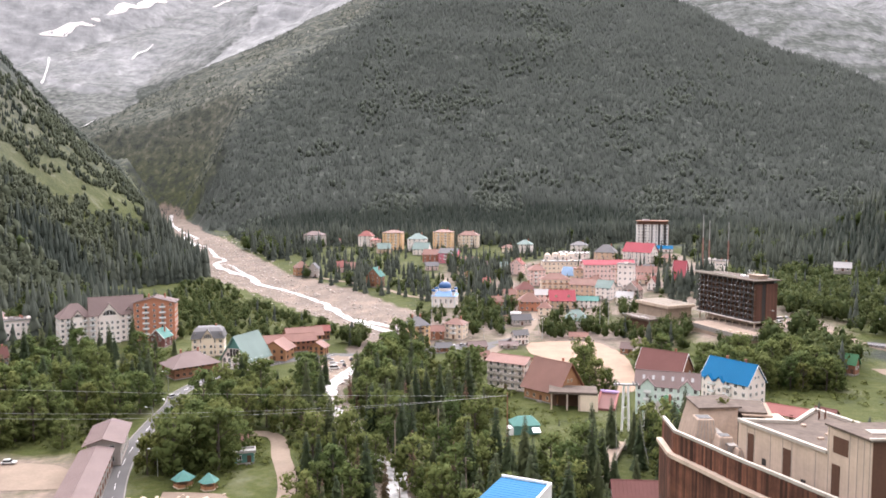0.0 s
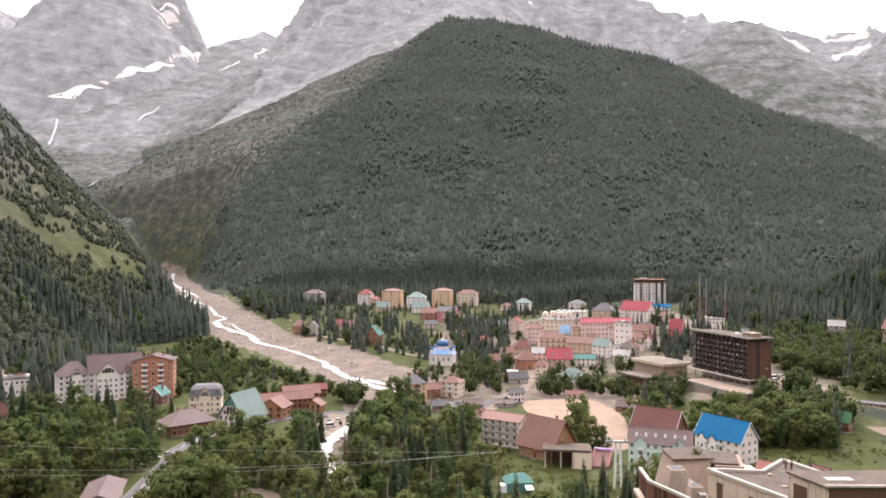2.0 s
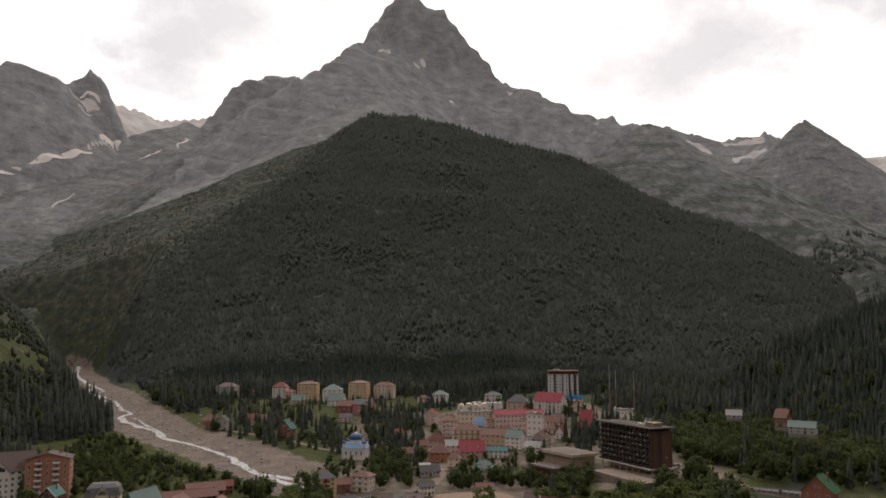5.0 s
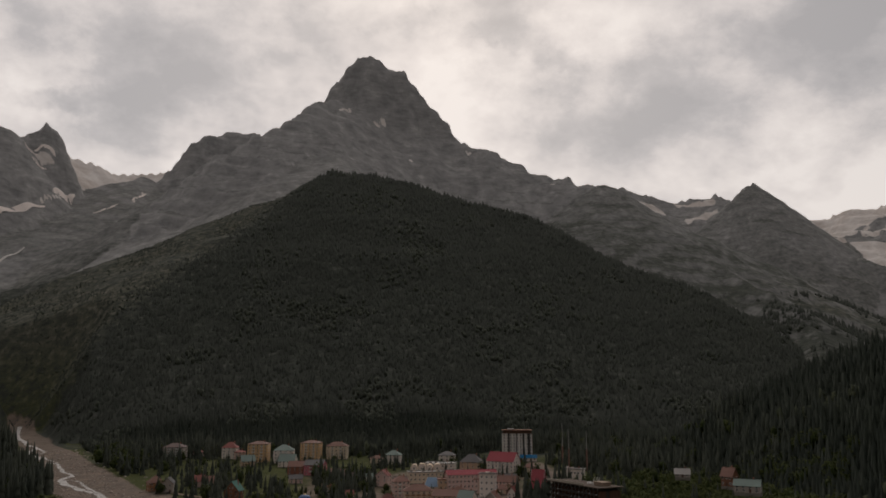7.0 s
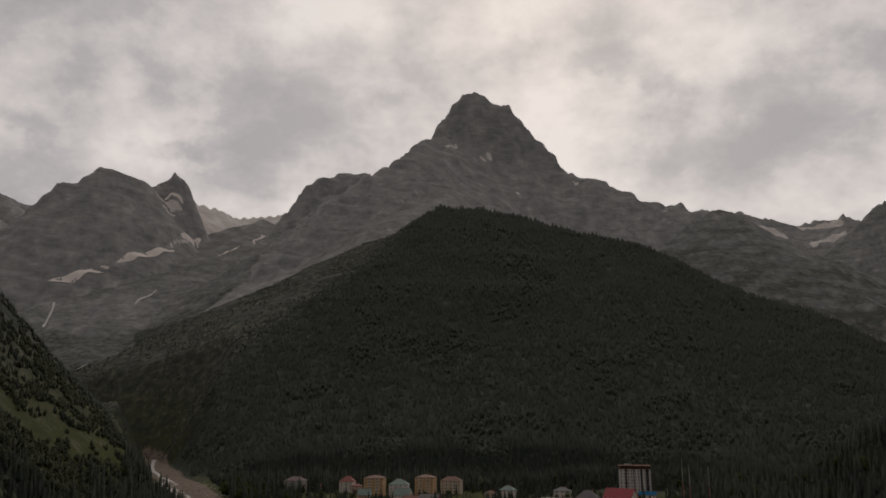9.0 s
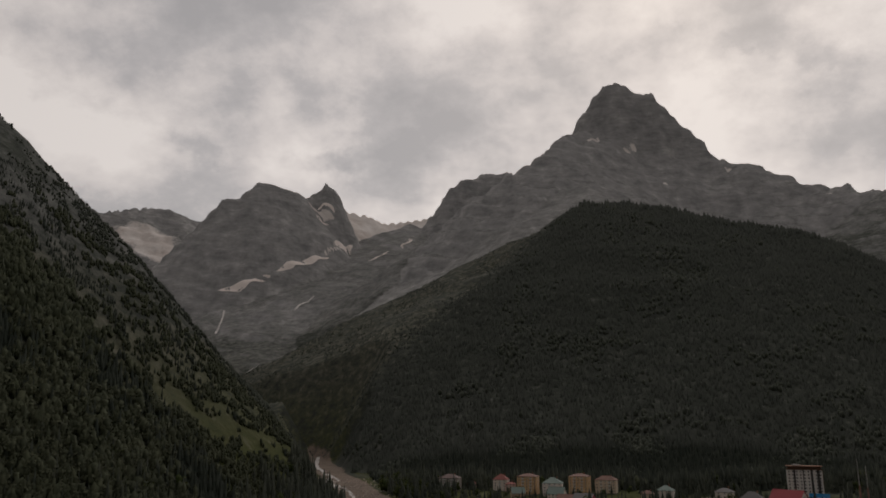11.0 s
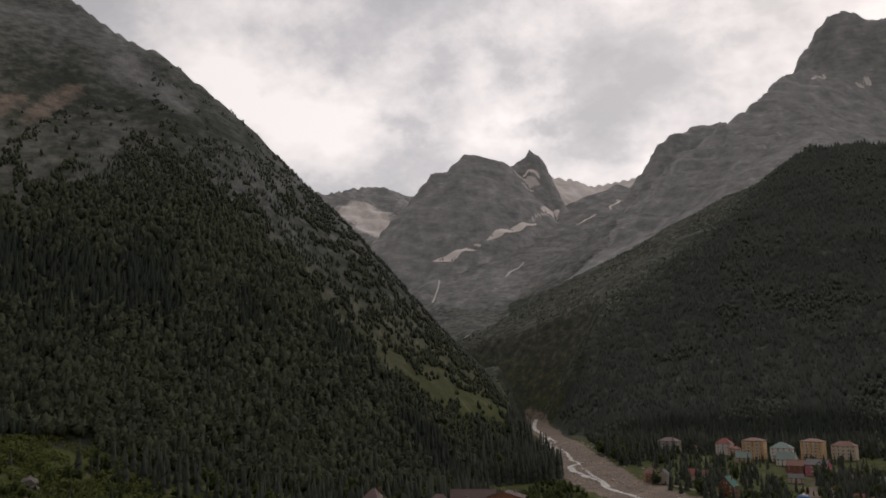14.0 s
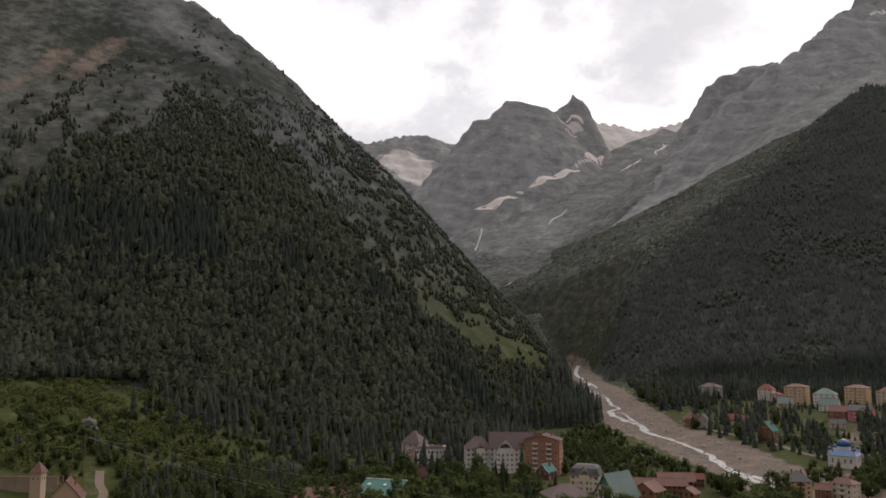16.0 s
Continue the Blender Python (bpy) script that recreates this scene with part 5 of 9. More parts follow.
    front_gable(ob, -4.0, 11.0, 1.6, 13.0, 15.4, 6.6, M["white_plaster"], M["mauve_roof"])
    for u in (6.0, 10.5):
        front_gable(ob, u, 2.6, -1.2, 13.0, 17.6, 1.7, M["white_plaster"], M["mauve_roof"], False, 15.5)
    ob = house("white_hotel_wing", "white hotel wing with a mauve hip roof and balconies", -207.0, 425.0, 36, 17.0, 12.4, 5, M["white_plaster"], M["mauve_roof"], kind="hip", rise=6.6, storey=2.95, cols=6, side_cols=4, balconies=(1, 4), chimneys=0, category="hotel")
    front_gable(ob, 0.5, 6.0, 0.9, 12.4, 15.0, 3.8, M["white_plaster"], M["mauve_roof"])
    ob = house("green_a_frame", "white hall with a steep green roof and glazed gable", -97.1, 368.6, -23, 14.6, 17.5, 2, M["white_plaster"], M["sage_roof"], kind="gy", rise=10.6, storey=2.43, cols=5, side_cols=4, attic=True, over=1.0, trim=M["teal_roof"], chimneys=0, win=(1.5, 2.2), category="hall")
    bm = bmesh.new(); tri = [(-3.9, 10.2), (3.9, 10.2), (0, 15.6)]; solid(bm, [(a, -8.95, b) for a, b in tri][::-1], [(a, -8.78, b) for a, b in tri][::-1]); bmesh.ops.recalc_face_normals(bm, faces=bm.faces); part("gable_cladding", bm, M["teal_roof"], ob)
    for k in range(5):
        c = -4.4 + k * 1.8
        bm = bmesh.new(); box(bm, c, c + 1.5, -8.86, -8.78, 6.2, 9.9 - (2.0 if k in (0, 4) else 0)); part("gable_glass", bm, GLASS, ob)
    house("log_chalet_hotel", "large timber chalet with a stepped brown roof", 42.9, 312.2, -46, 17.1, 15.4, 2, M["warm_wood"], M["brown_roof"], kind="gx", rise=9.8, storey=2.69, cols=5, side_cols=5, attic=True, over=1.2, chimneys=1, frame=M["cream_plaster"], trim=M["brown_wood"], category="hotel")
    # houses across the river
    house("timber_river_house", "orange timber house with a brown roof on the gravel bank", -132.6, 698.9, 26, 12.1, 10.9, 2, M["warm_wood"], M["brown_roof"], kind="hip", rise=5.2, storey=3.61, cols=3, chimneys=0)
    house("half_timber_house", "half-built grey and orange house by the gravel bank", -120.0, 691.4, -5, 9.5, 8.6, 2, M["grey_plaster"], M["grey_roof"], kind="gy", rise=4.5, storey=3.71, cols=2, chimneys=0)
    house("teal_gable_house", "brown balconied house with a teal gable roof", -60.2, 642.5, -19, 12.4, 9.9, 3, M["brown_wood"], M["teal_roof"], kind="gy", rise=6.8, storey=2.91, cols=3, balconies=(1,), rail=M["warm_wood"], attic=True)
    house("red_roof_cottage", "cottage with a red roof among dark firs", -99.3, 715.8, 18, 10.1, 8.1, 2, M["pink_plaster"], M["red_roof"], kind="gx", rise=4.7, storey=2.58, cols=2)
    house("red_roof_cottage", "small cottage with faded red roof among firs", -87.2, 722.6, -3, 11.8, 8.3, 2, M["tan_plaster"], M["rust_roof"], kind="gx", rise=3.8, storey=2.02, cols=2)
    # apartment blocks at the forest edge
    house("grey_apartment_block", "grey terraced apartment block with a pinkish roof", -155.2, 904.6, -8, 22.6, 15.8, 5, M["grey_plaster"], M["mauve_roof"], kind="hip", rise=4.0, storey=2.74, cols=5, side_cols=3, balconies=(1, 3), category="apartment block")
    house("small_pink_house", "small pink house with a red roof", -134.4, 932.3, 8, 13.4, 10.7, 2, M["pink_plaster"], M["red_roof"], kind="hip", rise=3.0, storey=2.45, cols=2)
    house("white_apartment_house", "white apartment house with a red hip roof", -95.4, 907.5, -9, 16.2, 12.9, 4, M["white_plaster"], M["red_roof"], kind="hip", rise=5.6, storey=3.10, cols=3, balconies=(1,), category="apartment block")
    house("pink_annex", "low pink annex with balconies and red roof", -84.4, 903.7, 5, 12.4, 8.7, 3, M["pink_plaster"], M["red_roof"], kind="hip", rise=2.0, storey=2.51, cols=3)
    house("yellow_apartment_block", "yellow apartment block with a brown hip roof", -61.6, 879.3, -8, 21.8, 16.3, 6, M["yellow_plaster"], M["brown_roof"], kind="hip", rise=2.7, storey=3.17, cols=5, side_cols=3, balconies=(1, 3), category="apartment block", group="yellow blocks")
    house("white_green_apartment_block", "white apartment block with a pale green roof", -33.9, 868.9, -3, 21.2, 17.0, 4, M["white_plaster"], M["sage_roof"], kind="hip", rise=5.5, storey=3.36, cols=4, side_cols=3, balconies=(1, 2), category="apartment block")
    house("yellow_apartment_block", "yellow apartment block with a brown hip roof", -4.8, 889.1, -14, 21.2, 15.9, 6, M["yellow_plaster"], M["brown_roof"], kind="hip", rise=2.6, storey=3.11, cols=5, side_cols=3, balconies=(1, 3), category="apartment block", group="yellow blocks")
    house("tan_apartment_block", "tan apartment house with a rust hip roof", 24.3, 897.8, -12, 23.2, 13.9, 4, M["cream_plaster"], M["brown_roof"], kind="hip", rise=4.2, storey=3.54, cols=5, balconies=(1, 3), category="apartment block")
    house("sage_roof_house", "low house with a broad pale green roof", -70.3, 848.3, 15, 14.2, 11.3, 2, M["tan_plaster"], M["sage_roof"], kind="gx", rise=5.6, storey=2.48, cols=3)
    house("sage_roof_hall", "white hall with a broad pale green roof", -27.7, 836.7, -16, 17.1, 13.7, 2, M["white_plaster"], M["sage_roof"], kind="gx", rise=6.6, storey=3.02, cols=4)
    house("brick_guest_house", "red brick guest house with a brown roof", -16.5, 782.2, -13, 15.1, 12.1, 3, M["brick_red"], M["rust_roof"], kind="gx", rise=4.7, storey=2.56, cols=3)
    house("rose_guest_house", "bright rose guest house with a grey roof", 1.8, 776.1, -16, 18.5, 14.8, 3, M["rose_plaster"], M["grey_roof"], kind="gx", rise=4.5, storey=3.30, cols=4, balconies=(1, 2))
    house("white_red_cottage", "narrow white cottage with a red roof", 14.7, 655.7, -21, 7.9, 6.3, 2, M["white_plaster"], M["red_roof"], kind="gy", rise=3.8, storey=2.57, cols=2)
    house("rust_row", "long low row with rust-coloured roofs", 21.7, 778.8, -2, 17.5, 8.8, 1, M["pink_plaster"], M["rust_roof"], kind="gx", rise=2.3, storey=2.88, cols=5, chimneys=0)
    # village centre
    house("white_grey_villa", "white villa with a grey-green roof at the forest edge", 84.4, 849.2, -18, 16.5, 13.2, 3, M["white_plaster"], M["sage_roof"], kind="hip", rise=4.4, storey=3.24, cols=4)
    house("pale_forest_house", "pale house with brown roof under tall firs", 66.6, 855.5, -4, 13.6, 10.9, 2, M["cream_plaster"], M["brown_roof"], kind="hip", rise=3.1, storey=2.58, cols=2)
    house("teal_low_house", "low house with a pale teal roof", 57.0, 717.5, 5, 15.9, 11.1, 2, M["cream_plaster"], M["sage_roof"], kind="gx", rise=4.9, storey=2.14, cols=3)
    house("pink_gable_house", "pink gabled house with a red roof", 63.7, 704.7, -25, 11.7, 9.4, 3, M["pink_plaster"], M["red_roof"], kind="gy", rise=4.7, storey=3.14, cols=2, attic=True)
    house("white_roof_hall", "white commercial hall with a flat pale roof", 123.9, 762.2, -17, 28.4, 22.7, 2, M["white_plaster"], M["zinc_roof"], kind="flat", rise=1.0, storey=4.25, cols=7, category="shop")
    house("grey_hip_house", "grey house with hip roof under the firs", 149.8, 732.7, -22, 20.1, 14.1, 3, M["tan_plaster"], M["grey_roof"], kind="hip", rise=6.5, storey=3.06, cols=4)
    house("pink_hotel_wing", "long pink hotel wing with a red roof", 131.4, 634.4, 4, 42.0, 10.5, 4, M["pink_plaster"], M["crimson_roof"], kind="gx", rise=3.1, storey=3.87, cols=13, side_cols=3, band=M["white_trim"], category="hotel")
    house("white_end_block", "white hotel end block with blank wall", 139.5, 603.9, -31, 12.4, 6.2, 4, M["white_plaster"], M["zinc_roof"], kind="flat", rise=1.2, storey=4.52, cols=3, category="hotel")
    house("tan_flat_block", "tan apartment block with a rusty flat roof", 121.1, 637.1, -3, 33.6, 13.5, 3, M["tan_plaster"], M["rust_roof"], kind="flat", rise=1.2, storey=4.25, cols=9, category="apartment block")
    house("cream_flat_block", "cream apartment block with a pale flat roof", 100.9, 699.9, 2, 30.8, 12.3, 3, M["cream_plaster"], M["zinc_roof"], kind="flat", rise=1.1, storey=4.02, cols=8, category="apartment block")
    house("pink_corner_block", "pink corner block with a red hip roof", 74.2, 647.2, 7, 13.6, 10.9, 4, M["pink_plaster"], M["rust_roof"], kind="hip", rise=3.9, storey=3.30, cols=4, side_cols=3, balconies=(1,))
    house("maroon_roof_house", "brown house with a maroon hip roof", 59.7, 594.0, 4, 14.1, 11.3, 2, M["tan_plaster"], M["maroon_roof"], kind="hip", rise=5.0, storey=3.48, cols=4)
    house("balcony_inn", "cream inn with wooden balconies and brown roof", 84.3, 608.5, -2, 21.8, 13.1, 3, M["cream_plaster"], M["brown_roof"], kind="hip", rise=4.2, storey=4.01, cols=5, balconies=(0, 1, 2, 3, 4), rail=M["warm_wood"], category="hotel")
    house("blue_striped_house", "house with a pale blue striped metal gable", 106.6, 648.1, -29, 19.5, 13.7, 3, M["cream_plaster"], M["pale_blue_roof"], kind="gx", rise=6.3, storey=2.68, cols=4, trim=M["white_trim"])
    house("tan_gable_block", "tan block with a brown roof in the village centre", 105.3, 594.8, -24, 20.0, 14.0, 3, M["tan_plaster"], M["brown_roof"], kind="gx", rise=4.0, storey=3.26, cols=5)
    house("sage_gable_house", "white gabled house with a pale green roof", 118.4, 578.6, -36, 11.9, 10.7, 3, M["white_plaster"], M["sage_roof"], kind="gx", rise=5.0, storey=2.89, cols=3)
    house("stone_gable_house", "unfinished grey gabled house with dark windows", 133.4, 555.7, -31, 11.4, 10.3, 3, M["grey_plaster"], M["brown_roof"], kind="gy", rise=5.5, storey=2.82, cols=3, win=(1.6, 1.6), frame=M["dark_wood"], trim=M["white_trim"])
    house("orange_hip_house", "orange house with a broad brown hip roof", 57.4, 542.7, -2, 14.5, 11.6, 2, M["orange_brick"], M["brown_roof"], kind="hip", rise=4.8, storey=3.60, cols=4, over=1.2)
    house("crimson_roof_house", "house with bright crimson metal roof and dormers", 81.8, 553.4, -2, 17.8, 12.5, 2, M["tan_plaster"], M["crimson_roof"], kind="gx", rise=6.6, storey=3.00, cols=5, dormers=2)
    house("teal_shop", "low shop with a teal roof", 99.8, 555.0, -10, 16.3, 8.1, 2, M["white_plaster"], M["teal_roof"], kind="gx", rise=2.5, storey=2.64, cols=5, category="shop")
    house("sage_villa", "white villa with sage green hip roof", 79.5, 476.5, -15, 15.6, 10.9, 2, M["white_plaster"], M["sage_roof"], kind="hip", rise=5.4, storey=2.41, cols=5, dormers=1)
    house("shop_row", "row of small grey shops with tin roofs", 45.9, 482.2, 13, 12.4, 4.9, 1, M["grey_plaster"], M["grey_roof"], kind="gx", rise=2.8, storey=3.65, cols=5, chimneys=0, category="shop")
    house("shop_row", "pale row of small shops with tin roofs", 39.7, 422.0, 19, 8.2, 4.1, 2, M["white_plaster"], M["grey_roof"], kind="gx", rise=2.0, storey=2.71, cols=4, chimneys=0, category="shop")
    house("brown_lane_house", "brown lane house with a rust roof", 46.5, 581.5, 15, 9.4, 7.5, 2, M["tan_plaster"], M["rust_roof"], kind="gx", rise=3.6, storey=2.43, cols=3)
    house("brown_lane_house", "brown lane house with maroon hip roof", 43.7, 537.9, 11, 8.6, 6.9, 2, M["pink_plaster"], M["maroon_roof"], kind="hip", rise=3.4, storey=2.23, cols=3)
    house("red_roof_hotel", "white hotel with a steep bright red roof", 172.0, 692.5, -42, 27.1, 13.6, 4, M["white_plaster"], M["crimson_roof"], kind="gx", rise=7.4, storey=3.14, cols=7, side_cols=3, attic=True, balconies=(1, 3, 5), category="hotel")
    house("terrace_house", "row of pink houses stepping down with rust roofs", 159.8, 625.0, -26, 17.8, 8.9, 2, M["pink_plaster"], M["rust_roof"], kind="gx", rise=4.3, storey=2.92, cols=6, chimneys=2)
    house("blue_low_hall", "low hall with a blue roof beside the tower", 218.6, 783.7, -16, 16.4, 8.2, 1, M["white_plaster"], M["blue_roof"], kind="gx", rise=2.6, storey=3.29, cols=4, chimneys=0, category="hall")
    house("striped_a_frame", "steep red and white striped roof house", 173.6, 577.3, -35, 9.4, 11.2, 2, M["rose_plaster"], M["crimson_roof"], kind="gx", rise=13.1, storey=3.72, cols=3, trim=M["white_trim"], chimneys=0)
    house("pale_upper_block", "pale flat block behind the dark hotel", 220.8, 636.8, -29, 17.0, 8.5, 2, M["white_plaster"], M["zinc_roof"], kind="flat", rise=2.2, storey=6.00, cols=6, side_cols=2, category="hall")
    house("small_red_house", "small house with red roof near the firs", 154.7, 582.2, -35, 6.9, 6.2, 2, M["white_plaster"], M["red_roof"], kind="gy", rise=5.0, storey=2.22, cols=2)
    # small houses filling the village centre
    house("tin_roof_house", "small pale house with a grey tin roof", 126.7, 551.3, -21, 11.3, 9.1, 2, M["white_plaster"], M["zinc_roof"], kind="gx", rise=3.6, storey=2.39, cols=3)
    house("tin_roof_house", "low cream house with a rusty tin roof", 154.3, 606.8, -28, 8.8, 7.0, 2, M["cream_plaster"], M["rust_roof"], kind="gx", rise=2.8, storey=1.80, cols=2)
    house("tin_roof_house", "narrow white house with a grey tin roof", 167.0, 650.0, -20, 12.0, 8.4, 2, M["white_plaster"], M["grey_roof"], kind="gx", rise=3.2, storey=2.09, cols=3)
    house("pink_lane_house", "pink lane house with a pale tin roof", 69.8, 575.0, 1, 10.5, 8.4, 2, M["pink_plaster"], M["zinc_roof"], kind="gx", rise=3.6, storey=3.04, cols=3)
    house("rust_lane_house", "cream lane house with a rust hip roof", 65.6, 520.4, -13, 8.4, 6.7, 2, M["cream_plaster"], M["rust_roof"], kind="hip", rise=3.3, storey=2.75, cols=2)
    house("white_lane_house", "white lane house with a mauve roof", 77.5, 685.2, -0, 11.9, 9.5, 3, M["white_plaster"], M["mauve_roof"], kind="gx", rise=3.4, storey=2.46, cols=3)
    house("pale_terrace_block", "pale pink terrace with a flat tin roof", 131.7, 699.6, -1, 24.1, 12.0, 3, M["pink_plaster"], M["zinc_roof"], kind="flat", rise=1.0, storey=2.74, cols=6)
    house("cream_corner_house", "cream corner house with balconies and a brown roof", 118.2, 619.6, -21, 10.2, 8.2, 3, M["cream_plaster"], M["brown_roof"], kind="hip", rise=3.4, storey=2.41, cols=3, balconies=(1,))
    house("market_stall", "small white market stall with a flat awning roof", 44.4, 505.6, -5, 6.6, 4.6, 1, M["white_plaster"], M["white_metal"], kind="flat", rise=0.7, storey=3.24, cols=2, chimneys=0, category="stall")
    house("market_stall", "small pink market stall beside the lane", 36.4, 492.7, 6, 5.8, 4.1, 1, M["pink_plaster"], M["rust_roof"], kind="gx", rise=1.9, storey=2.19, cols=2, chimneys=0, category="stall")
    house("market_stall", "small grey market stall beside the lane", 31.4, 505.9, 10, 5.8, 4.1, 1, M["grey_plaster"], M["zinc_roof"], kind="gx", rise=1.9, storey=2.25, cols=2, chimneys=0, category="stall")
    house("lane_cottage", "brown lane cottage with a rust roof", 35.1, 558.7, 10, 8.4, 6.7, 2, M["brown_wood"], M["rust_roof"], kind="gx", rise=3.2, storey=2.09, cols=2)
    house("lane_cottage", "white lane cottage with a red roof", 30.7, 639.6, 7, 8.3, 6.6, 2, M["white_plaster"], M["red_roof"], kind="gx", rise=3.2, storey=2.06, cols=2)
    house("pink_row_house", "pink row house with a mauve roof by the stream bank", 30.9, 734.4, -2, 12.8, 7.7, 2, M["pink_plaster"], M["mauve_roof"], kind="gx", rise=3.3, storey=2.16, cols=3)
    house("pink_row_house", "rose row house with a grey roof by the pines", -15.1, 728.7, 7, 11.9, 8.3, 2, M["pink_plaster"], M["grey_roof"], kind="gx", rise=3.2, storey=2.11, cols=3)
    house("white_shop", "long white shop with a pale flat roof", 126.2, 597.1, -8, 15.7, 6.3, 1, M["white_plaster"], M["zinc_roof"], kind="flat", rise=0.8, storey=4.20, cols=5, chimneys=0, category="shop")
    house("river_shop", "low brown shop with a tin roof near the bank", -2.2, 402.7, 12, 8.0, 4.8, 1, M["brown_wood"], M["grey_roof"], kind="gx", rise=2.0, storey=2.37, cols=3, chimneys=0, category="shop")
    house("river_shop", "small cream shop with rust roof near the bank", 17.3, 381.8, -9, 6.3, 4.4, 1, M["cream_plaster"], M["rust_roof"], kind="gx", rise=2.0, storey=2.47, cols=2, chimneys=0, category="shop")
    house("white_forest_villa", "white villa with a grey roof at the forest foot", 139.7, 823.3, -10, 17.6, 14.1, 2, M["white_plaster"], M["grey_roof"], kind="hip", rise=3.6, storey=3.04, cols=3)
    house("cream_forest_villa", "cream villa with a rust roof at the forest foot", 199.2, 704.2, -22, 10.9, 8.7, 2, M["cream_plaster"], M["rust_roof"], kind="hip", rise=3.1, storey=2.55, cols=2)
    # hotels round the field
    house("balcony_hotel", "white hotel with a red roof and long balconies", 27.2, 329.7, -31, 17.1, 10.3, 4, M["white_plaster"], M["rust_roof"], kind="gx", rise=2.0, storey=2.87, cols=5, side_cols=3, balconies=(0, 1, 2, 3, 4), rail=M["old_white"], over=1.0, chimneys=0, category="hotel")
    ob = house("mint_hotel", "mint green hotel with a mauve roof and dormers", 82.8, 287.9, -19, 22.7, 9.1, 4, M["mint_plaster"], M["mauve_roof"], kind="gx", rise=4.5, storey=2.92, cols=8, side_cols=2, dormers=0, balconies=(1, 6), band=M["white_trim"], chimneys=0, category="hotel")
    for u in (-7.0, 7.0):
        front_gable(ob, u, 5.0, 0.6, 9.1, 12.3, 2.6, M["mint_plaster"], M["mauve_roof"], False)
    for k in range(6):
        bm = bmesh.new(); c = -9.0 + k * 3.5; solid(bm, [(c, -3.0, 13.95), (c + 0.9, -3.0, 13.95), (c + 0.9, -1.7, 15.2), (c, -1.7, 15.2)], [(c, -3.1, 14.1), (c + 0.9, -3.1, 14.1), (c + 0.9, -1.8, 15.35), (c, -1.8, 15.35)]); bmesh.ops.recalc_face_normals(bm, faces=bm.faces); part("rooflight", bm, M["grey_metal"], ob)
    house("maroon_gable_hotel", "hotel with high maroon gable roofs and white bargeboards", 94.6, 334.6, -40, 20.3, 12.2, 3, M["brown_wood"], M["maroon_roof"], kind="gx", rise=7.5, storey=2.30, cols=6, trim=M["white_trim"], category="hotel")
    ob = house("blue_roof_hotel", "white hotel with a bright blue metal roof", 114.7, 307.9, -55, 21.1, 11.6, 3, M["white_plaster"], M["blue_roof"], kind="gx", rise=7.0, storey=3.03, cols=6, side_cols=3, attic=True, dormers=0, balconies=(1, 3), trim=M["white_trim"], chimneys=2, category="hotel")
    for u in (-6.5, -1.5):
        front_gable(ob, u, 3.2, 1.0, 11.6, 9.0, 1.8, M["white_plaster"], M["blue_roof"], False)
    house("green_gable_house", "white gabled house with a green roof and balconies", 74.4, 264.5, -34, 10.2, 8.2, 3, M["white_plaster"], M["green_roof"], kind="gy", rise=5.6, storey=2.35, cols=3, balconies=(0, 2), attic=True, trim=M["white_trim"])
    house("barn_by_field", "small brown hut beside the sand field", 93.2, 398.4, -25, 5.9, 4.8, 1, M["brown_wood"], M["mauve_roof"], kind="gx", rise=2.3, storey=2.91, cols=2, chimneys=0, category="hut")
    house("field_hut", "low hut at the edge of the sand field", 74.3, 436.3, -10, 10.1, 4.0, 1, M["cream_plaster"], M["rust_roof"], kind="gx", rise=1.7, storey=1.89, cols=3, chimneys=0, category="hut")
    house("lane_shed", "low shed with a mauve roof beside parked cars", 15.5, 407.6, 14, 9.5, 5.7, 1, M["brown_wood"], M["mauve_roof"], kind="gx", rise=2.1, storey=1.93, cols=3, chimneys=0, category="shed")
    house("lane_shed", "low shed with mauve roof at the lane", 32.7, 412.2, -5, 9.6, 5.8, 1, M["grey_plaster"], M["mauve_roof"], kind="gx", rise=1.5, storey=1.62, cols=3, chimneys=0, category="shed")
    # right bank and hillside
    house("green_roof_brick_house", "brick house with a green gabled roof and balcony", 229.8, 358.2, -45, 14.8, 11.8, 2, M["brick_red"], M["green_roof"], kind="gy", rise=7.2, storey=4.69, cols=3, attic=True, balconies=(1,), rail=M["brown_wood"])
    house("green_roof_hut", "small brown hut with a green roof in rough grass", 183.8, 349.4, -50, 5.0, 4.5, 1, M["brown_wood"], M["green_roof"], kind="gx", rise=3.7, storey=4.89, cols=2, chimneys=0, category="hut")
    house("hillside_red_house", "brown house with red roof in the hillside wood", 260.7, 447.2, -59, 7.7, 6.9, 2, M["brown_wood"], M["rust_roof"], kind="gx", rise=4.6, storey=3.17, z=31.8, cols=3)
    house("hillside_white_house", "pale grey house with a sage roof in the hillside wood", 260.0, 424.5, -40, 14.6, 7.3, 2, M["grey_plaster"], M["sage_roof"], kind="gx", rise=3.1, storey=2.03, z=30.7, cols=4)
    house("hillside_pale_roof", "pale tin roofed house deep in the wood", 251.9, 494.5, -26, 9.5, 5.7, 1, M["grey_plaster"], M["zinc_roof"], kind="gx", rise=3.0, storey=2.41, z=32.8, cols=3)
    house("low_white_store", "long low white store beside the road", 220.1, 380.8, -37, 21.0, 4.2, 1, M["grey_plaster"], M["grey_roof"], kind="gx", rise=0.7, storey=1.10, cols=8, chimneys=0, category="store")
    house("red_grey_cottage", "low cottage with a grey and red roof beyond the concrete hotel", 126.7, 283.9, -38, 15.5, 7.8, 1, M["cream_plaster"], M["red_roof"], kind="gx", rise=2.4, storey=1.80, cols=4, chimneys=0)
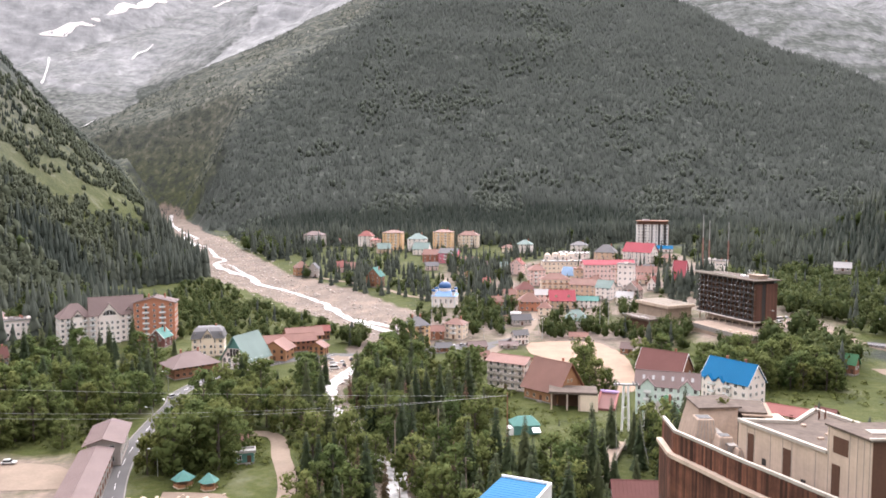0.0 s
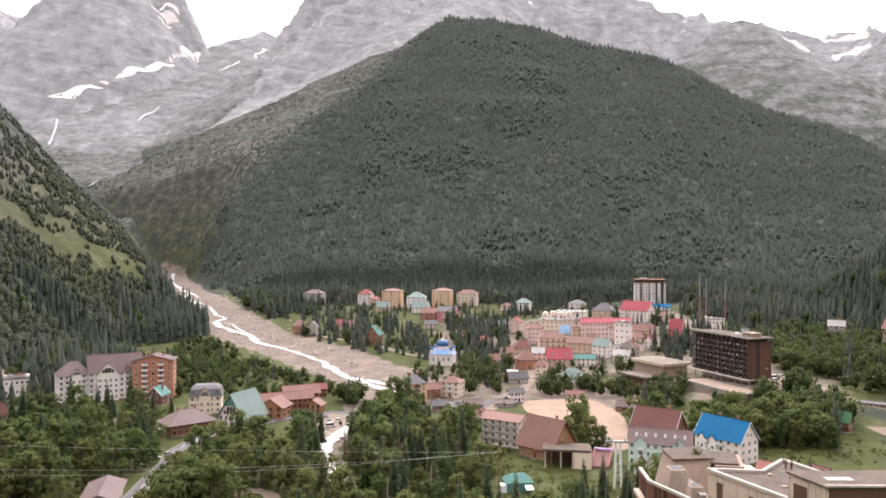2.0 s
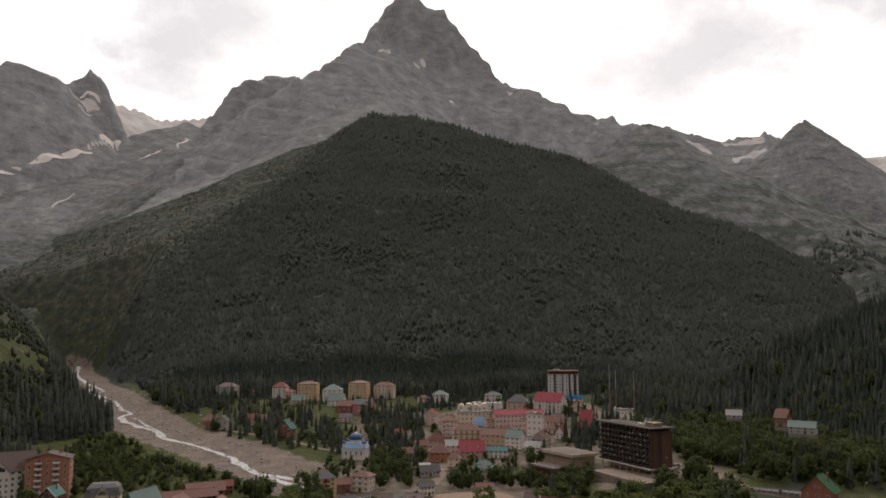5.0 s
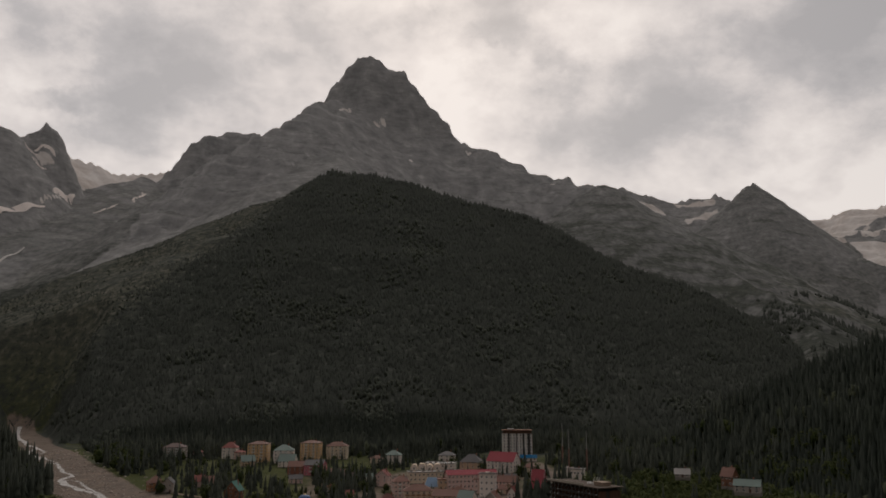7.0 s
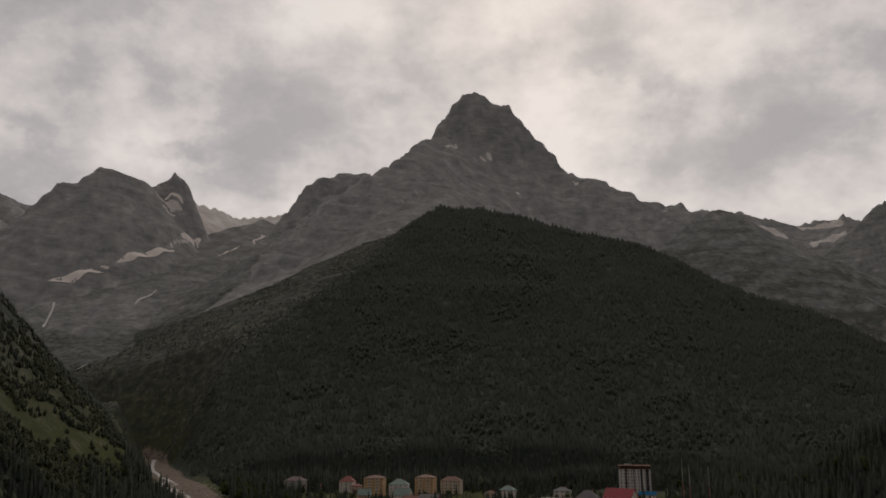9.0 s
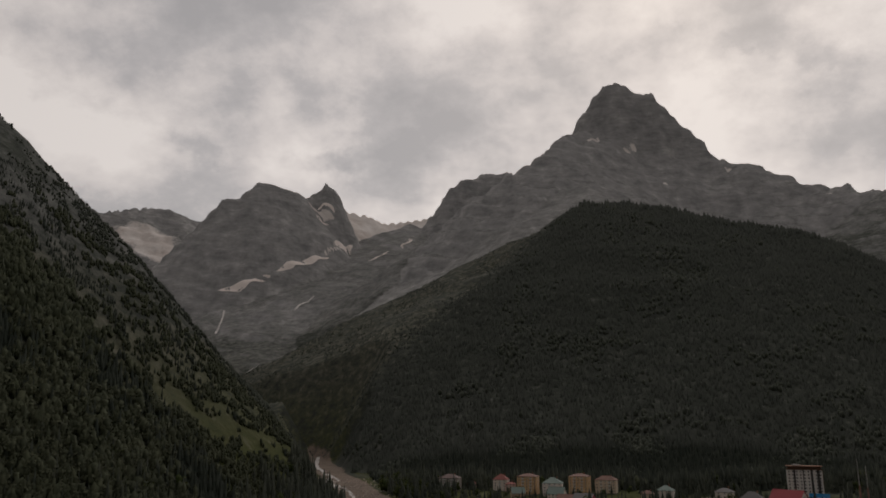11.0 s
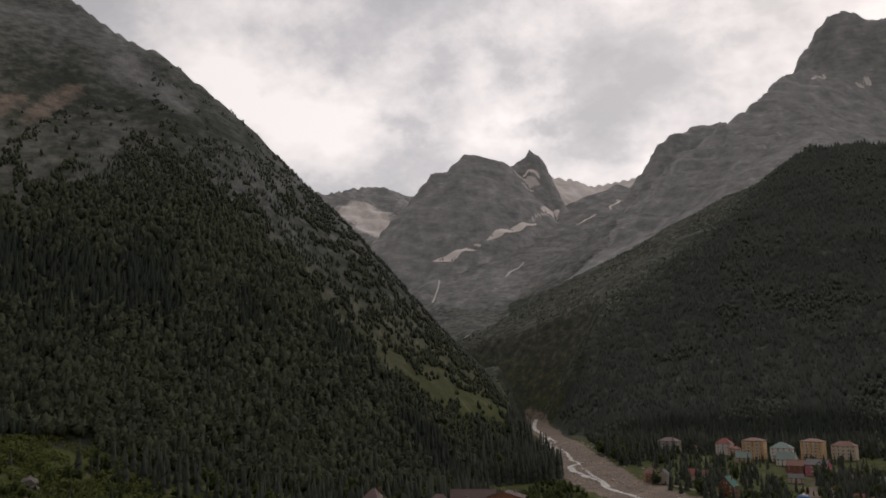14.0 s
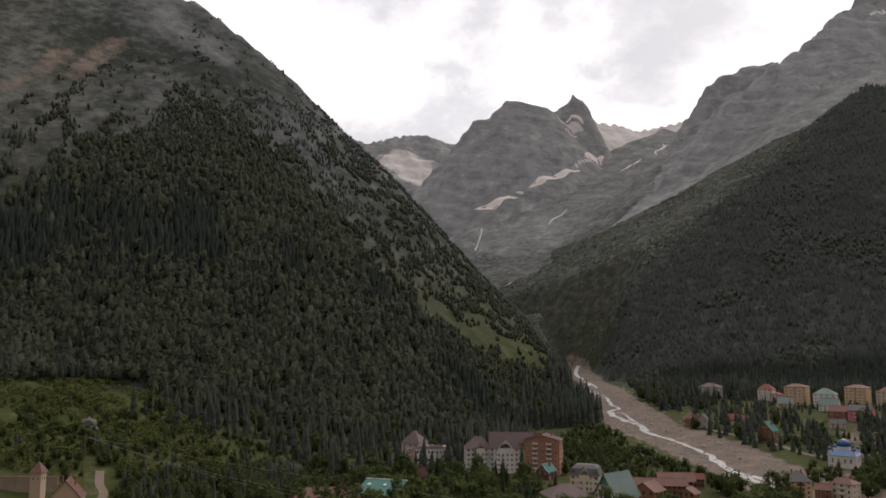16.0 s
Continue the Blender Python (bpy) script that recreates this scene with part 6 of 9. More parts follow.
    house("grey_roof_cottage", "low cottage with a grey tin roof in rough grass", 141.8, 286.2, -46, 7.0, 4.9, 1, M["brown_wood"], M["maroon_roof"], kind="gx", rise=1.7, storey=1.05, cols=2, chimneys=0)
    house("maroon_riverside_hall", "low hall with a broad maroon roof", 52.0, 204.8, -4, 14.6, 7.3, 1, M["cream_plaster"], M["maroon_roof"], kind="gx", rise=3.3, storey=2.69, cols=5, chimneys=0, category="hall")
    house("red_tin_shed", "small brown shed with a red tin roof", -67.8, 245.3, 27, 5.6, 3.9, 1, M["brown_wood"], M["rust_roof"], kind="gx", rise=2.1, storey=3.33, cols=2, chimneys=0, category="shed")
    house("green_kiosk", "green kiosk with a flat tin roof", -63.4, 236.1, 15, 5.8, 2.9, 1, M["teal_roof"], M["zinc_roof"], kind="flat", rise=0.4, storey=2.96, cols=2, chimneys=0, category="kiosk")
    house("brick_ruin", "unfinished red brick shell without a roof", 211.5, 347.6, -44, 11.7, 8.2, 1, M["brick_red"], M["brick_red"], kind="flat", rise=1.0, storey=3.59, cols=4, chimneys=0, win=(1.4, 1.6), frame=M["brick_red"], category="ruin")
    # left bank
    house("tan_roof_house", "low house with a broad tan roof", -223.5, 287.7, 32, 34.8, 17.4, 1, M["cream_plaster"], M["brown_roof"], kind="hip", rise=4.9, storey=4.27, cols=5, chimneys=1)
    ob = house("teal_roof_house", "cream house under a single broad teal roof with rooflights", -198.6, 302.4, 12, 20.0, 12.0, 2, M["cream_plaster"], M["zinc_roof"], kind="flat", rise=0.4, storey=3.1, cols=5, over=0.1, chimneys=0)
    bm = bmesh.new(); slope(bm, (-11.2, -7.4, 7.0), (11.2, -7.4, 7.0), (11.2, 6.6, 12.4), (-11.2, 6.6, 12.4), 0.35); big = part("mono_roof", bm, M["teal_roof"], ob)
    bm = bmesh.new(); box(bm, -10.0, 10.0, 5.4, 6.0, 7.0, 11.7); part("high_wall", bm, M["old_white"], ob)
    bm = bmesh.new(); box(bm, -11.6, 11.6, 6.4, 6.9, 12.1, 12.7); part("eaves_board", bm, M["white_trim"], big)
    for c in (-8.0, 0.5, 5.5):
        bm = bmesh.new(); z = 7.0 + 5.4 * 0.55; solid(bm, [(c, 0.3, z + 0.1), (c + 1.4, 0.3, z + 0.1), (c + 1.4, 1.9, z + 0.72), (c, 1.9, z + 0.72)], [(c, 0.2, z + 0.5), (c + 1.4, 0.2, z + 0.5), (c + 1.4, 1.8, z + 1.1), (c, 1.8, z + 1.1)]); bmesh.ops.recalc_face_normals(bm, faces=bm.faces); part("rooflight", bm, M["white_metal"], big)
    house("gabled_stone_house", "stone house with many steep gables and chimneys", -308.7, 202.8, 45, 13.8, 11.1, 2, M["tan_plaster"], M["brown_roof"], kind="gy", rise=7.7, storey=3.55, cols=3, chimneys=2)
    house("pale_villa", "pale villa with a pointed roof among firs", -262.2, 435.2, 2, 13.8, 12.4, 3, M["pink_plaster"], M["mauve_roof"], kind="hip", rise=7.4, storey=4.58, cols=3, side_cols=2, balconies=(1,))
    house("white_villa_wing", "white villa wing beside dark firs", -248.4, 439.2, 23, 12.1, 8.5, 2, M["white_plaster"], M["mauve_roof"], kind="flat", rise=1.5, storey=5.16, cols=3)
    house("white_long_hall", "long white hall behind the trees", -247.1, 434.4, 34, 23.4, 7.0, 2, M["white_plaster"], M["zinc_roof"], kind="flat", rise=1.2, storey=5.22, cols=9, category="hall")
    house("maroon_roof_cottage", "cottage with maroon roof among the trees", -215.2, 366.8, 50, 5.6, 5.1, 2, M["brown_wood"], M["maroon_roof"], kind="gx", rise=4.3, storey=2.31, cols=3)


build_houses()


# ---- the dark hotel, the tower, the church, the concrete hotel and other single buildings ----
def dark_hotel():
    """Burnt-looking slab hotel on stilts: seven floors of balconies, rust-brown end wall, broad roof slab."""
    w, d, stilt, st, floors = 48.0, 15.5, 3.0, 2.95, 7
    ob = thing("dark_slab_hotel", 165.3, 444.1, -70.4, "tall dark abandoned hotel with rows of blackened balconies", "hotel", z=10.0)
    FOOT.append((165.3, 444.1, 30))
    top = stilt + floors * st
    bm = bmesh.new(); box(bm, -w / 2, w / 2, -d / 2 + 1.3, d / 2, stilt + 0.3, top); part("wall", bm, M["black_facade"], ob)
    for u in range(9):
        for v in (-d / 2 + 1.6, 0.0, d / 2 - 0.8):
            bm = bmesh.new(); c = -w / 2 + 1 + (w - 2) * u / 8; box(bm, c - 0.3, c + 0.3, v - 0.3, v + 0.3, -2, stilt + 0.29); part("pillar", bm, M["pale_concrete"], ob)
    bm = bmesh.new(); box(bm, -w / 2 - 0.6, w / 2 + 0.2, -d / 2 - 0.5, d / 2 + 0.3, stilt - 0.5, stilt); part("floor_slab", bm, M["white_plaster"], ob)
    bm = bmesh.new(); box(bm, -w / 2 + 3, w / 2 - 8, -2, d / 2 - 2, -2, stilt - 0.51); part("lobby_wall", bm, M["pale_concrete"], ob)
    rng = random.Random(5)
    bays = 14
    bw = w / bays
    slab, front, fin = None, None, None
    for f in range(floors):
        for k in range(bays):
            u = -w / 2 + bw * (k + 0.5)
            m = pose(u, -d / 2 + 1.3, stilt + 0.1 + f * st)
            if slab is None:
                bm = bmesh.new(); box(bm, -bw / 2, bw / 2, -1.3, 0.0, 0.0, 0.2); o = part("balcony", bm, M["concrete"], ob, at=m); slab = o.data
                bm = bmesh.new()
                box(bm, -bw / 2 + 0.05, bw / 2 - 0.05, -1.37, -1.29, 0.1, 1.2)
                p = part("parapet", bm, M["black_facade"], o, at=Matrix()); front = p.data
                bm = bmesh.new(); box(bm, bw / 2 - 0.12, bw / 2 + 0.12, -1.25, 0.0, 0.2, st - 0.002); p = part("partition", bm, M["dark_wood"], o, at=Matrix()); fin = p.data
            else:
                o = again("balcony", slab, ob, m); again("parapet", front, o, Matrix()); again("partition", fin, o, Matrix())
            window(o, pose(0, -0.02, 1.5), 2.0, 1.9, M["grey_metal"], 2)
            if rng.random() < 0.5:
                bm = bmesh.new(); c = rng.uniform(-1, 0.6); box(bm, c, c + rng.uniform(0.25, 0.7), -1.40, -1.375, 0.55, 1.1); part("laundry", bm, M["white_trim"], o)
    bm = bmesh.new()
    for a, b in ((-d / 2 + 1.4, -2.6), (0.2, d / 2)):
        box(bm, w / 2 + 0.003, w / 2 + 0.35, a, b, stilt + 0.3, top)
    end = part("end_wall", bm, M["rust_panel"], ob)
    for i in range(8):
        bm = bmesh.new(); c = 0.3 + i * (d / 2 - 0.5) / 8; box(bm, w / 2 + 0.36, w / 2 + 0.44, c, c + 0.82, stilt + 0.6, top - 0.3); part("cladding_panel", bm, M["rust_panel"], end)
    for i in range(4):
        bm = bmesh.new(); c = -d / 2 + 1.5 + i * 0.95; box(bm, w / 2 + 0.36, w / 2 + 0.44, c, c + 0.85, stilt + 0.6, top - 0.3); part("cladding_panel", bm, M["rust_panel"], end)
    bm = bmesh.new(); box(bm, w / 2 - 0.1, w / 2 + 0.1, -2.5, 0.1, stilt + 0.3, top); part("stair_wall", bm, M["black_facade"], ob)
    for k in range(12):
        bm = bmesh.new(); c = -w / 2 + 1 + (w - 2) * k / 11; box(bm, c - 0.15, c + 0.15, -d / 2 + 0.2, -d / 2 + 0.5, top + 0.001, top + 1.6); part("roof_post", bm, M["grey_metal"], ob)
    bm = bmesh.new(); box(bm, -w / 2 + 1, w / 2 - 1, -d / 2 + 2, d / 2 - 1, top + 0.001, top + 1.59); part("attic_wall", bm, M["black_facade"], ob)
    bm = bmesh.new(); box(bm, -w / 2 - 1, w / 2 + 2.2, -d / 2 - 1.2, d / 2 + 1.4, top + 1.61, top + 2.1); roof = part("roof", bm, M["bitumen"], ob)
    bm = bmesh.new(); box(bm, -w / 2 - 1, w / 2 - 12, -d / 2 - 1.1, -d / 2 - 0.8, top + 2.11, top + 3.4); part("roof_screen", bm, M["old_white"], roof)
    bm = bmesh.new(); box(bm, w / 2 - 11, w / 2 - 3, -2, 4, top + 2.11, top + 4.0); box(bm, w / 2 - 11.5, w / 2 - 2.5, -2.5, 4.5, top + 4.01, top + 4.3); part("plant_room", bm, M["brown_concrete"], roof)
    for k in range(6):
        bm = bmesh.new(); c = w / 2 - 12 - k * 1.1; bar(bm, (c, 3, top + 2.1), (c, 3, top + 6.2 - (k % 2)), 0.12); part("antenna", bm, M["white_metal"], roof)
    for k in range(3):
        bm = bmesh.new(); c = 4 + k * 5; box(bm, c, c + 2.2, 0, 2, top + 2.11, top + 3.2); part("roof_hatch", bm, M["white_metal"], roof)


def hotel_terrace():
    """Concrete terrace and low pavilion beside the dark hotel."""
    ob = thing("hotel_terrace", 148, 417, -72, "broad concrete terrace with parapet at the hotel's foot", "terrace", z=4.0)
    FOOT.append((148, 417, 20))
    bm = bmesh.new(); box(bm, -26, 26, -5, 12, -6, 5.6); part("base", bm, M["brown_concrete"], ob)
    bm = bmesh.new(); box(bm, -26, 26, -5.3, -5.0, 4.2, 6.6); box(bm, 26.0, 26.3, -5, 12, 4.2, 6.6); part("parapet", bm, M["concrete"], ob)
    for k in range(3):
        bm = bmesh.new(); c = 8 + k * 6; solid(bm, [(c, -2, 5.61), (c + 2.5, -2, 5.61), (c + 2.5, 0, 5.61), (c, 0, 5.61)], [(c + 0.5, -1.6, 7), (c + 2, -1.6, 7), (c + 2, -0.4, 7), (c + 0.5, -0.4, 7)]); part("skylight", bm, M["pale_concrete"], ob)
    ob = thing("hotel_pavilion", 135, 480, -66, "low ribbed concrete pavilion with a flat pale roof", "pavilion", z=8)
    FOOT.append((135, 480, 18))
    bm = bmesh.new(); box(bm, -14, 14, -9, 9, -3, 5.5); part("wall", bm, M["brown_concrete"], ob)
    bm = bmesh.new(); box(bm, -15.5, 15.5, -10.5, 10.5, 5.51, 7.2); r = part("roof", bm, M["pale_concrete"], ob)
    for k in range(14):
        bm = bmesh.new(); c = -15 + k * 2.2; box(bm, c, c + 0.6, -10.2, 10.2, 7.21, 7.5); part("rib", bm, M["old_white"], r)
    ob = thing("terrace_platform", 117, 462, -62, "raised concrete platform with railing on dark supports", "terrace", z=4)
    FOOT.append((117, 462, 14))
    bm = bmesh.new(); box(bm, -12, 12, -6, 6, 4.0, 5.2); part("deck", bm, M["bitumen"], ob)
    bm = bmesh.new(); box(bm, -11, 11, -4.5, 5, -4, 3.99); part("support_wall", bm, M["dark_wood"], ob)
    for k in range(9):
        bm = bmesh.new(); c = -11.8 + k * 2.94; bar(bm, (c, -5.8, 5.2), (c, -5.8, 6.2), 0.06); part("post", bm, M["white_metal"], ob)
    bm = bmesh.new(); bar(bm, (-11.8, -5.8, 6.2), (11.8, -5.8, 6.2), 0.06); part("rail", bm, M["white_metal"], ob)


def tower_block():
    ob = house("tower_block", "tall dark and white striped apartment tower with a brown top floor", 212, 806, -10, 31, 18, 9, M["tower_plaster"], M["dark_wood"], kind="flat", rise=1.0, storey=3.05, cols=9,
               side_cols=4, win=(1.5, 1.7), category="tower", chimneys=0, over=0.3, z=21)
    w, d, h = 31, 18, 0.6 + 9 * 3.05
    for c, wd in ((-8.9, 1.6), (-1.2, 0.9), (6.2, 1.8), (12.0, 2.4)):
        bm = bmesh.new(); box(bm, c - wd / 2, c + wd / 2, -d / 2 - 0.22, -d / 2 - 0.09, 0.6, h - 0.01); part("dark_strip", bm, M["black_facade"], ob)
    bm = bmesh.new(); box(bm, w / 2 + 0.1, w / 2 + 0.25, -d / 2, d / 2, 0.6, h - 0.01); part("side_cladding", bm, M["brown_wood"], ob)
    bm = bmesh.new(); box(bm, -w / 2 + 1, w / 2 - 1, -d / 2 + 1, d / 2 - 1, h + 0.26, h + 3.2); top = part("top_floor", bm, M["dark_wood"], ob)
    bm = bmesh.new(); box(bm, -w / 2 - 0.5, w / 2 + 0.5, -d / 2 - 0.5, d / 2 + 0.5, h + 3.21, h + 3.7); part("top_roof", bm, M["brown_wood"], top)
    bm = bmesh.new(); box(bm, -10, -3, -4, 3, h + 3.71, h + 5.0); part("lift_room", bm, M["zinc_roof"], top)
    for c in (8, 13):
        bm = bmesh.new(); bar(bm, (c, 0, h + 3.7), (c, 0, h + 9), 0.12); part("antenna", bm, M["grey_metal"], top)


def dome(bm, x, y, z, r, h, bulge=0.0, seg=16, rings=7):
    rows = []
    for i in range(rings + 1):
        a = i / rings * math.pi / 2
        k = r * (math.cos(a) + bulge * math.sin(2 * a))
        rows.append([bm.verts.new((x + max(k, 0.02) * math.cos(j * 2 * math.pi / seg), y + max(k, 0.02) * math.sin(j * 2 * math.pi / seg), z + h * math.sin(a))) for j in range(seg)])
    for a, b in zip(rows, rows[1:]):
        for j in range(seg):
            bm.faces.new((a[j], a[(j + 1) % seg], b[(j + 1) % seg], b[j]))
    bm.faces.new(rows[-1])
    bm.faces.new(rows[0][::-1])


def church():
    ob = thing("church", -2, 563, -8, "white church with blue roofs and a blue dome with gilded top", "church")
    FOOT.append((-2, 563, 14))
    w = 17.0
    bm = bmesh.new(); box(bm, -w / 2, w / 2, -w / 2, w / 2, -1.5, 8.0); part("wall", bm, M["white_plaster"], ob)
    bm = bmesh.new(); solid(bm, [(-w / 2 - 0.7, -w / 2 - 0.7, 8.01), (w / 2 + 0.7, -w / 2 - 0.7, 8.01), (w / 2 + 0.7, w / 2 + 0.7, 8.01), (-w / 2 - 0.7, w / 2 + 0.7, 8.01)], [(-4, -4, 11.2), (4, -4, 11.2), (4, 4, 11.2), (-4, 4, 11.2)])
    part("roof", bm, M["church_blue"], ob)
    bm = bmesh.new(); bar(bm, (0, 0, 11.21), (0, 0, 13.4), 4.2, 16); drum = part("drum", bm, M["white_plaster"], ob)
    bm = bmesh.new(); dome(bm, 0, 0, 13.41, 4.5, 4.6, 0.12); dm = part("dome", bm, M["dome_blue"], drum)
    for f in dm.data.polygons: f.use_smooth = True
    bm = bmesh.new(); bar(bm, (0, 0, 17.9), (0, 0, 18.8), 0.9, 10, 0.3); part("finial", bm, M["gilt"], drum)
    for sx in (-1, 1):
        for sy in (-1, 1):
            bm = bmesh.new(); bar(bm, (sx * 7.2, sy * 7.2, 8.2), (sx * 7.2, sy * 7.2, 11.4), 1.2, 10); t = part("turret", bm, M["white_plaster"], ob)
            bm = bmesh.new(); dome(bm, sx * 7.2, sy * 7.2, 11.41, 1.5, 1.7, 0.15, 10, 5); part("cupola", bm, M["dome_blue"], t)
            bm = bmesh.new(); bar(bm, (sx * 7.2, sy * 7.2, 13.05), (sx * 7.2, sy * 7.2, 13.7), 0.3, 6, 0.1); part("finial", bm, M["gilt"], t)
    for s in ("front", "left", "right"):
        for u in (-5.5, -1.9, 1.9, 5.5):
            window(ob, side_pose(s, w, w, u, 4.6), 1.1, 2.8, M["white_trim"])
    for u in (-8, -3.7, 3.7, 8):
        bm = bmesh.new(); box(bm, u - 0.35, u + 0.35, -w / 2 - 0.3, -w / 2 - 0.01, -1, 7.9); part("pilaster", bm, M["white_trim"], ob)


def concrete_hotel():
    """The unfinished hotel close to the camera: plank-faced balcony bands, raw concrete blocks, funnel shafts and flat roofs."""
    ob = thing("concrete_hotel", 45, 96, 0, "unfinished concrete hotel with weathered brown plank balconies and flat roofs", "hotel", z=0)
    FOOT.append((50, 96, 26))
    outer = [(33.4, 118.4), (33.1, 111.3), (35.7, 105.2), (38.3, 98.7), (40.8, 93.6), (43.3, 88.1), (47.8, 78.5), (52.5, 68.5)]
    O = Vector((45, 96, 0))
    path = [Vector((a, b, 0)) - O for a, b in outer]
    # core that carries the balconies
    bm = bmesh.new()
    ring = [p + Vector((2.6, 0.8, 0)) for p in path] + [Vector((34, -22, 0)), Vector((30, 14, 0)), Vector((4, 24, 0))]
    solid(bm, [(p.x, p.y, -2) for p in ring][::-1], [(p.x, p.y, 46.3) for p in ring][::-1])
    bmesh.ops.recalc_face_normals(bm, faces=bm.faces)
    part("core", bm, M["concrete"], ob)

    def along(z0, z1, off, thick, mat, name, ledge=False):
        for a, b in zip(path, path[1:]):
            n = Vector(((b - a).y, -(b - a).x, 0)).normalized()
            if n.x > 0:
                n = -n
            q0, q1 = a + n * off, b + n * off
            bm = bmesh.new()
            solid(bm, [(q0.x, q0.y, z0), (q1.x, q1.y, z0), (q1.x - n.x * thick, q1.y - n.y * thick, z0), (q0.x - n.x * thick, q0.y - n.y * thick, z0)],
                  [(q0.x, q0.y, z1), (q1.x, q1.y, z1), (q1.x - n.x * thick, q1.y - n.y * thick, z1), (q0.x - n.x * thick, q0.y - n.y * thick, z1)])
            bmesh.ops.recalc_face_normals(bm, faces=bm.faces)
            part(name, bm, mat, ob)
    along(49.6, 50.0, 0.12, 0.5, M["old_white"], "coping")
    along(46.0, 46.55, 0.9, 2.6, M["pale_concrete"], "ledge")
    along(46.58, 49.54, -0.1, 0.12, M["dark_wood"], "backing")
    along(35.0, 45.98, 0.32, 0.14, M["dark_wood"], "backing")
    along(33.0, 34.0, 0.6, 1.6, M["pale_concrete"], "ledge")
    along(0.0, 33.0, 0.3, 0.2, M["concrete"], "lower_wall")
    rng = random.Random(11)
    for (z0, z1, off) in ((46.6, 49.5, 0.02), (38.0, 45.95, 0.40)):
        for a, b in zip(path, path[1:]):
            L = (b - a).length
            t = (b - a).normalized()
            n = Vector((t.y, -t.x, 0))
            if n.x > 0:
                n = -n
            k = int(L / 0.34)
            yaw = math.degrees(math.atan2(t.y, t.x))
            for i in range(k):
                c = a + t * (L * (i + 0.5) / k) + n * (off + rng.uniform(0, 0.03))
                key = (round(z1 - z0, 1), round(L / k, 2))
                if key not in PLANKS:
                    bm = bmesh.new(); pw = L / k * 0.46; box(bm, -pw, pw, -0.03, 0.03, 0, z1 - z0)
                    me = bpy.data.meshes.new("plank"); bm.to_mesh(me); bm.free(); me.materials.append(M["plank"]); PLANKS[key] = me
                again("plank", PLANKS[key], ob, pose(c.x, c.y, z0 + rng.uniform(-0.05, 0.03), 0, 0, yaw + rng.uniform(-1, 1)))
    # the upper block with its parapet
    blk = [Vector((a, b, 0)) - O for a, b in ((39.7, 104), (45.4, 91), (60.5, 91.5), (54.7, 103), (52.4, 109), (47, 103))]
    bm = bmesh.new(); solid(bm, [(p.x, p.y, 46.31) for p in blk], [(p.x, p.y, 53.4) for p in blk]); bmesh.ops.recalc_face_normals(bm, faces=bm.faces)
    wall = part("upper_wall", bm, M["pale_concrete"], ob)
    bm = bmesh.new(); solid(bm, [(p.x * 0.985, p.y * 0.985, 53.41) for p in blk], [(p.x * 0.985, p.y * 0.985, 53.5) for p in blk]); bmesh.ops.recalc_face_normals(bm, faces=bm.faces); part("roof", bm, M["bitumen"], ob)
    for a, b in zip(blk, blk[1:] + blk[:1]):
        if (a - b).length < 0.1:
            continue
        n = Vector(((b - a).y, -(b - a).x, 0)).normalized() * 0.27
        bm = bmesh.new()
        solid(bm, [(a.x + n.x, a.y + n.y, 53.52), (b.x + n.x, b.y + n.y, 53.52), (b.x - n.x, b.y - n.y, 53.52), (a.x - n.x, a.y - n.y, 53.52)],
              [(a.x + n.x, a.y + n.y, 53.92), (b.x + n.x, b.y + n.y, 53.92), (b.x - n.x, b.y - n.y, 53.92), (a.x - n.x, a.y - n.y, 53.92)])
        bmesh.ops.recalc_face_normals(bm, faces=bm.faces)
        part("parapet", bm, M["old_white"], ob)
    a, b = blk[0], blk[1]
    L, t = (b - a).length, (b - a).normalized()
    yaw = math.degrees(math.atan2(t.y, t.x))
    def on_wall(u0, u1, z0, z1, out, mat, name):
        c = a + t * ((u0 + u1) / 2)
        bm = bmesh.new(); box(bm, -(u1 - u0) / 2, (u1 - u0) / 2, -out, 0.02, z0, z1)
        part(name, bm, mat, wall, at=pose(c.x, c.y, 0, 0, 0, yaw))
    for u0, u1, z0, z1 in ((1.75, 2.75, 47.3, 52.4), (7.7, 8.9, 47.0, 52.2)):
        on_wall(u0, u1, z0, z1, 0.06, M["dark_wood"], "wood_panel")
    for u, z in ((4.6, 49.3), (10.9, 48.7)):
        on_wall(u - 0.35, u + 0.35, z - 0.45, z + 0.45, 0.05, M["dark_metal"], "vent_opening")
    for u in (1.6, 2.85, 5.6, 7.55, 9.0, 12.6):
        on_wall(u - 0.035, u + 0.035, 46.5, 53.3, 0.025, M["concrete"], "panel_joint")
    # stair tower and the roof beyond it
    st = [Vector((p, q, 0)) - O for p, q in ((45.4, 91), (47.4, 85), (72, 85.5), (72, 93), (60.5, 91.6))]
    bm = bmesh.new(); solid(bm, [(p.x, p.y, 46.31) for p in st], [(p.x, p.y, 56.9) for p in st]); bmesh.ops.recalc_face_normals(bm, faces=bm.faces); tw = part("stair_tower", bm, M["pale_concrete"], ob)
    bm = bmesh.new(); solid(bm, [(p.x + (0.4 if p.x > 20 else -0.25), p.y + (0.3 if p.y > -6 else -0.3), 56.91) for p in st], [(p.x + (0.4 if p.x > 20 else -0.25), p.y + (0.3 if p.y > -6 else -0.3), 57.15) for p in st]); bmesh.ops.recalc_face_normals(bm, faces=bm.faces); part("tower_roof", bm, M["bitumen"], tw)
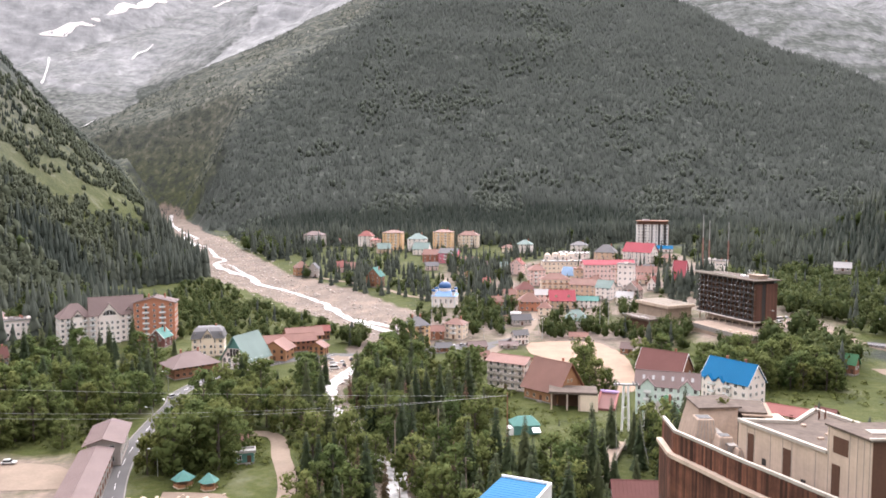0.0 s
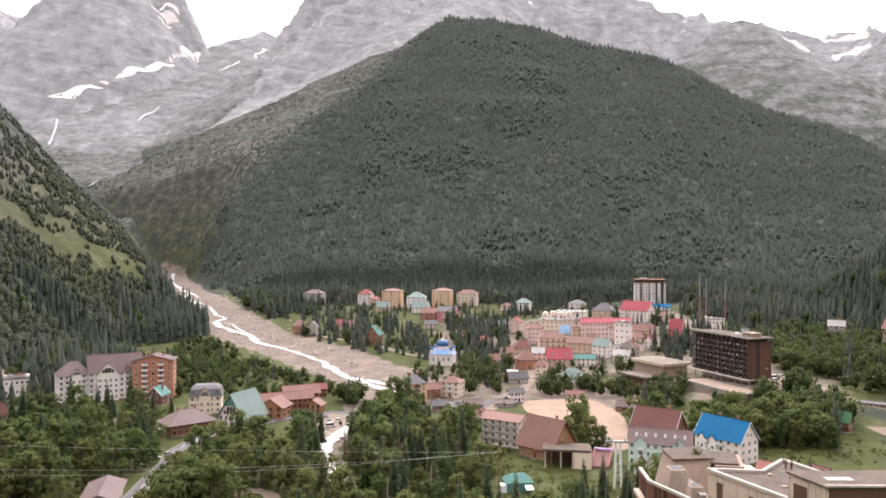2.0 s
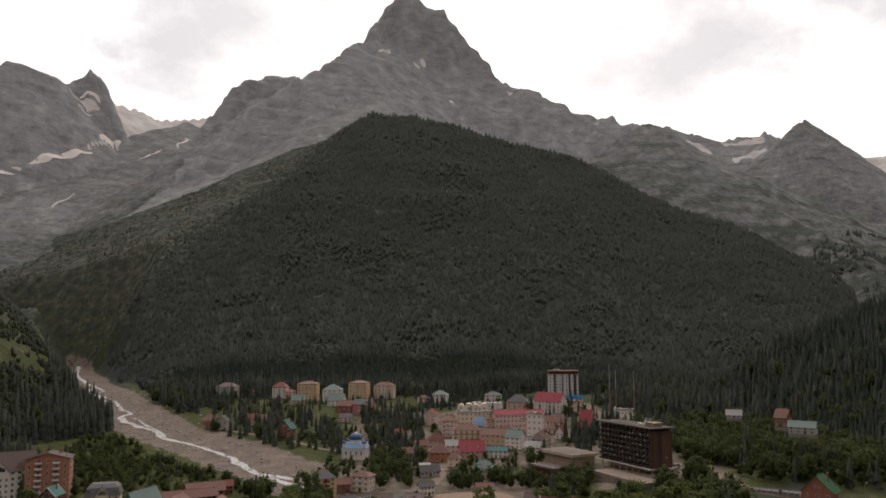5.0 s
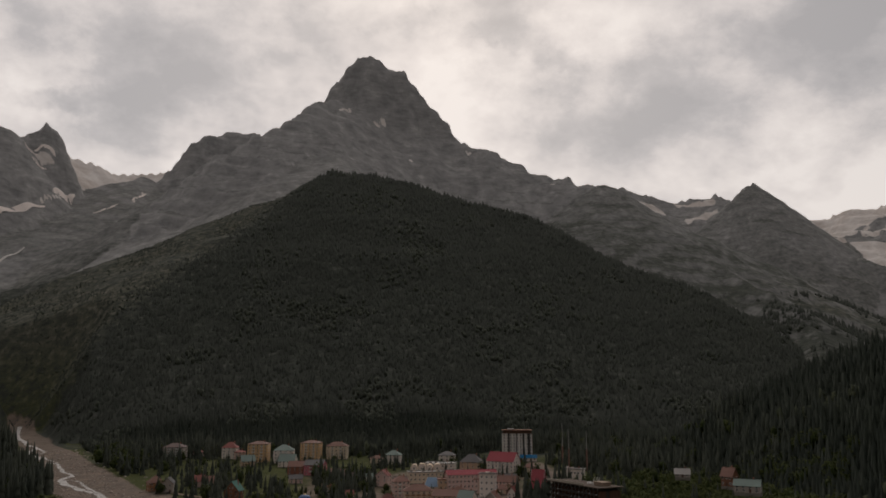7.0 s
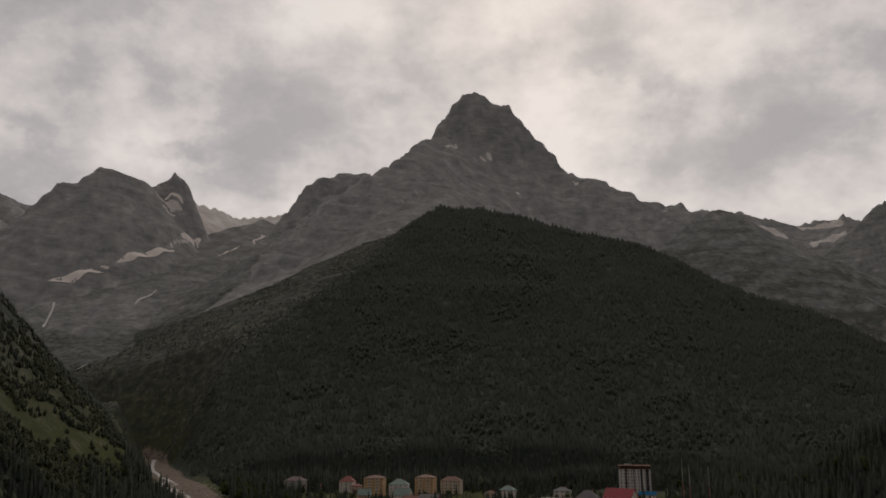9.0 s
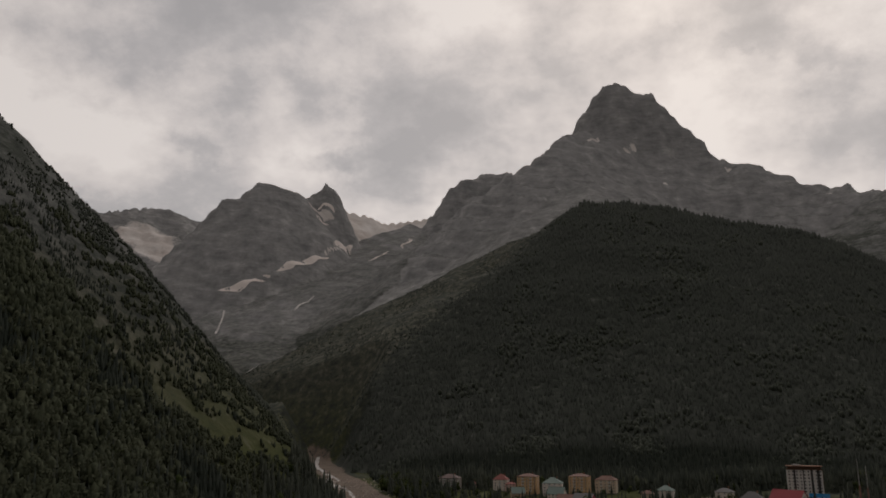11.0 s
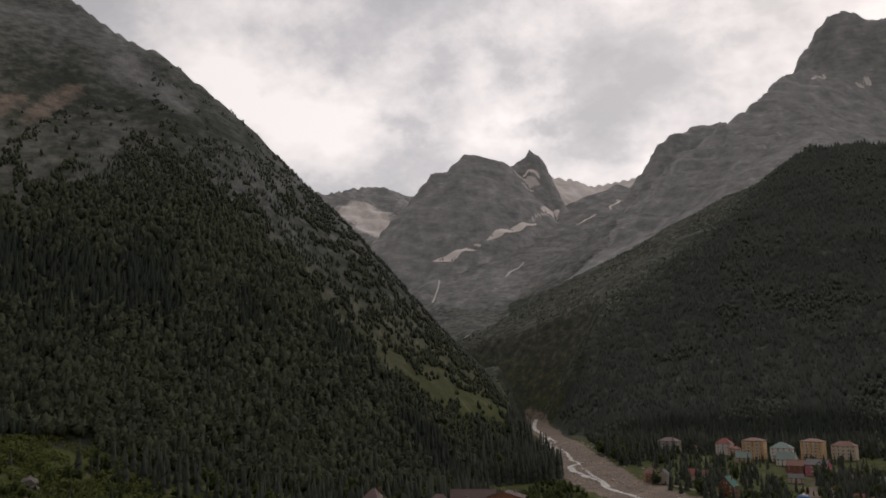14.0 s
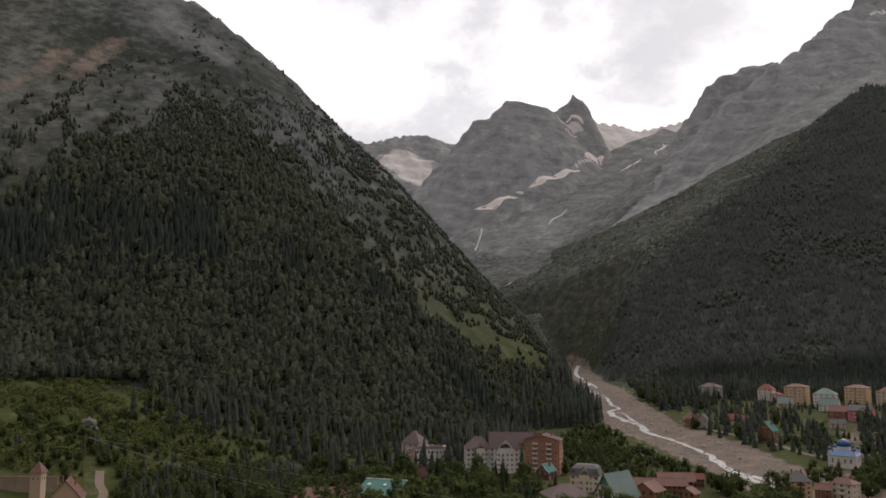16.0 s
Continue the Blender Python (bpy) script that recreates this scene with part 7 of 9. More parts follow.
    bm = bmesh.new(); box(bm, 2.0, 27.3, -11.45, -11.1, 57.16, 57.4); part("tower_coping", bm, M["old_white"], tw)
    bm = bmesh.new(); box(bm, 3.4, 6.6, -9.0, -7.6, 57.16, 57.26); part("roof_sheet", bm, M["old_white"], tw)
    a2, b2 = st[0], st[1]
    t2 = (b2 - a2).normalized(); yaw2 = math.degrees(math.atan2(t2.y, t2.x))
    for u0, u1, z0, z1 in ((0.9, 3.1, 54.0, 56.0), (0.8, 2.0, 47.0, 52.6)):
        c = a2 + t2 * ((u0 + u1) / 2)
        bm = bmesh.new(); box(bm, -(u1 - u0) / 2, (u1 - u0) / 2, -0.06, 0.02, z0, z1); part("wood_panel", bm, M["dark_wood"], tw, at=pose(c.x, c.y, 0, 0, 0, yaw2))
    for u in (0.2, 3.3, 4.4, 5.3, 6.1):
        c = a2 + t2 * u
        bm = bmesh.new(); box(bm, -0.03, 0.03, -0.03, 0.02, 46.5, 56.8); part("panel_joint", bm, M["concrete"], tw, at=pose(c.x, c.y, 0, 0, 0, yaw2))
    bm = bmesh.new(); box(bm, 2.5, 27.2, -11.02, -10.72, 46.6, 56.85); part("dark_cladding", bm, M["dark_wood"], tw)
    # leaning funnel shafts on the terrace roof; a black plate paints the mouth's inner shade
    for x, y, s, top in ((36.9, 110.6, 1.7, 51.9), (38.5, 106.4, 1.3, 50.6), (40.0, 103.6, 1.15, 49.8)):
        c = Vector((x, y, 0)) - O
        foot = [(-1.3, -1.5), (1.2, -1.5), (1.2, 1.2), (-1.3, 1.2)]
        head = [(-0.45, -0.3), (0.95, -0.3), (0.95, 1.2), (-0.45, 1.2)]
        bm = bmesh.new()
        solid(bm, [(c.x + p * s, c.y + q * s, 46.32) for p, q in foot], [(c.x + p * s, c.y + q * s, top) for p, q in head])
        bmesh.ops.recalc_face_normals(bm, faces=bm.faces)
        bmesh.ops.bevel(bm, geom=bm.edges[:], offset=0.12, segments=1, affect="EDGES")
        sh = part("funnel_shaft", bm, M["brown_concrete"], ob)
        for k in range(6):
            f = (k + 0.5) / 6
            p0, p1 = -1.3 + 2.5 * f, -0.45 + 1.4 * f
            bm = bmesh.new(); bar(bm, (c.x + p0 * s, c.y - 1.52 * s, 46.5), (c.x + p1 * s, c.y - 0.32 * s, top - 0.1), 0.045, 4); part("form_line", bm, M["concrete"], sh)
        bm = bmesh.new(); box(bm, c.x - 0.3 * s, c.x + 0.8 * s, c.y - 0.1 * s, c.y + 1.0 * s, top + 0.003, top + 0.05); part("shaft_mouth", bm, M["black_facade"], sh)
        bm = bmesh.new(); box(bm, c.x - 1.5 * s, c.x + 1.4 * s, c.y - 1.7 * s, c.y - 1.53 * s, 46.33, 46.75); part("footing", bm, M["dark_wood"], sh)
    bm = bmesh.new(); box(bm, -6.3, -5.2, 8.5, 16.5, 49.6, 49.9); box(bm, -6.3, -5.9, 8.5, 8.9, 46.33, 49.59); part("broken_beam", bm, M["concrete"], ob)
    # back block: sloping shell, solid black box as the opening's shade under broken slabs, a pier
    bm = bmesh.new(); solid(bm, [(-8.6, 16.9, 46.32), (-2.0, 16.9, 46.32), (-1.6, 25, 46.32), (-8.6, 25, 46.32)], [(-7.0, 19.2, 52.2), (-1.4, 18.6, 52.4), (-1.4, 25, 52.4), (-7.0, 25, 52.2)])
    bmesh.ops.recalc_face_normals(bm, faces=bm.faces); bk = part("back_block", bm, M["brown_concrete"], ob)
    bm = bmesh.new(); slope(bm, (-7.3, 18.6, 52.3), (-1.0, 18.2, 52.6), (-1.0, 25.3, 52.6), (-7.3, 25.3, 52.3), 0.25); part("slab", bm, M["bitumen"], bk)
    bm = bmesh.new(); box(bm, -1.2, 2.4, 18.6, 25, 46.33, 50.8); part("dark_opening", bm, M["black_facade"], bk)
    for k, (dx, dy, z) in enumerate(((0, 0, 51.1), (0.4, 0.5, 51.6), (-0.3, 0.9, 52.0))):
        bm = bmesh.new(); slope(bm, (-1.3 + dx, 17.6 + dy, z - 0.2), (3.4 + dx, 17.9 + dy, z - 0.5), (4.6 + dx, 24, z), (-1.0 + dx, 24, z + 0.3), 0.22); part("broken_slab", bm, M["brown_concrete"] if k % 2 else M["bitumen"], bk)
    bm = bmesh.new(); box(bm, 2.5, 5.4, 17.5, 20.5, 46.33, 50.9); part("pier", bm, M["pale_concrete"], bk)
    rb = random.Random(17)
    for k in range(26):
        bm = bmesh.new(); q = rb.uniform(0.12, 0.4); box(bm, -q, q, -q * 0.7, q * 0.7, 0, q * 0.6)
        part("rubble", bm, M["brown_concrete"] if k % 3 else M["old_white"], ob, at=pose(*rb.choice(((rb.uniform(-9.4, -6), rb.uniform(9, 18), 46.33), (rb.uniform(2, 12), rb.uniform(-3, 6), 53.51), (rb.uniform(5, 22), rb.uniform(-10, -5.5), 57.16))), 0, 0, rb.uniform(0, 90)))
    rg = np.random.default_rng(8)
    for k, (x, y, z) in enumerate(((-9.0, 20.5, 46.4), (-7.2, 13.5, 46.4), (-6.4, 11.2, 46.4), (12.5, 2.2, 53.5), (9.8, 4.6, 53.5), (6.5, -2.6, 53.5), (-3, 21, 52.1), (1.5, 16.4, 46.4))):
        v, f = leaf_cards(rg, np.array([[x, y, z + 0.6]]) + rg.normal(size=(4, 3)) * 0.35, np.full(4, 0.7), 26, 0.22)
        o = new("weed_tuft", mesh_quads("weed_tuft", v, f, SHRUB)); o.parent = ob
    for k in range(6):
        bm = bmesh.new(); x = 5.8 + k * 0.28; bar(bm, (x, 8.6 + (k % 3) * 0.4, 53.5), (x, 8.6 + (k % 3) * 0.4, 55.0 - (k % 2) * 0.5), 0.05); part("rebar", bm, M["rust_panel"], ob)


PLANKS = {}


def near_blue_roof():
    ob = thing("blue_roof_hall", 11.9, 149.9, -25, "hall with a bright blue metal roof and white trim", "hall", z=0)
    FOOT.append((11.9, 149.9, 13))
    bm = bmesh.new(); box(bm, -5.2, 5.0, -14, 10.6, -1, 23.2); part("wall", bm, M["grey_plaster"], ob)
    bm = bmesh.new(); box(bm, -5.5, 5.2, -14.5, 10.9, 23.21, 23.6); r = part("roof", bm, M["blue_roof"], ob)
    for k in range(21):
        bm = bmesh.new(); c = -13.5 + k * 1.2; bar(bm, (-5.4, c, 23.62), (5.1, c, 23.62), 0.04, 3); part("seam", bm, M["blue_roof"], r)
    bm = bmesh.new(); box(bm, 5.21, 5.6, -14.5, 11.3, 20.5, 24.1); part("fascia", bm, M["white_metal"], ob)
    bm = bmesh.new(); box(bm, -5.5, 5.2, 10.91, 11.3, 22.6, 24.1); part("fascia", bm, M["white_metal"], ob)


def roadside_block():
    house("roadside_hall", "long roadside hall with a mauve metal roof", -97.5, 199, -74, 62, 8.6, 2, M["concrete"], M["mauve_roof"], kind="gx", rise=1.0, storey=3.0, cols=14, side_cols=2, win=(1.7, 1.9),
          frame=M["brown_wood"], chimneys=0, over=0.7, category="hall", door=False, sides=("front", "back", "right"))
    house("roadside_house", "two-storey roadside house with a mauve roof", -108, 241, -74, 20, 9.5, 2, M["grey_plaster"], M["mauve_roof"], kind="gx", rise=1.6, storey=3.6, cols=6, side_cols=2, win=(1.4, 1.7),
          chimneys=0, over=1.3, category="house", door=False, sides=("front", "back", "right"))


def pavilions():
    for x, y, s in ((-76, 217, 1.0), (-68, 215, 0.85)):
        ob = thing("garden_pavilion", x, y, 20, "small open pavilion with a teal pyramid roof", "pavilion", "garden pavilions")
        for k in range(6):
            a = k * math.pi / 3
            bm = bmesh.new(); bar(bm, (2.6 * s * math.cos(a), 2.6 * s * math.sin(a), -0.3), (2.6 * s * math.cos(a), 2.6 * s * math.sin(a), 2.3), 0.12); part("post", bm, M["brown_wood"], ob)
        bm = bmesh.new(); bar(bm, (0, 0, 2.31), (0, 0, 4.6), 3.5 * s, 6, 0.15); part("roof", bm, M["teal_roof"], ob)
        bm = bmesh.new(); bar(bm, (0, 0, -0.4), (0, 0, 0.25), 2.9 * s, 6); part("floor", bm, M["pale_concrete"], ob)
        bm = bmesh.new(); bar(bm, (0, 0, 0.26), (0, 0, 1.0), 2.65 * s, 6, 2.65 * s); part("side_wall", bm, M["warm_wood"], ob)


def fairground():
    """Teal tent, concrete canopy, cable-car pylon and footbridge near the chalet."""
    ob = thing("market_tent", 27, 268, 8, "teal fabric tent with a white awning", "tent")
    FOOT.append((27, 268, 8))
    bm = bmesh.new(); solid(bm, [(-5, -4, 3.2), (5, -4, 3.2), (5, 4, 3.2), (-5, 4, 3.2)], [(-2.4, -0.3, 5.6), (2.4, -0.3, 5.6), (2.4, 0.3, 5.6), (-2.4, 0.3, 5.6)]); part("roof", bm, M["teal_roof"], ob)
    bm = bmesh.new(); box(bm, -4.6, 4.6, -3.7, 3.7, -0.5, 3.19); part("side", bm, M["teal_roof"], ob)
    bm = bmesh.new(); box(bm, -6.6, -4.7, -3.9, -0.5, -0.5, 2.6); part("kiosk", bm, M["white_metal"], ob)
    bm = bmesh.new(); slope(bm, (1.5, -7.2, 1.7), (4.2, -7.2, 1.7), (4.2, -4.2, 2.6), (1.5, -4.2, 2.6), 0.08); part("awning", bm, M["white_metal"], ob)
    ob = thing("concrete_canopy", 50, 297, -8, "open concrete canopy with a flat green-stained roof", "canopy")
    FOOT.append((50, 297, 12))
    bm = bmesh.new(); box(bm, -10.5, 8, -4, 7, 6.4, 7.3); part("roof", bm, M["bitumen"], ob)
    for x in (-9.5, -3.5, 1.0):
        bm = bmesh.new(); box(bm, x - 0.3, x + 0.3, -3.5, -2.9, -1, 6.39); part("pillar", bm, M["pale_concrete"], ob)
    bm = bmesh.new(); box(bm, 1.5, 8.2, -3.9, 7, -1, 6.39); part("end_wall", bm, M["cream_plaster"], ob)
    bm = bmesh.new(); box(bm, -10, 1.4, 3, 6.6, -1, 6.39); part("back_wall", bm, M["dark_wood"], ob)
    ob = thing("inflatable_slide", 63, 300, -20, "red and lilac inflatable slide beside the canopy", "slide")
    FOOT.append((63, 300, 7))
    bm = bmesh.new(); solid(bm, [(-3, -7, -0.4), (3, -7, -0.4), (3, 5, -0.4), (-3, 5, -0.4)], [(-3, -6.8, 0.8), (3, -6.8, 0.8), (3, 4, 4.2), (-3, 4, 4.2)]); part("ramp", bm, M["maroon_roof"], ob)
    for s in (-3.4, 3.4):
        bm = bmesh.new(); bar(bm, (s, -7, 0.9), (s, 4, 4.4), 0.5, 8); part("side_tube", bm, M["red_roof"], ob)
    bm = bmesh.new(); bar(bm, (-3.6, 4.4, 4.7), (3.6, 4.4, 4.7), 0.7, 8); part("head_tube", bm, M["lilac"], ob)
    ob = thing("cableway_pylon", 62.5, 268, -6, "white lattice cableway pylon with cross arm and sheaves", "pylon")
    for s in (-0.9, 0.9):
        bm = bmesh.new(); bar(bm, (s * 1.4, 0, -1), (s * 0.8, 0, 16.5), 0.42, 8); part("leg", bm, M["white_metal"], ob)
    for z in (4, 8, 12):
        bm = bmesh.new(); bar(bm, (-1.2, 0, z), (1.2, 0, z + 1.8), 0.12, 5); part("brace", bm, M["white_metal"], ob)
    bm = bmesh.new(); box(bm, -4.2, 4.2, -0.5, 0.5, 16.51, 17.1); arm = part("cross_arm", bm, M["grey_metal"], ob)
    for s in (-3.6, -2.4, 2.4, 3.6):
        bm = bmesh.new(); box(bm, s - 0.15, s + 0.15, -1.6, 1.6, 17.11, 17.7); part("sheave", bm, M["dark_metal"], arm)
    bm = bmesh.new()
    for s in (-3.6, 3.6):
        a, b = Vector((s, 0, 17.72)), Vector((s - 10, -95, 22))
        pts = [a.lerp(b, k / 8) + Vector((0, 0, -4 * 3 * (k / 8) * (1 - k / 8))) for k in range(9)]
        for p, q in zip(pts, pts[1:]):
            bar(bm, p, q, 0.06, 3)
    part("cable", bm, M["dark_metal"], ob)
    ob = thing("footbridge", 50.5, 235.5, -22, "narrow pale footbridge with lattice railings", "bridge", z=1.5)
    FOOT.append((50.5, 235.5, 9))
    bm = bmesh.new(); box(bm, -2.0, 2.0, -17, 17, 0, 0.5); part("deck", bm, M["brown_concrete"], ob)
    for s in (-2.0, 2.0):
        bm = bmesh.new(); bar(bm, (s, -17, 1.6), (s, 17, 1.6), 0.09, 5); part("handrail", bm, M["old_white"], ob)
        for k in range(18):
            bm = bmesh.new(); y = -17 + k * 2; bar(bm, (s, y, 0.5), (s, y, 1.6), 0.07, 4); part("post", bm, M["old_white"], ob)
    for y in (-16, 16):
        bm = bmesh.new(); box(bm, -2.6, 2.6, y - 1.2, y + 1.2, -3, -0.01); part("abutment", bm, M["concrete"], ob)


def turret_house():
    ob = thing("turret_tower", -303, 184, 30, "stone turret with a pointed brown roof", "tower")
    FOOT.append((-303, 184, 5))
    bm = bmesh.new(); box(bm, -2.4, 2.4, -2.4, 2.4, -2, 22); part("wall", bm, M["tan_plaster"], ob)
    bm = bmesh.new(); solid(bm, [(-3.1, -3.1, 22.01), (3.1, -3.1, 22.01), (3.1, 3.1, 22.01), (-3.1, 3.1, 22.01)], [(-0.1, -0.1, 27), (0.1, -0.1, 27), (0.1, 0.1, 27), (-0.1, 0.1, 27)]); part("roof", bm, M["brown_roof"], ob)
    for s in ("front", "left", "right"):
        for u in (-1, 1):
            window(ob, side_pose(s, 4.8, 4.8, u, 19.5), 0.9, 1.6, M["cream_plaster"])
    ob = thing("garden_wall", -352, 194, 32, "long tan retaining wall with rust coping", "wall")
    bm = bmesh.new(); box(bm, -34, 30, -0.4, 0.4, -2, 5.0); part("wall", bm, M["brown_concrete"], ob)
    bm = bmesh.new(); box(bm, -34, 30, -0.6, 0.6, 5.01, 5.4); part("coping", bm, M["rust_roof"], ob)


def arch_row():
    """Four joined cream houses with barrel roofs."""
    ob = thing("barrel_roof_row", 108, 745, -8, "row of four cream houses with rounded barrel roofs", "houses")
    FOOT.append((108, 745, 14))
    for k in range(4):
        x, w, h = -12 + k * 7.4, 7.0, 9 + (k % 2) * 0.8
        bm = bmesh.new()
        arc = [(x + w / 2 * math.cos(i * math.pi / 10), h + w / 2 * 1.1 * math.sin(i * math.pi / 10)) for i in range(11)]
        prof = [(x - w / 2, -1), (x + w / 2, -1)] + arc
        solid(bm, [(p, -6, z) for p, z in prof], [(p, 6, z) for p, z in prof]); bmesh.ops.recalc_face_normals(bm, faces=bm.faces)
        body = part("body", bm, M["white_plaster"], ob)
        bm = bmesh.new()
        for (a, b), (c, d) in zip(arc, arc[1:]):
            slope(bm, (a, -6.5, b + 0.05), (a, 6.5, b + 0.05), (c, 6.5, d + 0.05), (c, -6.5, d + 0.05), 0.15)
        part("roof", bm, M["cream_plaster"], body)
        for z in (3, 6, 9.2):
            window(body, pose(x, -6.0, z), 1.6, 1.7, M["white_trim"])


M["church_blue"] = surface("church_blue", (0.19, 0.31, 0.50), 0.6, grain=0.25, stain=0.15)
M["dome_blue"] = surface("dome_blue", (0.03, 0.095, 0.24), 0.4, grain=0.2, stain=0.1, spec=0.5)
M["grey_wood"] = surface("grey_dead_wood", (0.22, 0.175, 0.14), 0.85, grain=0.6, grain_size=4.0, streak=0.2)
M["gilt"] = surface("gilt", (0.80, 0.58, 0.22), 0.3, 0.9, grain=0.1, stain=0.05)
M["lilac"] = surface("lilac_fabric", (0.42, 0.30, 0.50), 0.6)
M["plank"] = surface("weathered_planks", (0.115, 0.050, 0.031), 0.75, grain=0.7, grain_size=3.0, streak=1.3, stain=0.7, stain_size=0.5, per_object=0.6)
M["brown_concrete"] = surface("stained_concrete", (0.33, 0.25, 0.19), 0.9, grain=0.4, streak=0.3, stain=0.35, stain_size=0.25)
dark_hotel(); hotel_terrace(); tower_block(); church(); concrete_hotel(); near_blue_roof(); roadside_block(); pavilions(); fairground(); turret_house(); arch_row()


# ---- river, roads, yards ----
def smooth_line(line, step_m):
    """Points every step_m along a rounded line."""
    pts = [Vector((*p, 0)) for p in line]
    out = []
    for i in range(len(pts) - 1):
        p0, p1, p2, p3 = pts[max(i - 1, 0)], pts[i], pts[i + 1], pts[min(i + 2, len(pts) - 1)]
        n = max(2, int((p2 - p1).length / step_m))
        for k in range(n):
            t = k / n
            out.append(0.5 * ((2 * p1) + (p2 - p0) * t + (2 * p0 - 5 * p1 + 4 * p2 - p3) * t * t + (3 * p1 - p0 - 3 * p2 + p3) * t ** 3))
    out.append(pts[-1])
    return out


def ribbon(name, line, width, lift, material, label, category, step_m=4.0, wobble=0.0, across=4, seed=0, kind="structure", taper=0.0):
    pts = smooth_line(line, step_m)
    rng = random.Random(seed)
    xy, n = [], len(pts)
    for i, p in enumerate(pts):
        t = (pts[min(i + 1, n - 1)] - pts[max(i - 1, 0)]).normalized()
        s = Vector((t.y, -t.x, 0))
        ends = max(0.03, math.sin(math.pi * i / (n - 1))) ** taper
        wl = width / 2 * ends * (1 + wobble * (noise.noise(Vector((i * 0.21, seed, 0)))))
        wr = width / 2 * ends * (1 + wobble * (noise.noise(Vector((i * 0.23, seed + 7, 0)))))
        for k in range(across + 1):
            f = k / across
            xy.append(p - s * wl + s * (wl + wr) * f)
    xs, ys = np.array([p.x for p in xy]), np.array([p.y for p in xy])
    zs = terrain(xs, ys)[0]
    zs = zs.reshape(n, across + 1)
    if kind == "flat":
        zs[:] = zs.min(axis=1, keepdims=True)
    zs = zs.ravel() + lift
    faces = [(i * (across + 1) + k, i * (across + 1) + k + 1, (i + 1) * (across + 1) + k + 1, (i + 1) * (across + 1) + k) for i in range(n - 1) for k in range(across)]
    faces = [f[::-1] for f in faces]
    me = bpy.data.meshes.new(name)
    me.from_pydata([(a, b, c) for a, b, c in zip(xs, ys, zs)], [], faces)
    me.materials.append(material)
    for f in me.polygons: f.use_smooth = True
    return tagged(new(name, me), label, category, kind="structure")


def patch(name, poly, lift, material, label, category):
    """A level yard with a worn, uneven outline."""
    pts = smooth_line(poly + poly[:1], 2.5)[:-1]
    c = sum(pts, Vector()) / len(pts)
    bm = bmesh.new()
    ring = []
    for i, p in enumerate(pts):
        k = 1 + 0.05 * noise.noise(Vector((p.x * 0.21, p.y * 0.21, 3)))
        q = c + (p - c) * k
        ring.append(bm.verts.new((q.x, q.y, ground_z(q.x, q.y) + lift)))
    inner = [bm.verts.new((c.x + (v.co.x - c.x) * 0.5, c.y + (v.co.y - c.y) * 0.5, 0)) for v in ring]
    for v in inner:
        v.co.z = ground_z(v.co.x, v.co.y) + lift
    mid = bm.verts.new((c.x, c.y, ground_z(c.x, c.y) + lift))
    n = len(ring)
    for i in range(n):
        bm.faces.new((ring[i], ring[(i + 1) % n], inner[(i + 1) % n], inner[i]))
        bm.faces.new((inner[i], inner[(i + 1) % n], mid))
    bmesh.ops.recalc_face_normals(bm, faces=bm.faces)
    me = bpy.data.meshes.new(name)
    bm.to_mesh(me); bm.free()
    if me.polygons[0].normal.z < 0:
        me.flip_normals()
    me.materials.append(material)
    return tagged(new(name, me), label, category, kind="structure")


def water_material():
    m, nt, b = shader("glacial_water")
    L = nt.links.new
    geo = nt.nodes.new("ShaderNodeNewGeometry")
    n = node(nt, "ShaderNodeTexNoise", Scale=0.35, Detail=6.0, Roughness=0.7)
    L(geo.outputs["Position"], n.inputs["Vector"])
    r = nt.nodes.new("ShaderNodeValToRGB")
    r.color_ramp.elements[0].position, r.color_ramp.elements[0].color = 0.36, (0.30, 0.29, 0.275, 1)
    r.color_ramp.elements[1].position, r.color_ramp.elements[1].color = 0.60, (0.66, 0.63, 0.60, 1)
    L(n.outputs["Fac"], r.inputs[0]); L(r.outputs[0], b.inputs["Base Color"])
    b.inputs["Roughness"].default_value = 0.5
    b.inputs["Specular IOR Level"].default_value = 0.25
    bp = node(nt, "ShaderNodeBump", Strength=0.7, Distance=0.4)
    L(n.outputs["Fac"], bp.inputs["Height"]); L(bp.outputs[0], b.inputs["Normal"])
    return m


WATER = water_material()
SNOWFIELD = surface("old_snow", (0.78, 0.70, 0.65), 0.9, grain=0.2, grain_size=0.2, stain=0.2, stain_size=0.02)
LICHEN_ROCK = surface("lichen_rock", (0.17, 0.155, 0.135), 0.9, grain=0.6, grain_size=1.2, stain=0.4, stain_size=0.3, bump=0.6)
ROADS = []


def road(name, line, width, material, label, marks=False):
    ROADS.append((line, width))
    ob = ribbon(name, line, width, 0.14, material, label, "road", 4.0)
    if marks:
        for side in (-0.46, 0.46):
            pts = smooth_line(line, 4.0)
            off = []
            for i, p in enumerate(pts):
                t = (pts[min(i + 1, len(pts) - 1)] - pts[max(i - 1, 0)]).normalized()
                off.append((p.x + t.y * width * side, p.y - t.x * width * side))
            ribbon("kerb", off, 0.35, 0.24, M["concrete"], "worn concrete kerb along the road", "kerb", 4.0, across=1)
        dash = smooth_line(line, 5.0)
        for i in range(0, len(dash) - 1, 2):
            ribbon("road_marking", [tuple(dash[i][:2]), tuple(dash[i + 1][:2])], 0.18, 0.155, M["paint_line"], "worn white road marking", "marking", 3.0, across=1)
    return ob


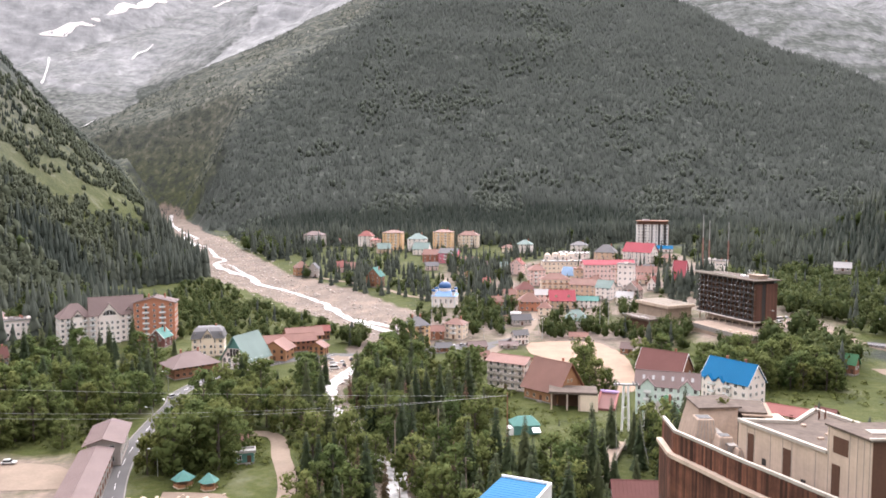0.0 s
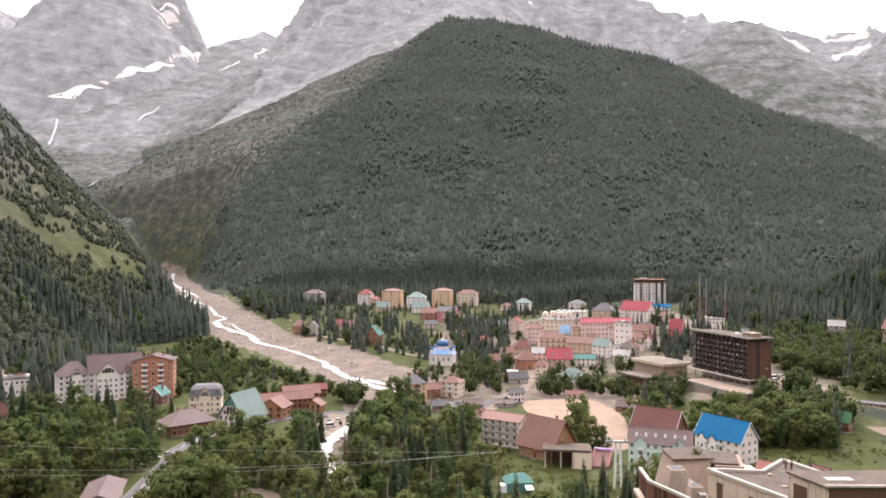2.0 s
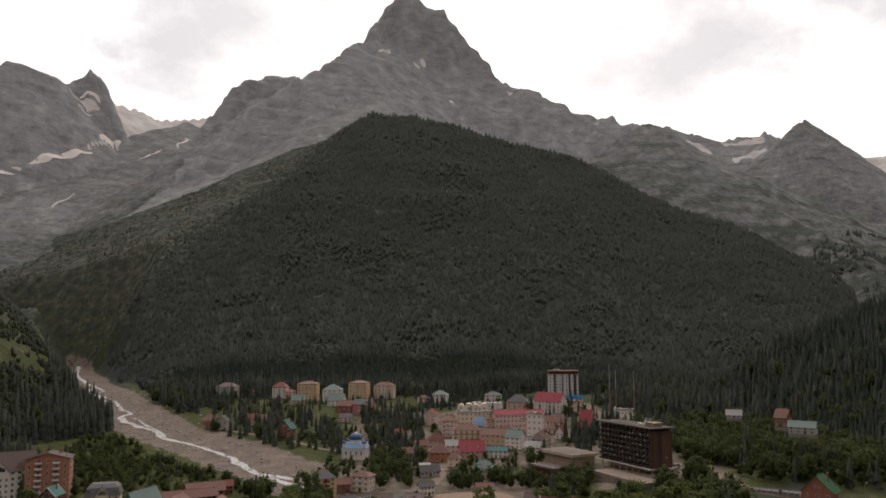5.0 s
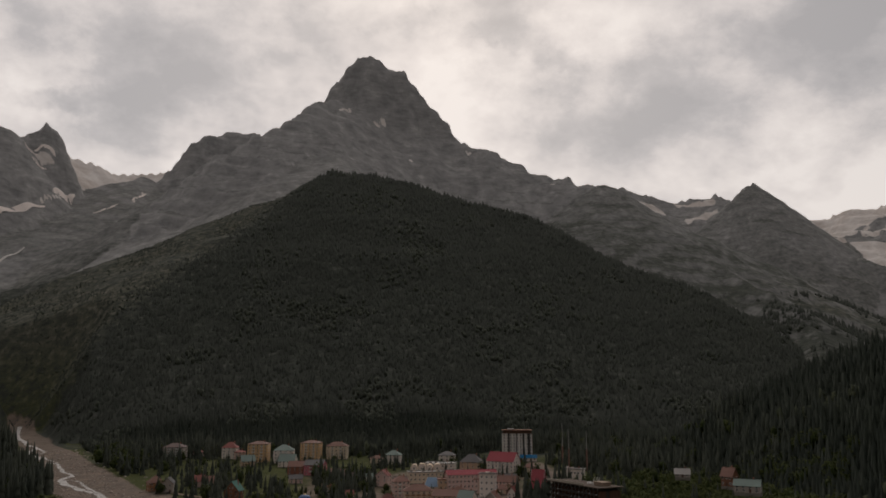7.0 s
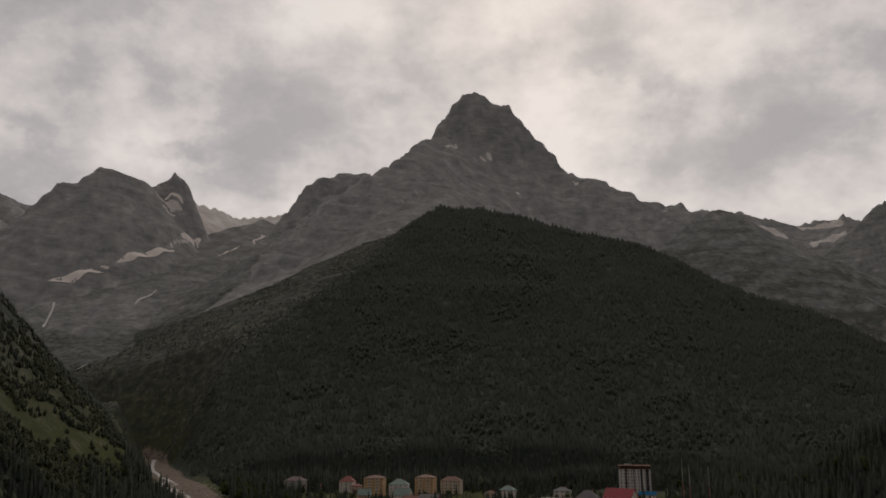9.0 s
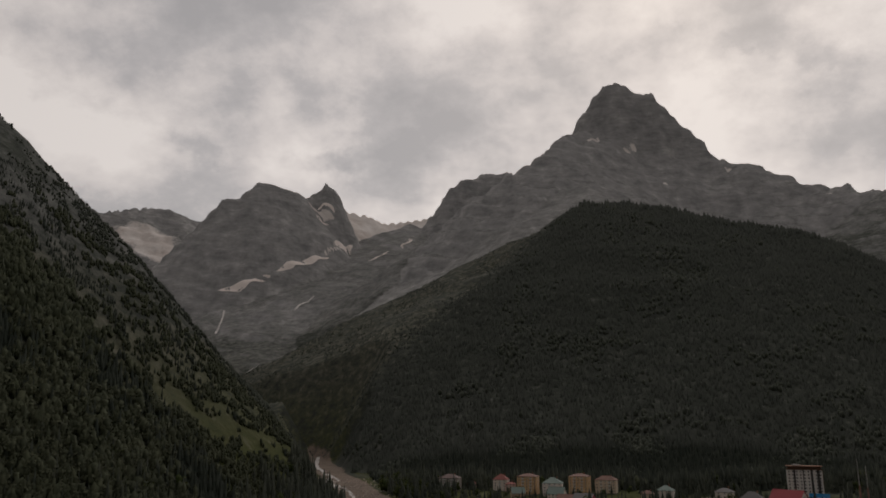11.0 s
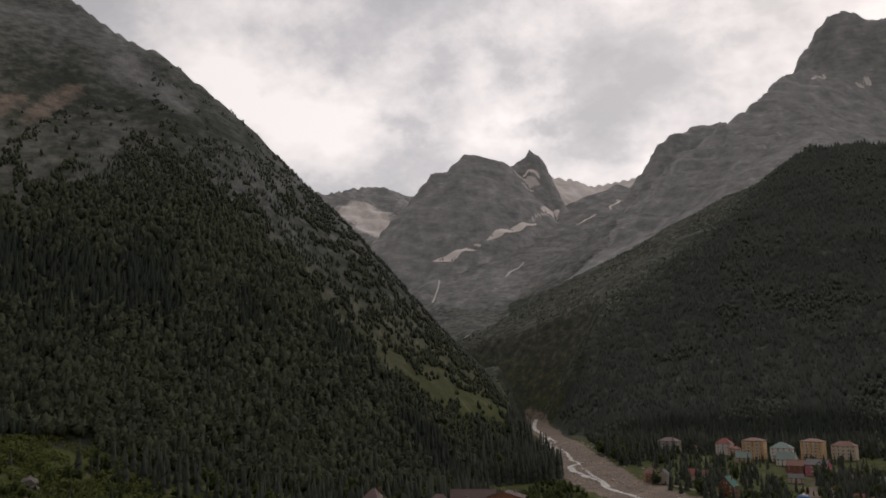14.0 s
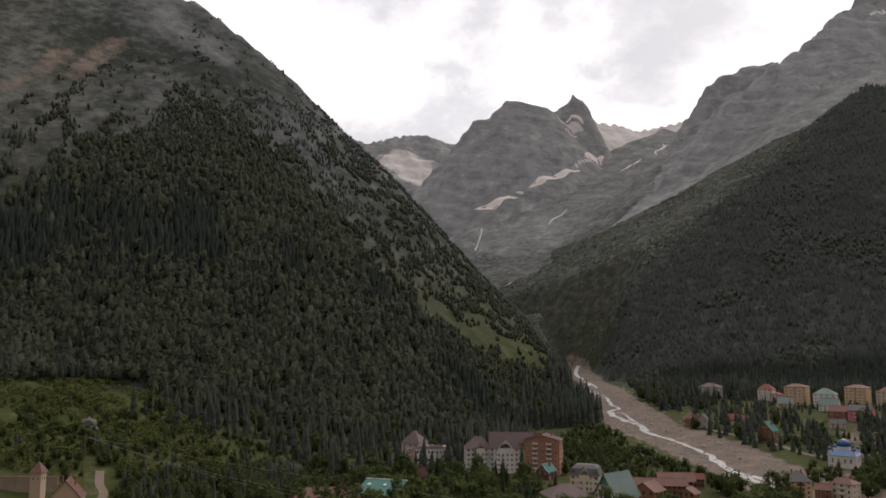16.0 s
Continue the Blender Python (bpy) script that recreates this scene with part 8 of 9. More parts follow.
def build_ground_things():
    ribbon("water", [(-534, 1499), (-444, 1244), (-358, 1067), (-340, 993), (-312, 940), (-292, 905), (-276, 900), (-252, 840), (-233, 812), (-234, 779), (-210, 737), (-180, 700), (-161, 662), (-135, 637), (-111, 607), (-95, 585), (-66, 517), (-45, 482), (-33, 462),
                     (-34, 420), (-46, 370), (-52, 333), (-42, 291), (-29, 258), (-18, 237), (-12, 200), (-5, 120)], 6.4, 0.35, WATER, "fast pale glacial river", "river", 4.0, 1.0, seed=3, kind="flat")
    ribbon("water", [(-372, 1110), (-348, 1050), (-324, 1000), (-322, 960), (-296, 930), (-276, 900)], 3.4, 0.4, WATER, "thin braided arm of the glacial river", "river", 4.0, 1.0, seed=9, kind="flat", taper=0.5)
    ribbon("water", [(-234, 779), (-216, 770), (-196, 730), (-172, 690), (-161, 662)], 3.0, 0.4, WATER, "thin braided arm of the glacial river", "river", 4.0, 1.0, seed=13, kind="flat", taper=0.5)
    ribbon("water", [(-70, 522), (-48, 500), (-24, 470), (-22, 440)], 5.0, 0.4, WATER, "second arm of the glacial river", "river", 4.0, 0.8, seed=17, kind="flat", taper=0.4)
    for width, line in ((26, [(-1367, 2637), (-1284, 2669), (-1207, 2742)]), (24, [(-1196, 2774), (-1132, 2884), (-1067, 3007)]), (22, [(-1081, 3105), (-1058, 3200), (-1050, 3270)]),
                        (16, [(-1238, 3198), (-1187, 3241), (-1137, 3265)]), (14, [(-1188, 3160), (-1150, 3215)]), (9, [(-891, 3034), (-870, 3100), (-850, 3168)]), (12, [(-812, 3225), (-804, 3310), (-796, 3384)])):
        ribbon("snowfield", line, width, 2.5, SNOWFIELD, "long lasting snow patch on a rock ledge", "snow", 10.0, 0.8, 4, seed=int(width), taper=0.6)
    for fall in ([(-1170, 2258), (-1205, 2358), (-1247, 2459)], [(-876, 1877), (-893, 1941), (-878, 1964)], [(-973, 2425), (-962, 2571)]):
        ribbon("waterfall", fall, 6.0, 3.0, WATER, "thin white waterfall down a rock slab", "waterfall", 12.0, 0.8, 2, seed=5)
    road("road", [(-60, 400), (-86, 372), (-106, 345), (-112, 318), (-109, 300), (-107, 273), (-104, 250), (-99, 228), (-92.5, 208), (-82, 180), (-66, 130), (-50, 60), (-35, -60)], 6.4, M["asphalt"], "grey asphalt road with a worn white line", True)
    road("road", [(170, 452), (196, 428), (205, 402), (214, 384), (240, 371), (300, 372), (345, 400)], 6.0, M["dirt"], "pale gravel road on the right bank")
    road("road", [(20, 395), (40, 440), (52, 480), (58, 520), (66, 570), (80, 640), (110, 700), (150, 740)], 6.5, M["dirt"], "pale village street climbing between houses")
    road("road", [(-60, 400), (-30, 408), (5, 410), (40, 440)], 6.0, M["asphalt"], "grey village street beside the river")
    road("road", [(-120, 690), (-60, 640), (-25, 596), (20, 585)], 4.5, M["dirt"], "pale dirt track along the gravel bank")
    road("road", [(-82, 262), (-61, 264), (-53, 241), (-47, 222), (-44, 205), (-42, 170)], 6.0, M["dirt"], "stony dirt track through grass")
    road("road", [(-352, 252), (-336, 240), (-317, 228), (-290, 190)], 4.5, M["dirt"], "pale dirt track up the meadow")
    patch("sports_field", [(43, 424), (58, 431), (74, 430), (84, 424), (90, 398), (89, 372), (80, 325), (67, 325), (62, 366), (52, 384), (43, 398)], 0.16, M["sand"], "bare pale sand field with worn edges", "field")
    patch("market_yard", [(-66, 395), (-48, 402), (-44, 372), (-50, 350), (-64, 352)], 0.13, M["dirt"], "pale dusty market yard", "yard")
    patch("left_yard", [(-170, 236), (-124, 234), (-112, 224), (-110, 214), (-170, 214)], 0.13, M["dirt"], "pale dusty parking yard", "yard")
    patch("hotel_yard", [(172, 440), (200, 458), (214, 446), (196, 420), (178, 418)], 0.2, M["dirt"], "pale gravel parking yard by the hotel", "yard")
    patch("garden_yard", [(196, 356), (232, 352), (236, 336), (206, 332)], 0.16, M["dirt"], "bare yard with rubble and grass", "yard")
    patch("river_square", [(-16, 418), (20, 424), (26, 404), (-10, 398)], 0.13, M["asphalt"], "small paved square with parked cars", "yard")
    patch("stone_yard", [(-80, 212), (-62, 210), (-60, 198), (-76, 196)], 0.10, M["dirt"], "bare yard with pale stone blocks", "yard")
    for x, y, size in ((-416, 290, 4.2), (-409, 288, 2.4), (-372, 268, 1.6)):
        bm = bmesh.new()
        bmesh.ops.create_icosphere(bm, subdivisions=2, radius=1.0)
        for v in bm.verts:
            k = 1 + 0.45 * noise.noise(v.co * 0.9 + Vector((x * 0.37, y * 0.53, 0))) + 0.25 * noise.noise(v.co * 3.7 + Vector((x, 0, y)))
            v.co = Vector((v.co.x * 1.25, v.co.y, max(v.co.z, -0.5) * 0.8)) * (size * k)
        me = bpy.data.meshes.new("boulder")
        bm.to_mesh(me); bm.free()
        me.materials.append(LICHEN_ROCK)
        ob = tagged(new("boulder", me), "large rough grey boulder lying in meadow shrubs", "boulder", "boulders in the meadow")
        ob.location = (x, y, ground_z(x, y) + size * 0.45)
    # boulders on the gravel and in the stream
    rng = np.random.default_rng(12)
    bm = bmesh.new(); bmesh.ops.create_icosphere(bm, subdivisions=1, radius=1)
    v = np.array([tuple(p.co) for p in bm.verts]) * (1, 0.8, 0.6); f = np.array([[p.index for p in q.verts] for q in bm.faces]); bm.free()
    line = smooth_line([(-342, 1009), (-270, 850), (-190, 690), (-118, 600), (-62, 510), (-33, 462), (-34, 420), (-46, 370), (-52, 333), (-42, 291), (-29, 258), (-18, 237), (-12, 200)], 1.0)
    n = 2600
    k = rng.integers(0, len(line), n)
    spread = np.where(np.array([line[i].y for i in k]) > 440, 26, 7)
    x = np.array([line[i].x for i in k]) + rng.normal(0, 1, n) * spread + np.where(spread > 20, 14, 0)
    y = np.array([line[i].y for i in k]) + rng.normal(0, 1, n) * spread * 0.6
    z = terrain(x, y)[0]
    s = 0.35 + rng.random(n) ** 3 * 1.6
    a = scatter(v, f, np.stack([x, y, z], 1), s, s, rng)
    joined("river_boulders", [a[0]], [a[1]], M["stone"], "grey and tan boulders strewn over the river gravel", "boulders")
    x = rng.uniform(-88, -62, 40); y = rng.uniform(200, 211, 40)
    for i in range(24):
        bm = bmesh.new()
        q = 0.5 + 0.5 * rng.random()
        box(bm, -0.9 * q, 0.9 * q, -0.6 * q, 0.6 * q, -0.2, 0.7 * q)
        bmesh.ops.bevel(bm, geom=bm.edges[:], offset=0.08, segments=1, affect="EDGES")
        me = bpy.data.meshes.new("stone_block"); bm.to_mesh(me); bm.free(); me.materials.append(M["pale_concrete"])
        o = new("stone_block", me)
        o.matrix_basis = pose(x[i], y[i], ground_z(x[i], y[i]) + 0.12, 0, 0, rng.random() * 180)
        tagged(o, "rough pale stone block in the yard", "stone", "stone blocks")


build_ground_things()


# ---- vehicles, lamps, poles, cables ----
def car_thing(paint, name="parked_car", label="parked car", van=False):
    ob = new(name)
    l, w, h = (4.9, 1.95, 2.1) if van else (4.3, 1.75, 1.45)
    bm = bmesh.new()
    low = 0.85 if not van else 1.1
    prof = [(-l / 2, 0.35), (l / 2, 0.35), (l / 2, low * 0.8), (l / 2 - 0.9 if not van else l / 2 - 0.3, low), (-l / 2 + 0.1, low)]
    solid(bm, [(p, -w / 2, z) for p, z in prof], [(p, w / 2, z) for p, z in prof]); bmesh.ops.recalc_face_normals(bm, faces=bm.faces)
    bmesh.ops.bevel(bm, geom=bm.edges[:], offset=0.07, segments=2, affect="EDGES")
    body = part("body", bm, paint, ob)
    bm = bmesh.new()
    c0, c1 = (-l / 2 + 0.12, l / 2 - 0.5) if van else (-l / 2 + 0.5, l / 2 - 1.1)
    solid(bm, [(c0, -w / 2 + 0.06, low - 0.02), (c1, -w / 2 + 0.06, low - 0.02), (c1, w / 2 - 0.06, low - 0.02), (c0, w / 2 - 0.06, low - 0.02)],
          [(c0 + 0.3, -w / 2 + 0.25, h), (c1 - 0.7, -w / 2 + 0.25, h), (c1 - 0.7, w / 2 - 0.25, h), (c0 + 0.3, w / 2 - 0.25, h)])
    part("cabin", bm, GLASS, ob)
    bm = bmesh.new(); box(bm, c0 + 0.25, c1 - 0.65, -w / 2 + 0.22, w / 2 - 0.22, h + 0.001, h + 0.06); part("roof", bm, paint, ob)
    for x in (-l / 2 + 0.8, l / 2 - 0.8):
        for s in (-1, 1):
            bm = bmesh.new(); bar(bm, (x, s * (w / 2 - 0.2), 0.32), (x, s * (w / 2 + 0.01), 0.32), 0.32, 10); wheel = part("wheel", bm, M["rubber"], ob)
            bm = bmesh.new(); bar(bm, (x, s * (w / 2 + 0.011), 0.32), (x, s * (w / 2 + 0.03), 0.32), 0.18, 8); part("rim", bm, M["grey_metal"], wheel)
    for s in (-0.55, 0.55):
        bm = bmesh.new(); box(bm, l / 2 - 0.03, l / 2 + 0.02, s - 0.18, s + 0.18, 0.55, 0.68); part("headlight", bm, M["white_metal"], ob)
        bm = bmesh.new(); box(bm, -l / 2 - 0.02, -l / 2 + 0.03, s - 0.16, s + 0.16, 0.6, 0.72); part("tail_light", bm, M["crimson_roof"], ob)
    return tagged(ob, label, "car", "parked cars")


def build_vehicles():
    paints = {}
    for n, c in (("white", (0.75, 0.74, 0.73)), ("silver", (0.45, 0.45, 0.46)), ("dark_red", (0.16, 0.025, 0.025)), ("dark", (0.03, 0.03, 0.035)), ("blue", (0.05, 0.10, 0.22))):
        paints[n] = surface(n + "_car_paint", c, 0.25, 0.1, grain=0.05, stain=0.06, spec=0.6, bump=0)
    base = {}
    spots = [("white", False, -116, 306, 20), ("dark_red", False, -102.2, 226, 105), ("white", False, -136, 234, 10), ("silver", False, -112.5, 311, 60),
             ("white", True, 190, 441, 20), ("white", False, 186, 432, 30), ("silver", False, 191, 430, 25), ("white", False, 197, 447, 15), ("silver", True, 207, 455, 80), ("white", True, 224, 378, -60),
             ("white", False, -57, 381, 10), ("white", False, -53, 384, 80), ("silver", False, -60, 388, 10), ("dark", False, -51, 377, 100), ("white", True, -55, 371, 15), ("dark", False, -49, 390, 90),
             ("white", False, 2, 416, 10), ("silver", False, 8, 417, 15), ("white", False, 13, 414, 90), ("dark", False, -4, 413, 20), ("white", False, 18, 409, 60), ("blue", False, 40, 447, 70),
             ("white", False, 55, 500, 80), ("silver", False, 62, 545, 75), ("white", False, 70, 590, 70), ("white", True, -128, 690, 40), ("dark", False, -118, 683, 30), ("white", False, 112, 470, 20)]
    words = {"white": "white", "silver": "silver", "dark_red": "dark red", "dark": "black", "blue": "dark blue"}
    for c, van, x, y, yaw in spots:
        m = pose(x, y, ground_z(x, y) + 0.14, 0, 0, yaw)
        if (c, van) in base:
            copy_thing(base[c, van], m)
        else:
            o = car_thing(paints[c], "parked_van" if van else "parked_car", f"{words[c]} {'van' if van else 'saloon car'} parked on bare ground", van)
            o.matrix_basis = m
            base[c, van] = o


def build_poles():
    def lamp(x, y, yaw, h=8.0):
        ob = thing("street_lamp", x, y, yaw, "grey street lamp with a curved arm", "street lamp", "street lamps")
        bm = bmesh.new(); bar(bm, (0, 0, -0.5), (0, 0, h), 0.11, 6, 0.07); part("pole", bm, M["grey_metal"], ob)
        bm = bmesh.new(); bar(bm, (0, 0, h), (-0.9, 0, h + 0.45), 0.06); bar(bm, (-0.9, 0, h + 0.45), (-2.0, 0, h + 0.5), 0.06); arm = part("arm", bm, M["grey_metal"], ob)
        bm = bmesh.new(); box(bm, -2.7, -2.0, -0.16, 0.16, h + 0.42, h + 0.6); part("lamp_head", bm, M["white_metal"], arm)
        return ob
    first = lamp(-86, 224, 0)
    for x, y, yaw in ((-104, 268, 0), (-118, 322, 0), (225, 404, 90), (200, 436, 60), (262, 372, 80), (20, 424, 0), (54, 455, 0), (118, 455, 0)):
        copy_thing(first, pose(x, y, ground_z(x, y), 0, 0, yaw))
    for x, y, h, label in ((227, 690, 46, "tall rusty mast above the dark hotel"), (236, 700, 40, "thin grey mast above the dark hotel"), (255, 705, 38, "thin grey mast above the dark hotel")):
        ob = thing("radio_mast", x, y, 0, label, "mast")
        bm = bmesh.new(); bar(bm, (0, 0, -1), (0, 0, h * 0.55), 0.75, 6, 0.6); part("lower_mast", bm, M["rust_roof"], ob)
        bm = bmesh.new(); bar(bm, (0, 0, h * 0.55), (0, 0, h), 0.5, 6, 0.3); part("upper_mast", bm, M["grey_metal"], ob)
    for x, y, h in ((95, 455, 24), (90, 455, 22), (164, 389, 17), (20, 517, 14), (54, 438, 12), (-10, 470, 12)):
        ob = thing("floodlight_pole", x, y, 0, "slim grey pole beside the field", "pole", "slim poles")
        bm = bmesh.new(); bar(bm, (0, 0, -1), (0, 0, h), 0.2, 6, 0.12); part("pole", bm, M["rust_panel"] if x == 164 else M["grey_metal"], ob)
        bm = bmesh.new(); box(bm, -0.6, 0.6, -0.15, 0.15, h - 0.2, h + 0.3); part("lamp_head", bm, M["grey_metal"], ob)
    # power line across the foreground
    for x, y, h in ((18, 230, 24), (-330, 226, 36)):
        ob = thing("power_pole", x, y, 0, "tall wooden power pole with a crossbar", "pole", "power poles", z=0)
        bm = bmesh.new(); bar(bm, (0, 0, -1), (0, 0, h), 0.24, 7, 0.16); part("pole", bm, M["brown_wood"], ob)
        bm = bmesh.new(); box(bm, -0.12, 0.12, -1.2, 1.2, h - 1.1, h - 0.85); part("crossbar", bm, M["dark_wood"], ob)
    for k, (dy, z0, z1, sag) in enumerate(((-1, 35, 23.2, 3.0), (0, 34.8, 23.0, 10.5), (1, 34.8, 23.0, 12.5))):
        cu = bpy.data.curves.new("power_cable", "CURVE")
        cu.dimensions, cu.bevel_depth, cu.bevel_resolution = "3D", 0.035, 0
        sp = cu.splines.new("POLY")
        sp.points.add(40)
        for i in range(41):
            f = i / 40
            sp.points[i].co = (-330 + 348 * f, 226 + dy + 4 * f, z0 + (z1 - z0) * f - 4 * sag * f * (1 - f), 1)
        cu.materials.append(M["grey_metal"])
        tagged(new("power_cable", cu), "thin sagging power cable over the trees", "cable", "power cables")


build_vehicles()
build_poles()


# ---- trees ----
def broadleaf(seed, mat, label, h=17.0, spread=0.36, name="broadleaf_tree"):
    """A tapered trunk, limbs and a crown of leaf sprays in uneven clumps."""
    rng = np.random.default_rng(seed)
    ob = new(name)
    bm = bmesh.new()
    bar(bm, (0, 0, -0.8), (0.2, 0.1, h * 0.45), 0.028 * h, 7, 0.018 * h); bar(bm, (0.2, 0.1, h * 0.45), (0, 0, h * 0.85), 0.018 * h, 6, 0.006 * h)
    tops = []
    for k in range(7):
        a, z = k * 2.4 + rng.random(), h * (0.28 + 0.07 * k)
        e = Vector((math.cos(a) * h * spread * 0.6, math.sin(a) * h * spread * 0.6, z + h * 0.16))
        bar(bm, (0.1, 0.05, z), e, 0.010 * h, 5, 0.004 * h)
        tops.append(e)
    part("trunk", bm, BARK, ob)
    n = 46
    t = rng.random(n); a = rng.random(n) * 6.283
    z = 0.10 + 0.86 * t
    rad = spread * np.sqrt(np.maximum(0.06, 1 - ((z - 0.42) / 0.60) ** 2)) * (0.45 + 0.55 * rng.random(n)) * (1 + 0.2 * np.sin(3 * a + seed))
    c = np.stack([np.cos(a) * rad * h, np.sin(a) * rad * h, z * h], 1)
    r = h * (0.07 + 0.075 * rng.random(n))
    v, f = leaf_cards(rng, c, r, 28, h * 0.031)
    mid = np.repeat(c, 112, 0)
    o = new("crown", mesh_quads("crown", v, f, mat, (v - mid) / np.repeat(r, 112)[:, None] + (v - (0, 0, h * 0.45)) / (h * spread) + (0, 0, 0.35))); o.parent = ob
    bm = bmesh.new()
    for k in range(n):
        if k % 2 == 0:
            bmesh.ops.create_icosphere(bm, subdivisions=1, radius=float(r[k]) * 0.6, matrix=Matrix.Translation(Vector(c[k])) @ Matrix.Diagonal((1, 1, 0.8, 1)))
    inner = part("inner_crown", bm, mat, ob)
    for f in inner.data.polygons: f.use_smooth = True
    return tagged(ob, label, "tree", "foreground trees")


def spruce(seed, mat, label, h=20.0, wide=0.17, name="spruce_tree", gaps=0.0):
    """A straight trunk with whorls of drooping boughs."""
    rng = np.random.default_rng(seed)
    ob = new(name)
    bm = bmesh.new(); bar(bm, (0, 0, -0.8), (0, 0, h), 0.016 * h, 6, 0.003 * h); part("trunk", bm, BARK, ob)
    V, Fq = [], []
    z = 0.10 * h
    while z < 0.985 * h:
        k = 1 - z / h
        L = h * wide * (0.25 + k) * (0.85 + 0.3 * rng.random())
        nb = max(5, int(11 * (0.4 + k)))
        for b in range(nb):
            if rng.random() < gaps:
                continue
            a = (b + rng.random() * 0.7) * 6.283 / nb
            l = L * (0.7 + 0.5 * rng.random())
            d, s = np.array([math.cos(a), math.sin(a), 0]), np.array([-math.sin(a), math.cos(a), 0])
            w = l * 0.30
            drop = l * (0.25 + 0.35 * k)
            p = np.array([0, 0, z])
            pts = [p + s * 0.03 * h * 0.3, p + d * l * 0.55 + s * w + (0, 0, -drop * 0.35), p + d * l + (0, 0, -drop), p + d * l * 0.55 - s * w + (0, 0, -drop * 0.35)]
            i = len(V)
            V += pts + [p + d * l * 0.5 + (0, 0, 0.10 * l - drop * 0.2)]
            Fq += [(i, i + 1, i + 4), (i + 1, i + 2, i + 4), (i + 2, i + 3, i + 4), (i + 3, i, i + 4)]
        z += h * 0.045 * (0.6 + 0.6 * k)
    o = new("crown", mesh_quads("crown", np.array(V), np.array(Fq), mat)); o.parent = ob
    return tagged(ob, label, "tree", "foreground trees")


def inside(x, y, poly):
    hit = np.zeros(x.shape, bool)
    for (ax, ay), (bx, by) in zip(poly, poly[1:] + poly[:1]):
        if ay != by:
            hit ^= ((ay > y) != (by > y)) & (x < (bx - ax) * (y - ay) / (by - ay) + ax)
    return hit


YARDS = [[(42, 432), (92, 430), (92, 372), (82, 322), (62, 322), (62, 360), (42, 392)], [(-68, 398), (-44, 402), (-42, 368), (-48, 348), (-66, 350)], [(-155, 246), (-104, 240), (-104, 190), (-155, 190)],
         [(170, 440), (200, 460), (216, 446), (196, 418)], [(192, 366), (300, 362), (300, 318), (196, 322)], [(-18, 420), (22, 426), (28, 402), (-12, 396)], [(-92, 214), (-58, 214), (-58, 194), (-92, 194)], [(-62, 232), (-46, 232), (-46, 196), (-66, 196)]]


def grow(region, count, rng, gap, taken, river=9.0):
    """Places for trees in a region of the plan, clear of houses, roads and water."""
    xs, ys = [p[0] for p in region], [p[1] for p in region]
    n = count * 14
    x, y = rng.uniform(min(xs), max(xs), n), rng.uniform(min(ys), max(ys), n)
    ok = inside(x, y, region)
    for q in YARDS:
        ok &= ~inside(x, y, q)
    x, y = x[ok], y[ok]
    ok = line_distance(x, y, RIVER) > river
    for line, width in ROADS:
        ok &= line_distance(x, y, line) > width / 2 + 1.2
    for a, b, c in FOOT:
        ok &= (x - a) ** 2 + (y - b) ** 2 > (c * 0.8 + 1.0) ** 2
    x, y = x[ok], y[ok]
    got = []
    for a, b in zip(x, y):
        cell = (int(a // gap), int(b // gap))
        if all((a - c) ** 2 + (b - d) ** 2 >= gap * gap for i in (-1, 0, 1) for j in (-1, 0, 1) for c, d in taken.get((cell[0] + i, cell[1] + j), ())):
            taken.setdefault(cell, []).append((a, b))
            got.append((a, b))
            if len(got) >= count:
                break
    if not got:
        return np.zeros((0, 3))
    g = np.array(got)
    return np.column_stack([g, terrain(g[:, 0], g[:, 1])[0]])


